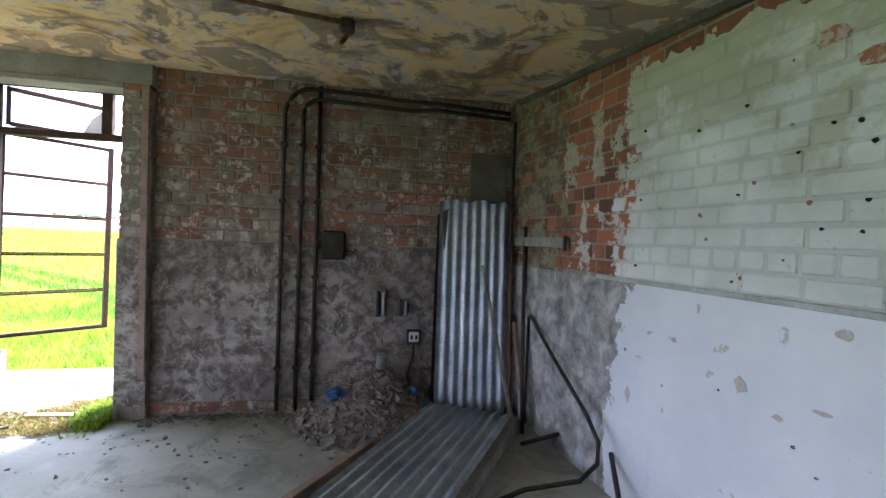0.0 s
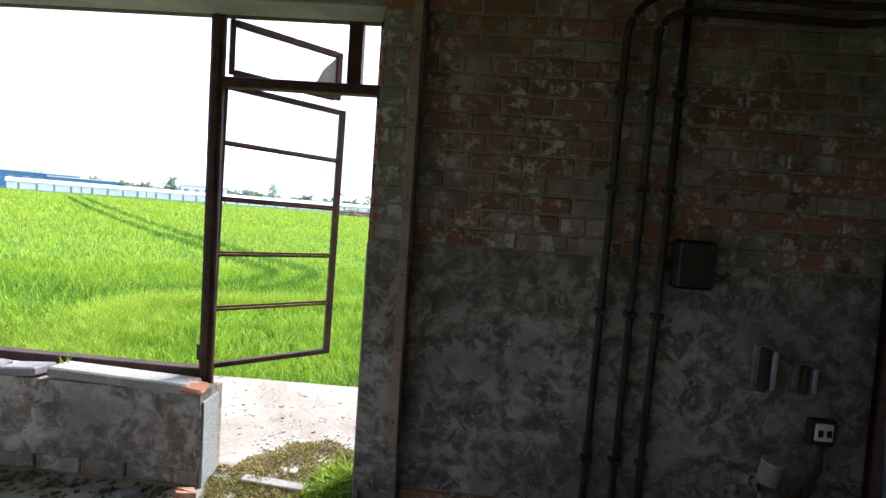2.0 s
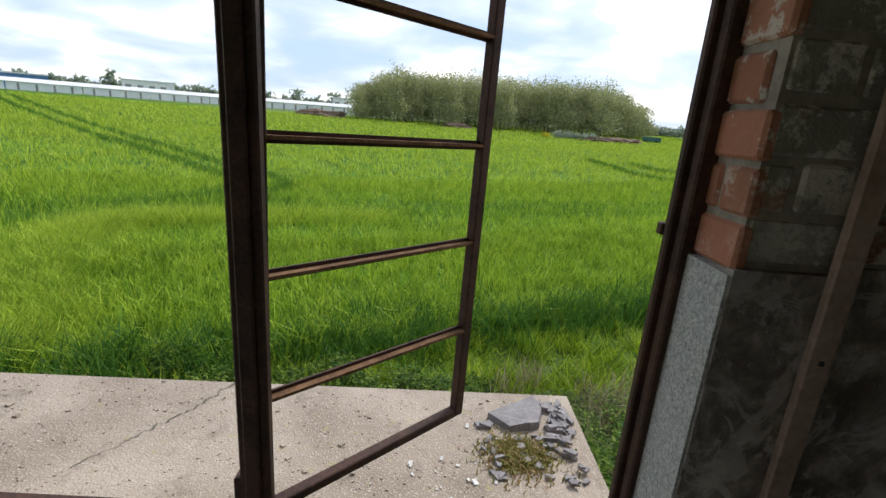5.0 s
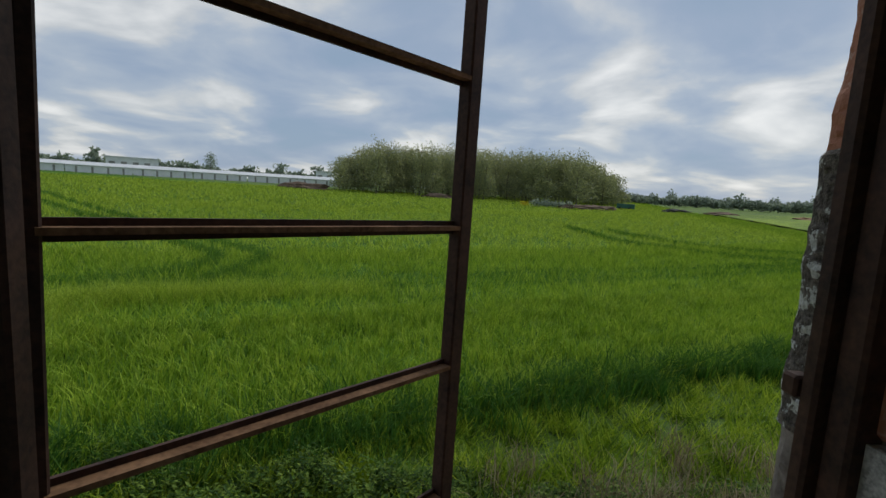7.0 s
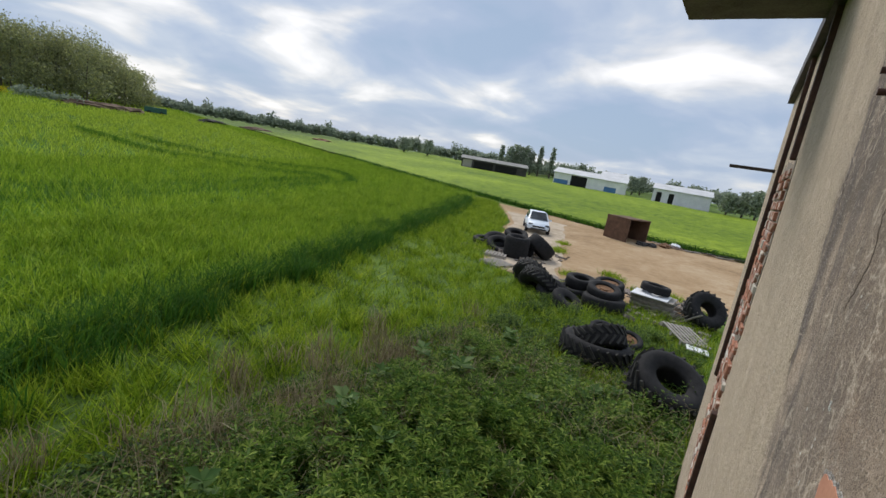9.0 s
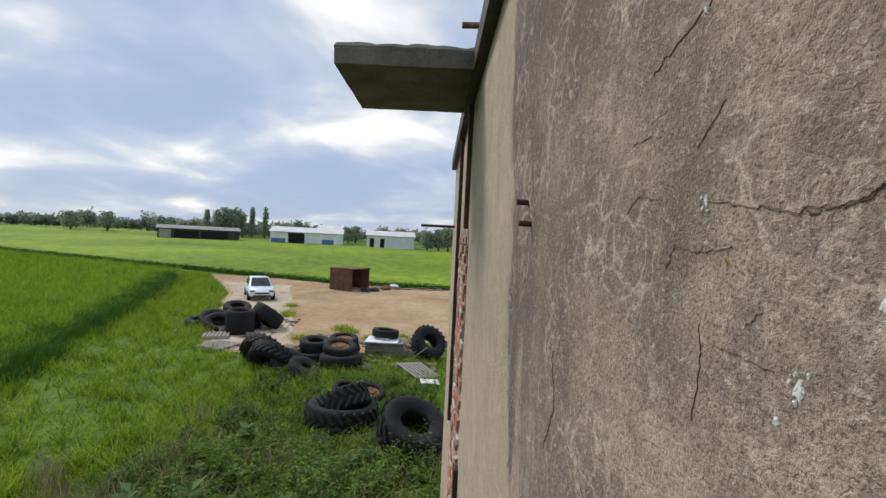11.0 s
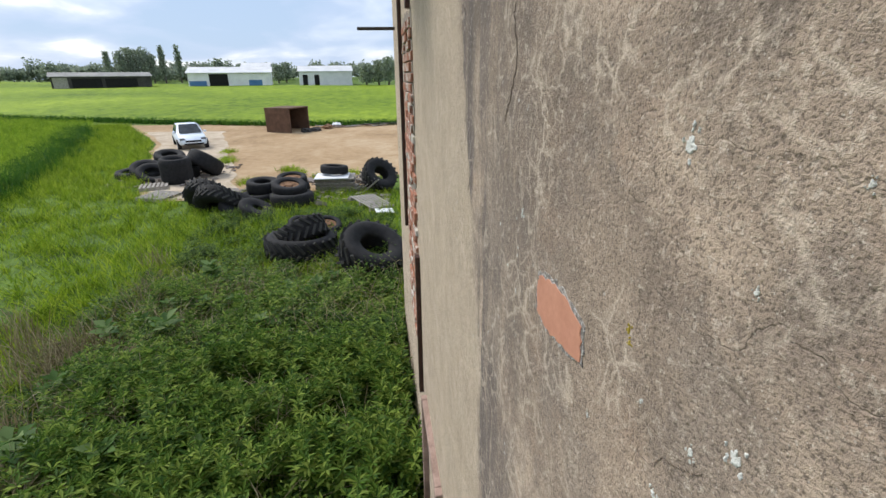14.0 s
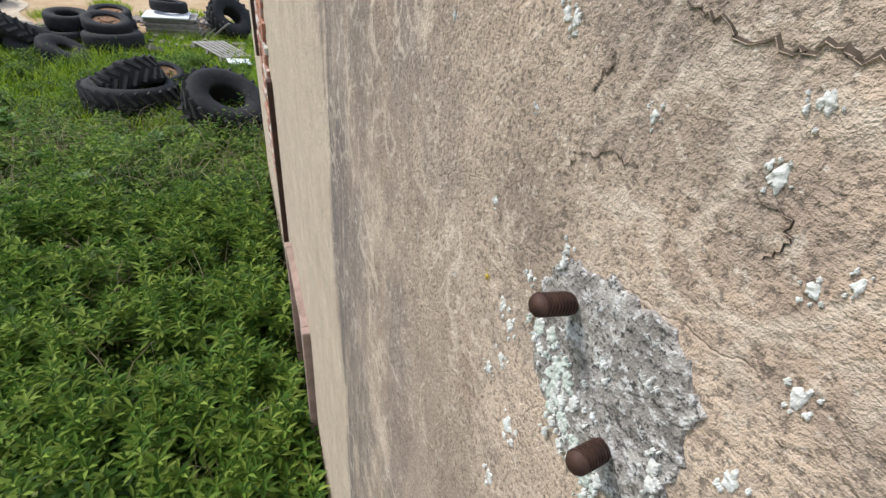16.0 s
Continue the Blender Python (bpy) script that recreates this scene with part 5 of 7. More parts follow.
def patch_mesh(pts):
    """Lumpy patch built in rings towards its middle."""
    cx, cz = sum(p[0] for p in pts) / len(pts), sum(p[1] for p in pts) / len(pts)
    bm = bmesh.new()
    rings = []
    for f, h in ((1.0, -0.002), (0.975, 0.002), (0.9, 0.003), (0.8, 0.0035), (0.7, 0.003), (0.6, 0.003), (0.5, 0.003), (0.4, 0.003), (0.3, 0.003), (0.2, 0.003), (0.1, 0.003)):
        ring = []
        for x, z in pts:
            px, pz = cx + (x - cx) * f, cz + (z - cz) * f
            d = 0.0016 * noise.noise((px * 60, 0, pz * 60)) + 0.0012 * noise.noise((px * 170, 4, pz * 170))
            ring.append(bm.verts.new((px, out_y(px) + h + (d if f < 1 else 0), pz)))
        rings.append(ring)
    n = len(pts)
    for a, b in zip(rings, rings[1:]):
        for k in range(n):
            bm.faces.new((a[k], a[(k + 1) % n], b[(k + 1) % n], b[k]))
    bm.faces.new(rings[-1])
    bmesh.ops.recalc_face_normals(bm, faces=bm.faces)
    return bm


tagged(new("mortar_patch", mesh_from("mortar_patch", patch_mesh(fray(PATCH, rng, 0.005, 7)), M_PATCH)), "rough grey mortar patch round the studs", "mortar patch")


def stud(x, z, length, tilt):
    e = thing("threaded_stud", pose(x, out_y(x) + 0.003, z, 16, 0, tilt), "rusty threaded steel stud set in the outer wall", "bolt", "wall studs")
    part("core", tube([(0, -0.01, 0), (0, length, 0)], 0.0072, 14), M_STEEL, e, smooth=True)
    bm = bmesh.new()
    k, y = 0, 0.004
    while y < length - 0.002:
        bm2 = tube([(0, y, 0), (0, y + 0.0006, 0), (0, y + 0.0012, 0), (0, y + 0.0018, 0)], 0.0081, 14)
        me = mesh_from("tmp", bm2)
        bm.from_mesh(me)
        bpy.data.meshes.remove(me)
        y += 0.0032
    part("thread", bm, M_STEEL, e, smooth=False)
    return e


stud(0.298, 0.65, 0.033, 8)
stud(0.232, 0.583, 0.03, 14)


def lichen(x, z, r, rng, mat, lift=0.0, tall=1.2, bits=5):
    """A crusty, flat, lobed blotch with a few crumbs round it."""
    bm = bmesh.new()
    spots = [(x, z, r * 0.62)]
    for _ in range(bits):
        a, d = rng.uniform(0, 6.28), r * rng.uniform(0.75, 1.3)
        spots.append((x + d * math.cos(a) * 0.8, z + d * math.sin(a), r * rng.uniform(0.08, 0.26)))
    for px, pz, rr in spots:
        n, ph = 22, rng.uniform(0, 50)
        edge = [rr * (0.8 + 0.55 * noise.noise((1.3 * math.cos(b) + ph, 1.3 * math.sin(b), 0)) + 0.35 * noise.noise((4 * math.cos(b), 4 * math.sin(b), ph))) for b in [k * 6.2832 / n for k in range(n)]]
        y0 = out_y(px) + lift
        rings = []
        for f, h in ((1.0, -0.0012), (0.93, 0.0007), (0.72, 0.0012), (0.45, 0.0014), (0.2, 0.0013)):
            ring = []
            for k in range(n):
                b = k * 6.2832 / n
                vx, vz = px + edge[k] * f * math.cos(b) * 0.8, pz + edge[k] * f * math.sin(b) * tall
                ring.append(bm.verts.new((vx, y0 + h + (0.0009 * noise.noise((vx * 300, 1, vz * 300)) if f < 1 else 0), vz)))
            rings.append(ring)
        for p, q in zip(rings, rings[1:]):
            for k in range(n):
                bm.faces.new((p[k], p[(k + 1) % n], q[(k + 1) % n], q[k]))
        bm.faces.new(rings[-1])
    bmesh.ops.recalc_face_normals(bm, faces=bm.faces)
    ob = new("lichen", mesh_from("lichen", bm, mat))
    return tagged(ob, "crusty white lichen on the outer wall", "lichen", "", "stuff")


for x, z, r in ((0.29, 0.78, 0.006), (0.222, 0.78, 0.009), (0.32, 0.678, 0.008), (0.207, 0.66, 0.011), (0.35, 0.632, 0.008), (0.36, 0.53, 0.011), (0.325, 0.475, 0.018), (0.33, 0.38, 0.014), (0.19, 0.75, 0.006), (0.172, 0.71, 0.009),
                (0.18, 0.76, 0.005), (0.172, 0.65, 0.01), (0.38, 0.81, 0.009), (0.22, 0.81, 0.008), (0.39, 0.75, 0.004), (0.30, 1.65, 0.008), (0.30, 1.60, 0.008), (0.36, 1.53, 0.013), (0.38, 1.50, 0.008), (0.49, 1.68, 0.01),
                (0.51, 1.88, 0.008), (0.29, 0.95, 0.014), (0.34, 0.91, 0.009), (0.37, 0.81, 0.009), (0.22, 0.95, 0.006), (0.42, 1.20, 0.016), (0.92, 0.99, 0.012), (0.42, 0.66, 0.006), (0.43, 0.9, 0.005), (0.31, 1.1, 0.006), (0.25, 1.2, 0.005), (0.55, 0.78, 0.006), (0.36, 0.57, 0.012), (0.375, 0.58, 0.009), (0.375, 0.5, 0.012)):
    lichen(x, z, r, rng, M_LICHEN)
for x, z, r in ((0.256, 0.637, 0.005), (0.25, 0.628, 0.0045), (0.262, 0.61, 0.004), (0.225, 0.655, 0.006), (0.2, 0.615, 0.01), (0.197, 0.603, 0.009), (0.29, 0.632, 0.006), (0.315, 0.672, 0.008)):
    lichen(x, z, r, rng, M_LICHEN, 0.0045)
for k in range(64):   # the streak of white growth below the studs
    f = rng.random()
    w = 0.006 + 0.012 * f
    lichen(0.322 - 0.1 * f + rng.gauss(0, w), 0.615 - 0.085 * f + rng.gauss(0, w * 0.9), rng.uniform(0.004, 0.012), rng, M_LICHEN if rng.random() < 0.55 else M_PALE_LICHEN, 0.0035, 1.3, 2)
M_YELLOW_LICHEN = simple("yellow_lichen", (0.3, 0.22, 0.03), (0.5, 0.38, 0.06), 60, 200, 0.95)
for x, z, r in ((0.475, 0.97, 0.008), (0.47, 0.955, 0.006), (0.45, 1.62, 0.004), (0.41, 0.585, 0.006)):
    tagged(lichen(x, z, r, rng, M_YELLOW_LICHEN), "yellow lichen speck on the outer wall")


M_CRACK = simple("dark_crack_dirt", (0.05, 0.037, 0.027), (0.12, 0.09, 0.066), 30, 150, 0.95)


def crack(pts, w, seed):
    """A dark crack that wanders along the given way, sunk look by a raised lip on one side."""
    r = random.Random(seed)
    fine = []
    for (x0, z0), (x1, z1) in zip(pts, pts[1:]):
        for k in range(8):
            f = k / 8
            fine.append((x0 + (x1 - x0) * f + r.gauss(0, 0.2 * w + 0.0009), z0 + (z1 - z0) * f + r.gauss(0, 0.2 * w + 0.0009)))
    fine.append(pts[-1])
    bm = bmesh.new()
    rows = []
    n = len(fine)
    for i, (x, z) in enumerate(fine):
        ww = (0.65 if w > 0.0017 else 0.26) * w * (0.35 + 0.65 * math.sin(math.pi * (i + 0.3) / n)) * r.uniform(0.5, 1.3)
        a, b = fine[max(i - 1, 0)], fine[min(i + 1, n - 1)]
        d = Vector((b[0] - a[0], b[1] - a[1])).normalized()
        rows.append([bm.verts.new((x - d.y * k * ww, out_y(x) + 0.0008 + h, z + d.x * k * ww)) for k, h in ((-0.6, -0.0007), (0.5, 0.0), (0.7, 0.0004), (1.3, -0.001))])
    dark, lip = [], []
    for p, q in zip(rows, rows[1:]):
        dark.append(bm.faces.new((p[0], p[1], q[1], q[0])))
        lip.append(bm.faces.new((p[1], p[2], q[2], q[1])))
        lip.append(bm.faces.new((p[2], p[3], q[3], q[2])))
    for f in lip:
        f.material_index = 1
    bmesh.ops.recalc_face_normals(bm, faces=bm.faces)
    me = mesh_from("crack", bm, M_CRACK)
    me.materials.append(M_RENDER)
    ob = new("crack", me)
    return tagged(ob, "open crack in the cement render", "crack", "render cracks")


for k, (pts, w) in enumerate((([(0.296, 0.83), (0.27, 0.824), (0.241, 0.822), (0.232, 0.827), (0.213, 0.826), (0.191, 0.826), (0.174, 0.831), (0.15, 0.825)], 0.0024), ([(0.339, 0.728), (0.338, 0.74), (0.323, 0.744), (0.311, 0.753), (0.288, 0.754)], 0.0014),
                              ([(0.225, 0.77), (0.209, 0.769), (0.206, 0.761), (0.211, 0.749)], 0.0014), ([(0.34, 0.779), (0.329, 0.793), (0.331, 0.802)], 0.0014),
                              ([(0.49, 1.68), (0.42, 1.668), (0.37, 1.66), (0.33, 1.662), (0.30, 1.674), (0.28, 1.68), (0.24, 1.67)], 0.0018), ([(0.365, 1.663), (0.314, 1.666), (0.293, 1.683), (0.283, 1.708)], 0.001), ([(0.30, 1.60), (0.28, 1.60), (0.25, 1.61)], 0.0016),
                              ([(1.03, 1.4), (1.044, 1.381), (1.005, 1.293), (1.044, 1.218), (1.084, 1.164)], 0.01), ([(0.5, 1.885), (0.554, 1.868), (0.592, 1.861), (0.62, 1.85)], 0.0035),
                              ([(0.42, 0.833), (0.391, 0.842), (0.377, 0.866), (0.334, 0.889), (0.32, 0.903)], 0.0016), ([(0.221, 0.983), (0.223, 0.965), (0.231, 0.931), (0.239, 0.895), (0.22, 0.909)], 0.0012),
                              ([(0.682, 1.677), (0.652, 1.697), (0.618, 1.696), (0.583, 1.686)], 0.0016), ([(0.561, 1.608), (0.546, 1.635), (0.501, 1.627), (0.445, 1.635)], 0.0014), ([(0.49, 1.556), (0.483, 1.527), (0.487, 1.501), (0.494, 1.456)], 0.0012),
                              ([(0.423, 1.566), (0.402, 1.581)], 0.0016), ([(0.512, 1.736), (0.467, 1.774)], 0.0016), ([(0.673, 1.772), (0.619, 1.774)], 0.0018), ([(0.472, 1.542), (0.428, 1.539), (0.386, 1.538)], 0.0012),
                              ([(1.62, 1.5), (1.63, 1.47), (1.6, 1.44)], 0.006), ([(1.5, 0.95), (1.53, 0.9)], 0.006))):
    crack(pts, w, 50 + k)
for x, z in ((1.40, 1.755), (1.348, 1.69)):
    b = thing("wall_bolt", pose(x, out_y(x), z), "short dark bolt standing out of the outer wall", "bolt", "wall bolts")
    part("shank", tube([(0, -0.01, 0), (0, 0.035, 0)], 0.009, 10), M_STEEL, b)

# exposed brick edge, timber stops and lower window beyond the pale render
bm = bmesh.new()
edge_patch = tagged(wall_poly("exposed_brick_face", fray([(3.85, 1.75), (3.8, 0.9), (3.95, 0.1), (4.0, -1.2), (4.9, -1.2), (5.0, 1.75)], rng, 0.05, 8), 0.006, M_MORTAR), "patch of bare red brickwork on the outer wall", "brickwork")
lay_bricks(edge_patch, pose(0, 0, 0), 0, 0.001, 0, 1, 0.08, M_RED_BRICK, rng)
for c in range(36):
    z = -1.15 + c * 0.08
    for k in range(5):
        x = 3.93 + k * 0.235 + (0.11 if c % 2 else 0) + rng.uniform(-0.004, 0.004)
        if x > 4.85 or rng.random() < 0.1:
            continue
        ob = new("brick", brick_mesh(0.21, 0.068, 0.03, M_RED_BRICK))
        ob.parent = edge_patch
        ob.matrix_world = pose(x, out_y(x) - 0.005 + rng.uniform(-0.006, 0.006), z, 0, 0, 1.3)
for x, z0, z1, mat, lab in ((4.0, 1.75, 2.8, M_STEEL, "dark timber stop on the outer wall"), (5.3, -0.4, 2.8, M_STEEL, "dark timber stop on the outer wall"), (3.75, -1.6, -0.2, M_STEEL, "dark timber stop on the outer wall")):
    ob = new("timber_stop", mesh_from("timber_stop", box(-0.04, 0.04, -0.01, 0.04, z0, z1, 0.006), mat))
    ob.matrix_world = pose(x, out_y(x), 0, 0, 0, 1.3)
    tagged(ob, lab, "timber", "wall timbers")
low = thing("window_2", pose(2.35, out_y(2.35), -2.3, 0, 0, 1.3), "brown timber window frame in the lower storey", "window", kind="structure")
part("frame_side", box(0, 0.07, -0.02, 0.05, -0.6, 0.9, 0.006), M_WOOD, low)
part("frame_board", box(0.07, 0.2, -0.02, 0.03, -0.6, 0.86, 0.006), M_RUST, low)
part("frame_side", box(1.0, 1.07, -0.02, 0.05, -0.6, 0.9, 0.006), M_WOOD, low)
part("frame_head", box(0.07, 1.0, -0.02, 0.045, 0.83, 0.9, 0.006), M_WOOD, low)

# ---- far buildings and yard things ----


def face_to(x, y, dx, dy):
    """A pose on the land whose x axis runs along (dx, dy)."""
    return pose(x, y, ground_z(x, y), 0, 0, math.degrees(math.atan2(dy, dx)))


def make_shed(name, m, length, depth, eave, ridge, label, wall_mat, roof_mat, doors=(), cat="shed"):
    """A long barn with a low pitched roof; doors are (start, end, height) on the front."""
    e = thing(name, m, label, cat)
    part("wall", box(0, length, 0, depth, -0.5, eave), wall_mat, e)
    for y0, y1, z0, z1 in ((-0.3, depth / 2, eave - 0.05, ridge), (depth + 0.3, depth / 2, eave - 0.05, ridge)):
        bm = bmesh.new()
        a = [bm.verts.new(p) for p in ((-0.3, y0, z0), (length + 0.3, y0, z0), (length + 0.3, y1, z1), (-0.3, y1, z1))]
        b = [bm.verts.new((v.co.x, v.co.y, v.co.z + 0.12)) for v in a]
        bm.faces.new(a)
        bm.faces.new(b[::-1])
        for i in range(4):
            bm.faces.new((a[i], b[i], b[(i + 1) % 4], a[(i + 1) % 4]))
        bmesh.ops.recalc_face_normals(bm, faces=bm.faces)
        part("roof", bm, roof_mat, e)
    for x in (0, length):
        bm = bmesh.new()
        g = [bm.verts.new((x + (0.02 if x else -0.02), *p)) for p in ((0, eave - 0.1), (depth, eave - 0.1), (depth / 2, ridge))]
        bm.faces.new(g)
        part("gable", bm, wall_mat, e)
    # Flat panels; the black ones put the unlit inside into their colour.
    for d0, d1, h, mat in doors:
        part("door_face", box(d0, d1, -0.04, 0.0, 0, h), mat, e)
        part("door_frame", box(d0 - 0.1, d1 + 0.1, -0.03, 0.0, h, h + 0.12), wall_mat, e)
    return e


M_BLUECLAD = simple("blue_sheet_cladding", (0.05, 0.14, 0.3), (0.1, 0.22, 0.42), 0.6, 4, 0.5)
M_DARKTIMBER = simple("dark_barn_boards", (0.03, 0.03, 0.03), (0.08, 0.075, 0.07), 0.8, 6, 0.9)
M_GREYROOF = simple("grey_asbestos_roof", (0.2, 0.2, 0.19), (0.34, 0.33, 0.31), 0.6, 5, 0.9)
make_shed("barn", face_to(111.5, 43.0, 3.3, -16.7), 17.0, 9, 2.9, 4.1, "long white sheet-clad barn with a dark doorway", M_WHITE, M_ROOF, ((4.2, 8.0, 2.7, M_BLACK), (0.2, 3.6, 1.3, M_BLUECLAD), (12.2, 15.0, 1.4, M_BLUECLAD)))
make_shed("barn", face_to(118.5, 33.5, 1.0, -6.0), 6.0, 8, 3.9, 5.0, "pale blue-white sheet-clad barn beside the long barn", M_WHITE, M_ROOF, ((1.0, 4.6, 1.4, M_CONC),))
make_shed("barn", face_to(116.5, 20.5, 1.6, -12.0), 12.0, 8, 3.1, 4.3, "pale sheet-clad shed with two dark doors", M_WHITE, M_ROOF, ((0.8, 1.9, 2.4, M_BLACK), (3.4, 4.5, 2.4, M_BLACK)))
make_shed("old_barn", face_to(100.5, 63.5, 8.0, -14.0), 16.5, 7, 2.4, 3.1, "low open-fronted old barn with a grey roof", M_DARKTIMBER, M_GREYROOF, ((0.3, 2.6, 2.2, M_CONC), (3.2, 8.0, 2.0, M_BLACK), (8.6, 14.0, 2.0, M_BLACK)))
# long pale glasshouse row and works far across the field
for k in range(7):
    a0, a1 = radians(-47 + k * 5.4), radians(-47 + (k + 1) * 5.4 - 0.1)
    p0, p1 = Vector((160 * math.sin(a0), 160 * math.cos(a0))), Vector((160 * math.sin(a1), 160 * math.cos(a1)))
    L = (p1 - p0).length
    make_shed("glasshouse", face_to(p0.x, p0.y, p1.x - p0.x, p1.y - p0.y), L, 7, 2.0, 2.9, "long low white glasshouse at the far field edge", M_WHITE, M_ROOF, [(d, d + 0.5, 1.7, M_GREYROOF) for d in (2.0, 5.5, 9.0, 12.5)], "glasshouse")
for az_, w_, h_, mat_, lab_ in ((-50, 34, 6.0, M_BLUECLAD, "far blue industrial building with a flat roof"), (-44, 22, 5.0, M_BLUECLAD, "far blue industrial building with a flat roof"), (-33, 18, 6.2, M_WHITE, "far white office block"), (-12.5, 8, 6.0, M_WHITE, "far white office block")):
    a = radians(az_)
    c = Vector((230 * math.sin(a), 230 * math.cos(a)))
    b = thing("works_building", face_to(c.x, c.y, math.cos(a), -math.sin(a)), lab_, "building")
    part("wall", box(0, w_, 0, 10, -1, h_), mat_, b)
    part("roof", box(-0.3, w_ + 0.3, -0.3, 10.3, h_, h_ + 0.5), M_ROOF, b)
    for k in range(int(w_ / 4)):
        part("window", box(1 + k * 4, 3 + k * 4, -0.06, 0.0, h_ * 0.5, h_ * 0.75), M_GREYROOF, b)
chim = thing("works_tank", face_to(-192, 190, 1, 0), "far white and yellow striped silos at the works", "silo")
for k in range(3):
    part("silo", tube([(k * 3.0, 0, 0), (k * 3.0, 0, 9)], 1.0, 12), M_WHITE, chim)


def np_mesh(name, verts, faces, mat, label="", cat="", kind="stuff"):
    """A mesh from arrays, all faces with as many corners."""
    me = bpy.data.meshes.new(name)
    nv, nf, k = len(verts), len(faces), faces.shape[1]
    me.vertices.add(nv)
    me.vertices.foreach_set("co", np.ascontiguousarray(verts, dtype=np.float32).ravel())
    me.loops.add(nf * k)
    me.loops.foreach_set("vertex_index", np.ascontiguousarray(faces, dtype=np.int32).ravel())
    me.polygons.add(nf)
    me.polygons.foreach_set("loop_start", np.arange(0, nf * k, k, dtype=np.int32))
    me.update(calc_edges=True)
    me.materials.append(mat)
    ob = new(name, me)
    if label:
        tagged(ob, label, cat, "", kind)
    return ob


NR = np.random.RandomState(12)


def np_ground(x, y):
    r = np.hypot(x, y)
    return GZ + 0.028 * np.clip(np.minimum(r, 165.0) - 35.0, 0, None)


def blades(name, x, y, z, h, w, lean, mat, label, cat, folds=2):
    """Grass blades: one quad, or two folded over, at the given feet."""
    n = len(x)
    a = NR.uniform(0, 2 * np.pi, n)
    b = NR.uniform(0, 2 * np.pi, n)
    dx, dy = np.cos(a) * w / 2, np.sin(a) * w / 2
    lx, ly = np.cos(b) * lean * h, np.sin(b) * lean * h
    v = np.zeros((n, 6, 3))
    for k, (fw, fh, fl) in enumerate(((1.0, 0.0, 0.0), (0.8, 0.6, 0.3), (0.12, 1.0, 1.0))):
        v[:, 2 * k, 0], v[:, 2 * k, 1], v[:, 2 * k, 2] = x - dx * fw + lx * fl, y - dy * fw + ly * fl, z + h * fh * (1 - 0.25 * lean * fl)
        v[:, 2 * k + 1, 0], v[:, 2 * k + 1, 1], v[:, 2 * k + 1, 2] = x + dx * fw + lx * fl, y + dy * fw + ly * fl, z + h * fh * (1 - 0.25 * lean * fl)
    i = np.arange(n)[:, None] * 6
    f = np.concatenate([i + np.array([[0, 1, 3, 2]]), i + np.array([[2, 3, 5, 4]])]) if folds == 2 else i + np.array([[0, 1, 5, 4]])
    return np_mesh(name, v.reshape(-1, 3), f, mat, label, cat)


def crop_low_np(x):
    return np.maximum(8.1 + 0.4 * x, (x - 37.8) * 4.0)


def waves(x, y, size, seed):
    """Smooth uneven patches, from -1 to 1, of about the given size in metres."""
    r = np.random.RandomState(seed)
    total = 0.0
    for _ in range(9):
        a, k, p = r.uniform(0, 2 * np.pi), 2 * np.pi / (size * r.uniform(0.6, 1.7)), r.uniform(0, 6.28)
        total = total + np.sin((x * np.cos(a) + y * np.sin(a)) * k + p)
    return total / 4.0


def smooth_line(pts, n=16):
    """A smooth line through plan points."""
    p = np.array(pts, float)
    p = np.concatenate([2 * p[:1] - p[1:2], p, 2 * p[-1:] - p[-2:-1]])
    t = np.linspace(0, 1, n, endpoint=False)[:, None]
    out = []
    for p0, p1, p2, p3 in zip(p, p[1:], p[2:], p[3:]):
        out.append(0.5 * (2 * p1 + (p2 - p0) * t + (2 * p0 - 5 * p1 + 4 * p2 - p3) * t ** 2 + (3 * p1 - p0 - 3 * p2 + p3) * t ** 3))
    return np.concatenate(out)


# wheel ruts of the sprayer: in from the far side, round the headland and away again
RUTS = [[(-150, 158), (-87, 94), (-61, 69), (-33.6, 44.7), (-24, 37.1), (-15.7, 29.8), (-11.6, 25.6), (-10.9, 22.0), (-12.2, 19.2), (-16, 16.6), (-22, 14.6), (-34, 12.6)],
        [(-148, 160), (-85, 96), (-59, 71), (-31.8, 46.3), (-22.4, 38.6), (-14, 31.3), (-9.4, 26.5), (-8.9, 22.0), (-9.6, 18.8), (-12.5, 16.2), (-19, 13.2), (-32, 10.9)],
        [(18.0, 56), (18.6, 50), (19.1, 44), (22.8, 39.2), (26.7, 35.4), (29.4, 34.4), (28.4, 32.4), (21.8, 31), (8.4, 25.5), (0.7, 22.6), (-8.9, 20.2)],
        [(22.4, 54), (23.4, 49), (25.5, 44), (28.6, 40.2), (31.7, 39.3), (34.8, 38.1), (34.3, 35.6), (31.0, 31.8), (22.5, 29.0), (9.2, 23.6), (1.2, 20.8), (-8.6, 18.4)]]
RIDGE = smooth_line([(-7.2, 5.6), (-8.2, 7.4), (-10.2, 10.4), (-11.4, 13.0), (-11.0, 15.0), (-8.6, 16.6), (-2.0, 19.0)])
RUT_GRID = np.zeros((1400, 1000), bool)   # cells of 0.2 m from (-160, 0)
for q in RUTS:
    q = smooth_line(q, 160)
    for du in np.arange(-0.26, 0.27, 0.13):
        for dv in np.arange(-0.26, 0.27, 0.13):
            RUT_GRID[np.clip(((q[:, 0] + du + 160) / 0.2).astype(int), 0, 1399), np.clip(((q[:, 1] + dv) / 0.2).astype(int), 0, 999)] = True


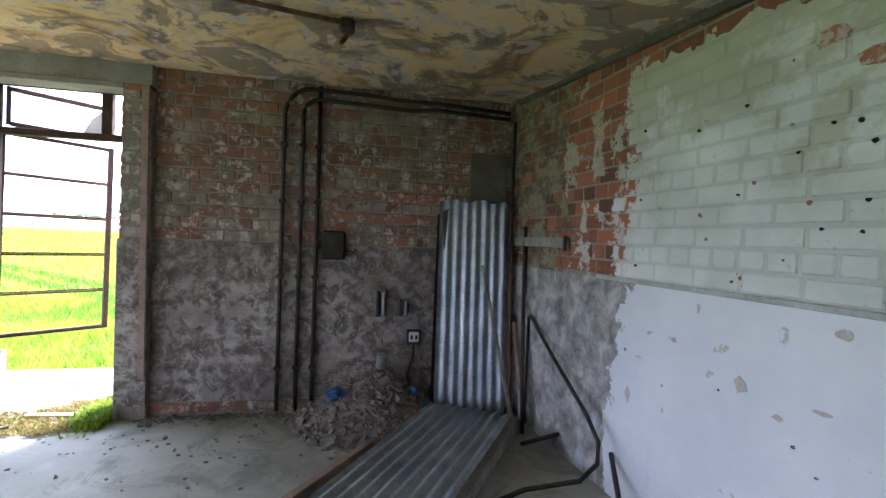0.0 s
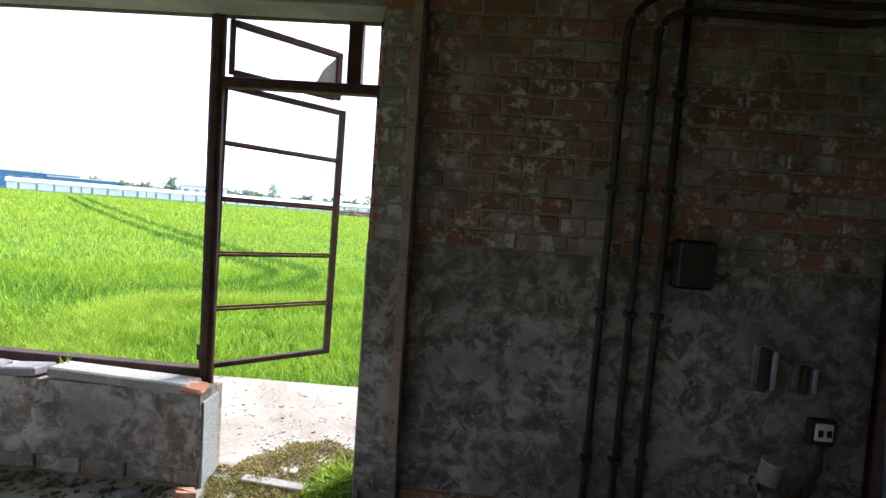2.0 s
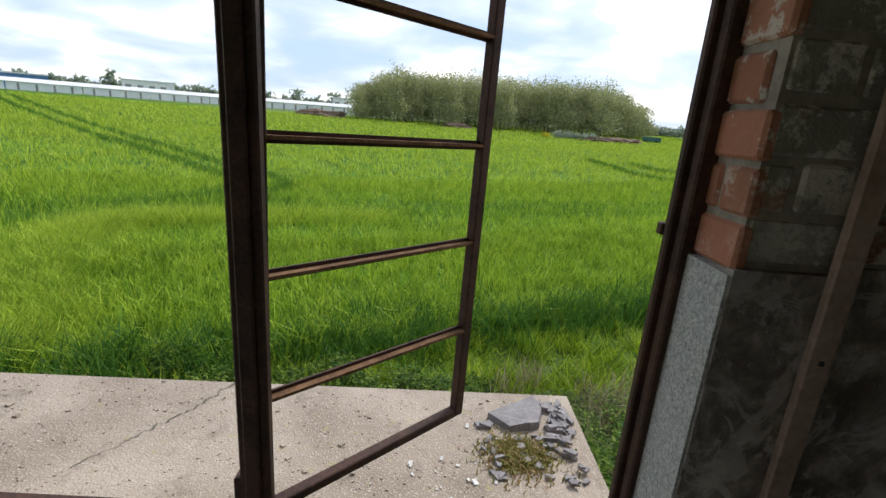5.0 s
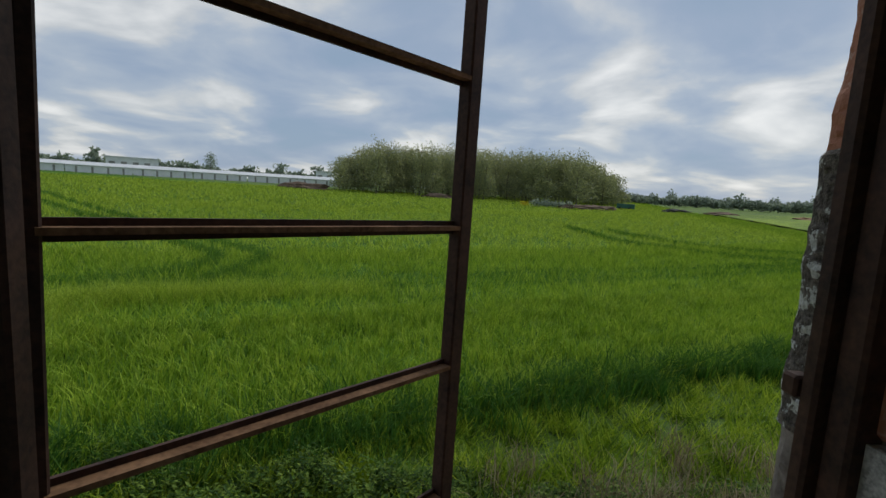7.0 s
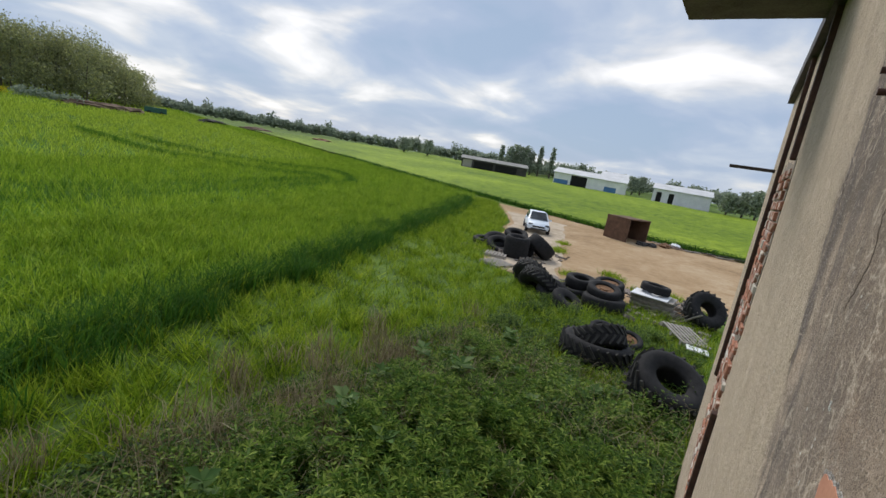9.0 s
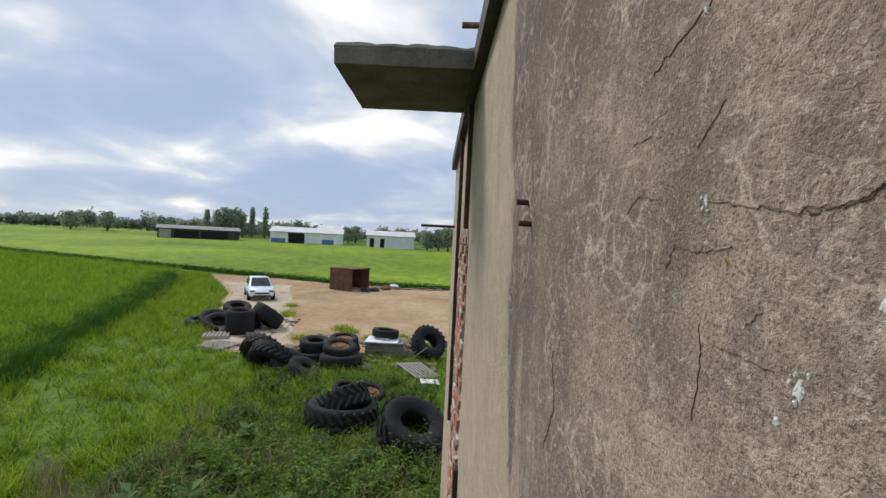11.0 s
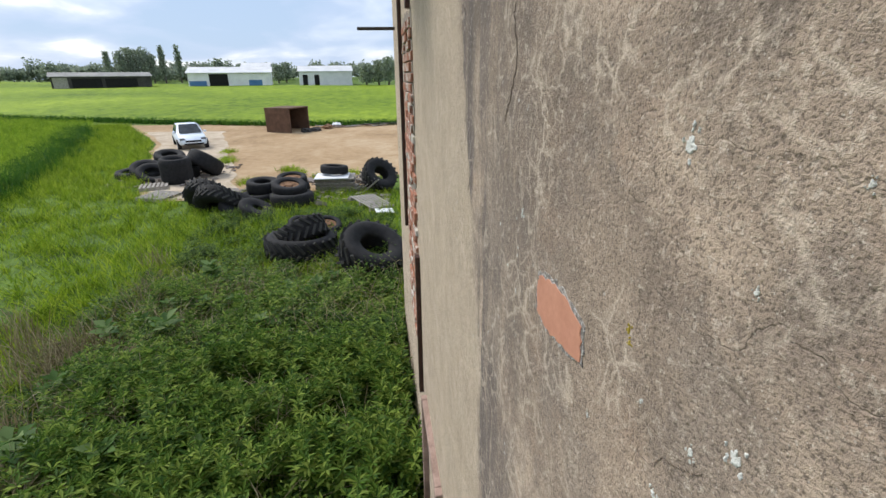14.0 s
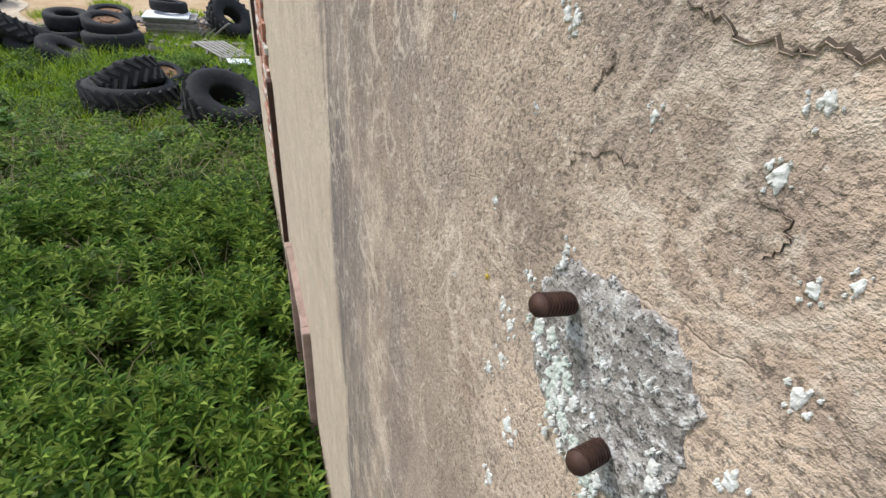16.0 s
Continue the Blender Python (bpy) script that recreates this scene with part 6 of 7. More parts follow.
def near_ridge(x, y):
    """How close to the pale ridge of taller barley, from 0 to 1."""
    best = np.full(len(x), 9.0)
    for px, py in RIDGE:
        best = np.minimum(best, np.hypot(x - px, y - py))
    return np.clip(1.25 - best / 1.3, 0, 1)


def field_blades(name, n, d0, d1, h, w, mat, label, x0=-45.0, x1=75.0, folds=2, tuft=0.0):
    """Barley between two distances from the field's near edge, in tufts where it is seen from near."""
    x = NR.uniform(x0, x1, n * 3)
    d = d0 + (d1 - d0) * NR.random_sample(n * 3)
    if tuft:
        pick = NR.randint(0, n * 3 // 9, n * 3)
        x, d = x[pick] + NR.normal(0, tuft, n * 3), np.maximum(d[pick] + NR.normal(0, tuft, n * 3), d0)
        tall = NR.uniform(0.72, 1.22, n * 3)[pick]
    y = crop_low_np(x) + d
    keep = (np.abs(np.arctan2(x, y)) < 1.3) & (np.hypot(x, y) < 190)
    rut = RUT_GRID[np.clip(((x + 160) / 0.2).astype(int), 0, 1399), np.clip((y / 0.2).astype(int), 0, 999)]
    keep &= ~rut
    x, y, d = x[keep][:n], y[keep][:n], d[keep][:n]
    tall = tall[keep][:n] if tuft else 1.0
    patch = 0.82 + 0.1 * waves(x, y, 9, 1) + 0.13 * waves(x, y, 2.4, 2) + 0.12 * waves(x, y, 0.8, 3) + 0.1 * np.sin(d * 3.6 + 0.9 * waves(x, y, 5, 4)) + NR.uniform(-0.16, 0.16, len(x))
    if d0 < 20:
        patch = patch + 0.22 * near_ridge(x, y)
    patch = np.clip(patch * tall, 0.3, 1.4)
    return blades(name, x, y, np_ground(x, y) + 0.04, h * patch, w * NR.uniform(0.7, 1.3, len(x)), NR.uniform(0.2, 0.9, len(x)), mat, label, "crop", folds)


field_blades("barley_near", 100000, -0.1, 8, 0.66, 0.026, M_BLADE, "young green barley blades near the verge", -28.0, 60.0, 2, 0.07)
field_blades("barley_middle", 110000, 6, 24, 0.64, 0.045, M_BLADE, "young green barley blades in the field", -45.0, 75.0, 1, 0.13)
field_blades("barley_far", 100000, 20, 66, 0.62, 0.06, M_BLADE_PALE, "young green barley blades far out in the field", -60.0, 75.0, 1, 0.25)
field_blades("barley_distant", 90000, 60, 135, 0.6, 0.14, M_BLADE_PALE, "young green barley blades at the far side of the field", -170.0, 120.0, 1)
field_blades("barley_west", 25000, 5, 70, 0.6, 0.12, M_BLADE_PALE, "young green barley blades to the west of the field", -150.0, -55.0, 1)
n = 16000
pick = NR.randint(0, len(RIDGE), n)
x, y = RIDGE[pick, 0] + NR.normal(-0.3, 0.55, n), RIDGE[pick, 1] + NR.normal(0, 0.45, n)
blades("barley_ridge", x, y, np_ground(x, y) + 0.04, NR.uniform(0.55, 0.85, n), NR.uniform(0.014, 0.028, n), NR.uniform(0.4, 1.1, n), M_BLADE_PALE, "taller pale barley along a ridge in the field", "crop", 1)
M_TRAM = make_leaf("rut_shade_barley_blades", [(0.2, (0.04, 0.115, 0.012)), (0.5, (0.09, 0.2, 0.02)), (0.8, (0.17, 0.3, 0.03))])
for q in RUTS:   # short crop along the wheel tracks, with rut shade put into its dark green
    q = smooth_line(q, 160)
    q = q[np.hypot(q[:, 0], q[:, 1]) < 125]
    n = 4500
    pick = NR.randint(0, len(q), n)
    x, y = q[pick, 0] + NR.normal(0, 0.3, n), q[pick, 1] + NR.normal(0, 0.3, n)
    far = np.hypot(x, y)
    blades("tramline_barley", x, y, np_ground(x, y) + 0.04, NR.uniform(0.4, 0.66, n), 0.012 + far * 0.0012, NR.uniform(0.2, 0.9, n), M_TRAM, "short barley along a wheel track, rut shade in its dark green", "crop", 1)
n = 36000
pick = NR.randint(0, 1100, n)
x = NR.uniform(-22, 40, 1100)[pick]
y = crop_low_np(x) + (NR.normal(0.1, 0.5, 1100))[pick] + NR.normal(0, 0.16, n)
x = x + NR.normal(0, 0.2, n)
blades("rank_grass", x, y, np_ground(x, y), NR.uniform(0.3, 0.95, 1100)[pick] * NR.uniform(0.7, 1.1, n), NR.uniform(0.014, 0.03, n), NR.uniform(0.2, 0.9, n), M_BLADE_DARK, "tall dark rank grass along the field edge", "grass")
# verge grass between the weeds and the barley
n = 80000
x = NR.uniform(-16, 44, n)
lo = np.where(x < 10, 3.8 + 0.18 * x, np.where(x < 18, 1.0 + 0.45 * (x - 10), 4.6 + 0.62 * (x - 18)))
lo = np.where(x > 18.0, np.maximum(9.9 + 0.42 * (x - 18.0), 7.6 + 0.64 * (x - 20.0)), lo)
hi = crop_low_np(x)
y = lo + (hi - lo) * NR.random_sample(n)
kc = 3200
pick = NR.randint(0, kc, n)
x, y = x[pick] + NR.normal(0, 0.16, n), y[pick] + NR.normal(0, 0.16, n)
hgt = NR.uniform(0.1, 0.55, kc)[pick] * NR.uniform(0.6, 1.2, n)
blades("verge_grass", x, y, np_ground(x, y), np.clip(hgt, 0.08, 0.65), NR.uniform(0.016, 0.04, n), NR.uniform(0.3, 1.1, n), M_GRASS, "bright rough grass on the verge", "grass", 1)
n = 11000
x, y = NR.uniform(8, 18.2, n), NR.uniform(0.2, 7.5, n)
blades("tyre_side_grass", x, y, np_ground(x, y), NR.uniform(0.12, 0.4, n), NR.uniform(0.01, 0.025, n), NR.uniform(0.3, 1.0, n), M_GRASS, "rough grass round the tyres", "grass")
n = 2600
pick = NR.randint(0, 9, n)
x = np.array([26.6, 25.8, 22.2, 21.6, 20.4, 19.9, 23.0, 20.9, 29.5])[pick] + NR.normal(0, 0.3, n)
y = np.array([9.4, 9.1, 4.9, 2.3, 6.6, 1.2, 5.4, 3.6, 10.2])[pick] + NR.normal(0, 0.22, n)
blades("yard_grass", x, y, np_ground(x, y), NR.uniform(0.1, 0.38, n), NR.uniform(0.02, 0.04, n), NR.uniform(0.3, 1.0, n), M_GRASS, "tufts of grass along the yard's track", "grass", 1)
n = 12000
y = NR.uniform(-30, 60, n)
x = np.maximum(43.3, 41.0 + 0.25 * y) - NR.uniform(-0.8, 0.9, n)
blades("track_side_grass", x, y, np_ground(x, y), NR.uniform(0.2, 0.6, n), NR.uniform(0.05, 0.1, n), NR.uniform(0.3, 0.9, n), M_BLADE_DARK, "dark grass bank beside the track", "grass")


def weeds(name, n, x0, x1, y0, y1, leaves, size, mat, label, top=0.55):
    """Leafy stems: whorls of folded leaves up each stem."""
    k = max(1, n // 26)
    cx, cy, ch = NR.uniform(x0, x1, k), NR.uniform(y0, y1, k), NR.uniform(0.55, 1.25, k)
    pick = NR.randint(0, k, n)
    px, py = np.clip(cx[pick] + NR.normal(0, 0.16, n), x0, x1), np.clip(cy[pick] + NR.normal(0, 0.16, n), y0, y1)
    ok = py > 0.25 + 0.022 * px
    px, py, pick = px[ok], py[ok], pick[ok]
    n = len(px)
    hh = top * (0.45 + 0.55 * (0.5 + 0.5 * np.sin(px * 1.7 + 0.6) * np.sin(py * 1.9 + px * 0.4))) * NR.uniform(0.75, 1.15, n) * ch[pick]
    f = (np.arange(leaves)[None, :] + NR.uniform(0, 1, (n, leaves))) / leaves
    zz = GZ + hh[:, None] * (0.15 + 0.85 * f)
    ang = NR.uniform(0, 2 * np.pi, (n, leaves))
    ln = size * NR.uniform(0.6, 1.3, (n, leaves)) * (1.15 - 0.5 * f)
    wd = ln * NR.uniform(0.15, 0.27, (n, leaves))
    droop = NR.uniform(-0.6, 0.9, (n, leaves))
    ca, sa = np.cos(ang), np.sin(ang)
    bx, by = px[:, None] + 0.01 * ca, py[:, None] + 0.01 * sa
    v = np.zeros((n, leaves, 4, 3))
    v[..., 0, 0], v[..., 0, 1], v[..., 0, 2] = bx, by, zz
    v[..., 1, 0], v[..., 1, 1], v[..., 1, 2] = bx + ca * ln * 0.45 - sa * wd, by + sa * ln * 0.45 + ca * wd, zz + droop * ln * 0.5 + 0.25 * wd
    v[..., 2, 0], v[..., 2, 1], v[..., 2, 2] = bx + ca * ln, by + sa * ln, zz + droop * ln * 0.8
    v[..., 3, 0], v[..., 3, 1], v[..., 3, 2] = bx + ca * ln * 0.45 + sa * wd, by + sa * ln * 0.45 - ca * wd, zz + droop * ln * 0.5 + 0.25 * wd
    i = np.arange(n * leaves)[:, None] * 4
    fc = np.concatenate([i + np.array([[0, 1, 2]]), i + np.array([[0, 2, 3]])])
    return np_mesh(name, v.reshape(-1, 3), fc, mat, label, "weeds")


M_WEED2 = make_leaf("bright_weed_leaves", [(0.25, (0.032, 0.085, 0.01)), (0.5, (0.1, 0.19, 0.022)), (0.78, (0.29, 0.38, 0.07))], 0.6, 2.0, 0.5)
M_DOCK = make_leaf("broad_grey_green_leaves", [(0.2, (0.045, 0.105, 0.022)), (0.5, (0.1, 0.185, 0.045)), (0.8, (0.2, 0.28, 0.11))])
weeds("nettles", 11000, 0.3, 7.5, 0.2, 4.6, 13, 0.115, M_WEED, "dense dark green nettles below the wall")
weeds("goosegrass", 4500, 0.3, 8.0, 0.2, 5.0, 11, 0.075, M_WEED2, "paler green small-leaved weeds among the nettles", 0.6)
weeds("nettles_bank", 6000, -1.0, 6.8, 3.6, 6.0, 10, 0.1, M_WEED, "dark green nettles along the top of the bank", 0.42)
weeds("nettles_left", 5000, -9.0, 0.6, 1.9, 6.5, 11, 0.1, M_WEED, "dense dark green nettles beyond the slab")
weeds("weeds_far", 5000, 6.5, 15.0, 0.3, 6.0, 9, 0.1, M_WEED, "dense green weeds round the tyres", 0.5)
weeds("weeds_by_tyres", 1500, 7.8, 10.4, 0.3, 4.6, 9, 0.11, M_WEED2, "tall bright weeds in front of the tyres", 0.62)


def whorls(name, n, x0, x1, y0, y1, tiers, leaves, size, slim, mat, label, lo, hi):
    """Upright weeds with star-like whorls of slim leaves up the stem."""
    px, py = NR.uniform(x0, x1, n), NR.uniform(y0, y1, n)
    ok = (py > 0.28 + 0.022 * px) & (waves(px, py, 1.3, 8) + NR.uniform(-0.5, 0.5, n) > -0.15)
    px, py = px[ok], py[ok]
    n = len(px)
    hh = NR.uniform(lo, hi, n)
    k = tiers * leaves
    tier = np.repeat(np.arange(tiers), leaves)[None, :]
    turn = np.tile(np.arange(leaves) * 2 * np.pi / leaves, tiers)[None, :]
    ang = turn + tier * 0.6 + NR.uniform(0, 6.28, (n, 1)) + NR.uniform(-0.25, 0.25, (n, k))
    f = 1 - 0.16 * tier + NR.uniform(-0.02, 0.02, (n, k))
    zz = GZ + hh[:, None] * f
    ln = size * NR.uniform(0.7, 1.2, (n, k)) * (0.75 + 0.2 * tier)
    wd = ln * slim
    rise = 0.75 - 0.4 * tier + NR.uniform(-0.2, 0.2, (n, k))
    lean = NR.normal(0, 0.06, (n, 2))
    ca, sa = np.cos(ang), np.sin(ang)
    bx, by = (px + 0 * lean[:, 0])[:, None] + lean[:, :1] * f, py[:, None] + lean[:, 1:] * f
    v = np.zeros((n, k, 4, 3))
    for i, (fl, fw, fz) in enumerate(((0.0, 0.0, 0.0), (0.45, -1.0, 0.55), (1.0, 0.0, 0.75), (0.45, 1.0, 0.55))):
        v[..., i, 0], v[..., i, 1], v[..., i, 2] = bx + ca * ln * fl + sa * wd * fw, by + sa * ln * fl - ca * wd * fw, zz + rise * ln * fz + (0.2 * wd if fw else 0)
    i = np.arange(n * k)[:, None] * 4
    return np_mesh(name, v.reshape(-1, 3), np.concatenate([i + np.array([[0, 1, 2]]), i + np.array([[0, 2, 3]])]), mat, label, "weeds")


whorls("willowherb", 3600, 0.3, 6.5, 0.3, 4.4, 3, 7, 0.13, 0.13, M_WEED2, "bright green willowherb shoots below the wall", 0.45, 0.78)
whorls("willowherb_bank", 1400, 2.0, 9.0, 2.5, 5.2, 3, 6, 0.12, 0.14, M_WEED2, "bright green willowherb shoots on the bank", 0.35, 0.6)
whorls("dock", 60, 0.6, 9.5, 1.4, 5.0, 2, 6, 0.2, 0.3, M_DOCK, "broad pale dock leaves among the weeds", 0.3, 0.55)
whorls("hogweed", 14, 1.5, 9.5, 3.4, 5.2, 2, 5, 0.26, 0.36, M_DOCK, "broad grey-green hogweed among the stalks", 0.45, 0.7)
n = 1500
x, y = NR.uniform(0.4, 10.0, n), NR.uniform(0.3, 5.8, n)
blades("dead_stalks", x, y, np_ground(x, y) + 0.2, NR.uniform(0.3, 0.65, n), NR.uniform(0.007, 0.015, n), NR.uniform(0.4, 2.2, n), M_STRAW, "dry pale dead stalks among the weeds", "stalks")
n = 4500
pick = NR.randint(0, 90, n)
x, y = NR.normal(5.2, 2.0, 90)[pick] + NR.normal(0, 0.14, n), NR.normal(4.9, 0.9, 90)[pick] + NR.normal(0, 0.14, n)
blades("dead_grass_patch", x, y, np_ground(x, y), NR.uniform(0.35, 0.8, n), NR.uniform(0.01, 0.02, n), NR.uniform(0.1, 0.7, n), M_STRAW, "patch of dry brown stalks behind the weeds", "stalks")

# stonecrop and weeds at the threshold
n = 15000
a, d = NR.uniform(0, 2 * np.pi, n), np.sqrt(NR.random_sample(n))
x, y = -0.54 + 0.4 * d * np.cos(a), 0.2 + 0.5 * d * np.sin(a)
keep = (x > -0.93) & (x < -0.18) & (np.sin(x * 23) * np.sin(y * 19) + 1.6 * NR.random_sample(n) > 0.1)
x, y = x[keep], y[keep]
z = np.where(y > 0.16, -0.1, 0.0) + 0.012 + 0.02 * np.sin(x * 17) * np.sin(y * 15) * (y > 0)
blades("stonecrop", x, y, z, NR.uniform(0.008, 0.028, len(x)), NR.uniform(0.006, 0.013, len(x)), NR.uniform(0.3, 1.4, len(x)), M_MOSS, "mat of yellow and reddish stonecrop on the threshold", "moss")
n = 1500
x, y = NR.normal(-0.24, 0.06, n), NR.normal(0.0, 0.1, n)
keep = x < -0.165
x, y = x[keep], y[keep]
blades("threshold_weeds", x, y, 0.0 * x, NR.uniform(0.03, 0.12, len(x)), NR.uniform(0.008, 0.018, len(x)), NR.uniform(0.3, 1.2, len(x)), M_GRASS, "small green weeds at the foot of the pier", "weeds")
n = 1800
x, y = NR.normal(-0.12, 0.09, n), NR.normal(1.18, 0.07, n)
blades("slab_moss", x, y, 0.0 * x - 0.1, NR.uniform(0.01, 0.04, n), NR.uniform(0.006, 0.012, n), NR.uniform(0.4, 1.4, n), M_MOSS, "yellow moss among the broken slates", "moss")
n = 14
blades("sill_grass", NR.normal(-1.7, 0.012, n), NR.normal(0.03, 0.012, n), np.full(n, 0.5), NR.uniform(0.05, 0.12, n), NR.uniform(0.004, 0.007, n), NR.uniform(0.1, 0.5, n), M_GRASS, "small grass tuft growing on the sill", "grass")
thresh = tagged(new("threshold_board", mesh_from("threshold_board", box(-0.2, 0.2, -0.03, 0.03, 0, 0.025, 0.005), M_GREYWOOD)), "short grey board lying in the weeds of the threshold", "board")
thresh.matrix_world = pose(-0.55, 0.03, 0.01, 0, 0, -6)

# ---- tyres, car and scrap in the yard ----


def make_tyre(dia, width, hole, lugs=0):
    """Rounded tyre round its own z axis, lying flat, with optional tractor lugs as parts."""
    bm = bmesh.new()
    R, r = dia / 2, dia * hole / 2
    prof = [(r, width * 0.3), (r + 0.02, width * 0.42), (R * 0.8, width * 0.5), (R * 0.94, width * 0.46), (R, width * 0.3), (R, 0), (R, -width * 0.3), (R * 0.94, -width * 0.46), (R * 0.8, -width * 0.5), (r + 0.02, -width * 0.42), (r, -width * 0.3),
            (r + 0.06, -width * 0.1), (r + 0.06, width * 0.1)]
    seg = 40
    rings = [[bm.verts.new((p * math.cos(2 * math.pi * k / seg), p * math.sin(2 * math.pi * k / seg), z)) for p, z in prof] for k in range(seg)]
    m = len(prof)
    for k in range(seg):
        a, b = rings[k], rings[(k + 1) % seg]
        for i in range(m):
            bm.faces.new((a[i], b[i], b[(i + 1) % m], a[(i + 1) % m]))
    bmesh.ops.recalc_face_normals(bm, faces=bm.faces)
    tread = None
    if lugs:
        tread = bmesh.new()
        for k in range(lugs):
            for sgn in (1, -1):
                a0 = 2 * math.pi * (k + (0.5 if sgn > 0 else 0)) / lugs
                vs = add_box(tread, -0.03, 0.03, -width * 0.27, width * 0.27, -0.02, 0.035)
                mt = Matrix.Rotation(a0, 4, "Z") @ Matrix.Translation((R, 0, sgn * width * 0.24)) @ Matrix.Rotation(radians(90), 4, "Y") @ Matrix.Rotation(radians(90 + sgn * 42), 4, "Z")
                bmesh.ops.transform(tread, matrix=mt, verts=vs)
    return bm, tread


def tyre(x, y, z, dia, width, hole, lugs, rx, ry, rz, label, rim=False):
    e = thing("tyre", pose(x, y, z, rx, ry, rz), label, "tyre", "dumped tyres")
    bm, tread = make_tyre(dia, width, hole, lugs)
    part("casing", bm, M_RUBBER, e, smooth=True)
    if tread:
        part("tread", tread, M_TREAD, e)
    if rim:
        w = part("rim", tube([(0, 0, -width * 0.2), (0, 0, width * 0.22)], dia * hole / 2 + 0.01, 24), M_RUST, e, "rusty steel wheel")
        part("hub", tube([(0, 0, width * 0.22), (0, 0, width * 0.32)], dia * 0.12, 16), M_RUST, w)
        for k in range(5):
            a = k * 2 * math.pi / 5
            part("nut", tube([(math.cos(a) * dia * 0.17, math.sin(a) * dia * 0.17, width * 0.2), (math.cos(a) * dia * 0.17, math.sin(a) * dia * 0.17, width * 0.27)], 0.025, 6), M_STEEL, w)
    return e


G0 = GZ
tyre(10.1, 1.0, G0 + 0.48, 1.5, 0.68, 0.44, 20, 14, -26, 12, "large black tractor tyre lying tilted in the weeds")
tyre(11.3, 2.8, G0 + 0.3, 1.7, 0.6, 0.7, 24, 2, 3, 0, "large black tractor tyre lying flat in the weeds")
tyre(11.45, 2.8, G0 + 0.55, 1.25, 0.55, 0.34, 20, -4, 34, 40, "black tractor tyre lying inside a larger tyre")
tyre(12.9, 2.35, G0 + 0.3, 0.8, 0.22, 0.6, 0, 8, -16, 0, "car tyre on a rusty steel wheel", True)
tyre(13.1, 3.05, G0 + 0.3, 0.85, 0.2, 0.62, 0, 10, -10, 0, "worn brown tyre lying behind the stack")
tyre(18.2, 0.95, G0 + 0.6, 1.35, 0.6, 0.42, 20, 14, -48, 18, "large black tyre standing upright by the boards")
tyre(19.0, 2.75, G0 + 0.78, 1.1, 0.32, 0.55, 0, 4, 3, 0, "black tyre lying on stacked boards")
tyre(17.3, 5.15, G0 + 0.56, 1.15, 0.42, 0.5, 0, 3, -5, 0, "black tyre lying on another tyre")
tyre(17.0, 5.25, G0 + 0.2, 1.3, 0.36, 0.5, 0, 0, 0, 0, "black tyre lying flat on the ground")
tyre(16.5, 4.0, G0 + 0.24, 1.5, 0.46, 0.5, 0, 0, 2, 0, "large black tyre lying flat on the ground")
tyre(16.7, 4.1, G0 + 0.62, 1.2, 0.32, 0.55, 0, 6, -10, 0, "black tyre on a rusty wheel stacked on another", True)
tyre(17.8, 4.2, G0 + 0.66, 1.1, 0.3, 0.6, 0, 2, -8, 0, "brown tyre on a rusty wheel behind the stack", True)
tyre(17.9, 4.2, G0 + 0.26, 1.2, 0.5, 0.5, 0, 0, 0, 0, "black tyre lying flat under a wheel")
tyre(16.3, 6.75, G0 + 0.44, 1.45, 0.5, 0.36, 22, 20, 52, 12, "large black tractor tyre leaning in the grass")
tyre(15.8, 6.25, G0 + 0.38, 1.45, 0.5, 0.36, 22, 14, 46, 8, "large black tractor tyre leaning on another")
tyre(15.7, 5.6, G0 + 0.22, 1.25, 0.34, 0.28, 0, 26, -22, 0, "black tyre leaning in the grass")
tyre(15.4, 4.95, G0 + 0.14, 1.2, 0.34, 0.28, 0, 22, -16, 20, "black tyre half sunk in the grass")
tyre(21.0, 9.65, G0 + 0.58, 1.25, 1.1, 0.56, 0, 0, -4, 30, "wide black tyre standing on its side in the pile")
tyre(22.4, 8.95, G0 + 0.62, 1.55, 0.7, 0.35, 0, 30, 24, 10, "large black tyre leaning in the far pile")
tyre(22.2, 9.9, G0 + 0.3, 1.4, 0.5, 0.45, 0, 4, 4, 0, "black tyre lying flat in the far pile")
tyre(22.4, 12.2, G0 + 0.2, 1.35, 0.34, 0.5, 0, 0, -6, 0, "black tyre lying flat in the far pile")
tyre(22.2, 11.4, G0 + 0.4, 1.4, 0.36, 0.5, 0, 12, -20, 0, "black tyre lying in the far pile")
tyre(21.6, 10.9, G0 + 0.3, 1.35, 0.36, 0.5, 0, 18, -24, 0, "black tyre slumped in the far pile")
tyre(23.7, 11.0, G0 + 0.7, 1.35, 0.45, 0.5, 0, 8, -12, 0, "black tyre lying on the far pile")
tyre(23.6, 11.1, G0 + 0.24, 1.4, 0.46, 0.5, 0, 0, 4, 0, "black tyre lying flat in the far pile")



grit_patch("yard_rubble", 320, lambda r: (r.uniform(16.2, 21.5), r.uniform(0.6, 6.6), G0 + 0.03), M_RUBBLE, 0.03, 0.13, "broken bricks and rubble among the tyres", 61)
grit_patch("far_pile_rubble", 160, lambda r: (r.uniform(20.2, 25.0), r.uniform(8.0, 12.6), G0 + 0.03), M_RUBBLE, 0.03, 0.12, "broken boards and rubble under the far tyres", 62)


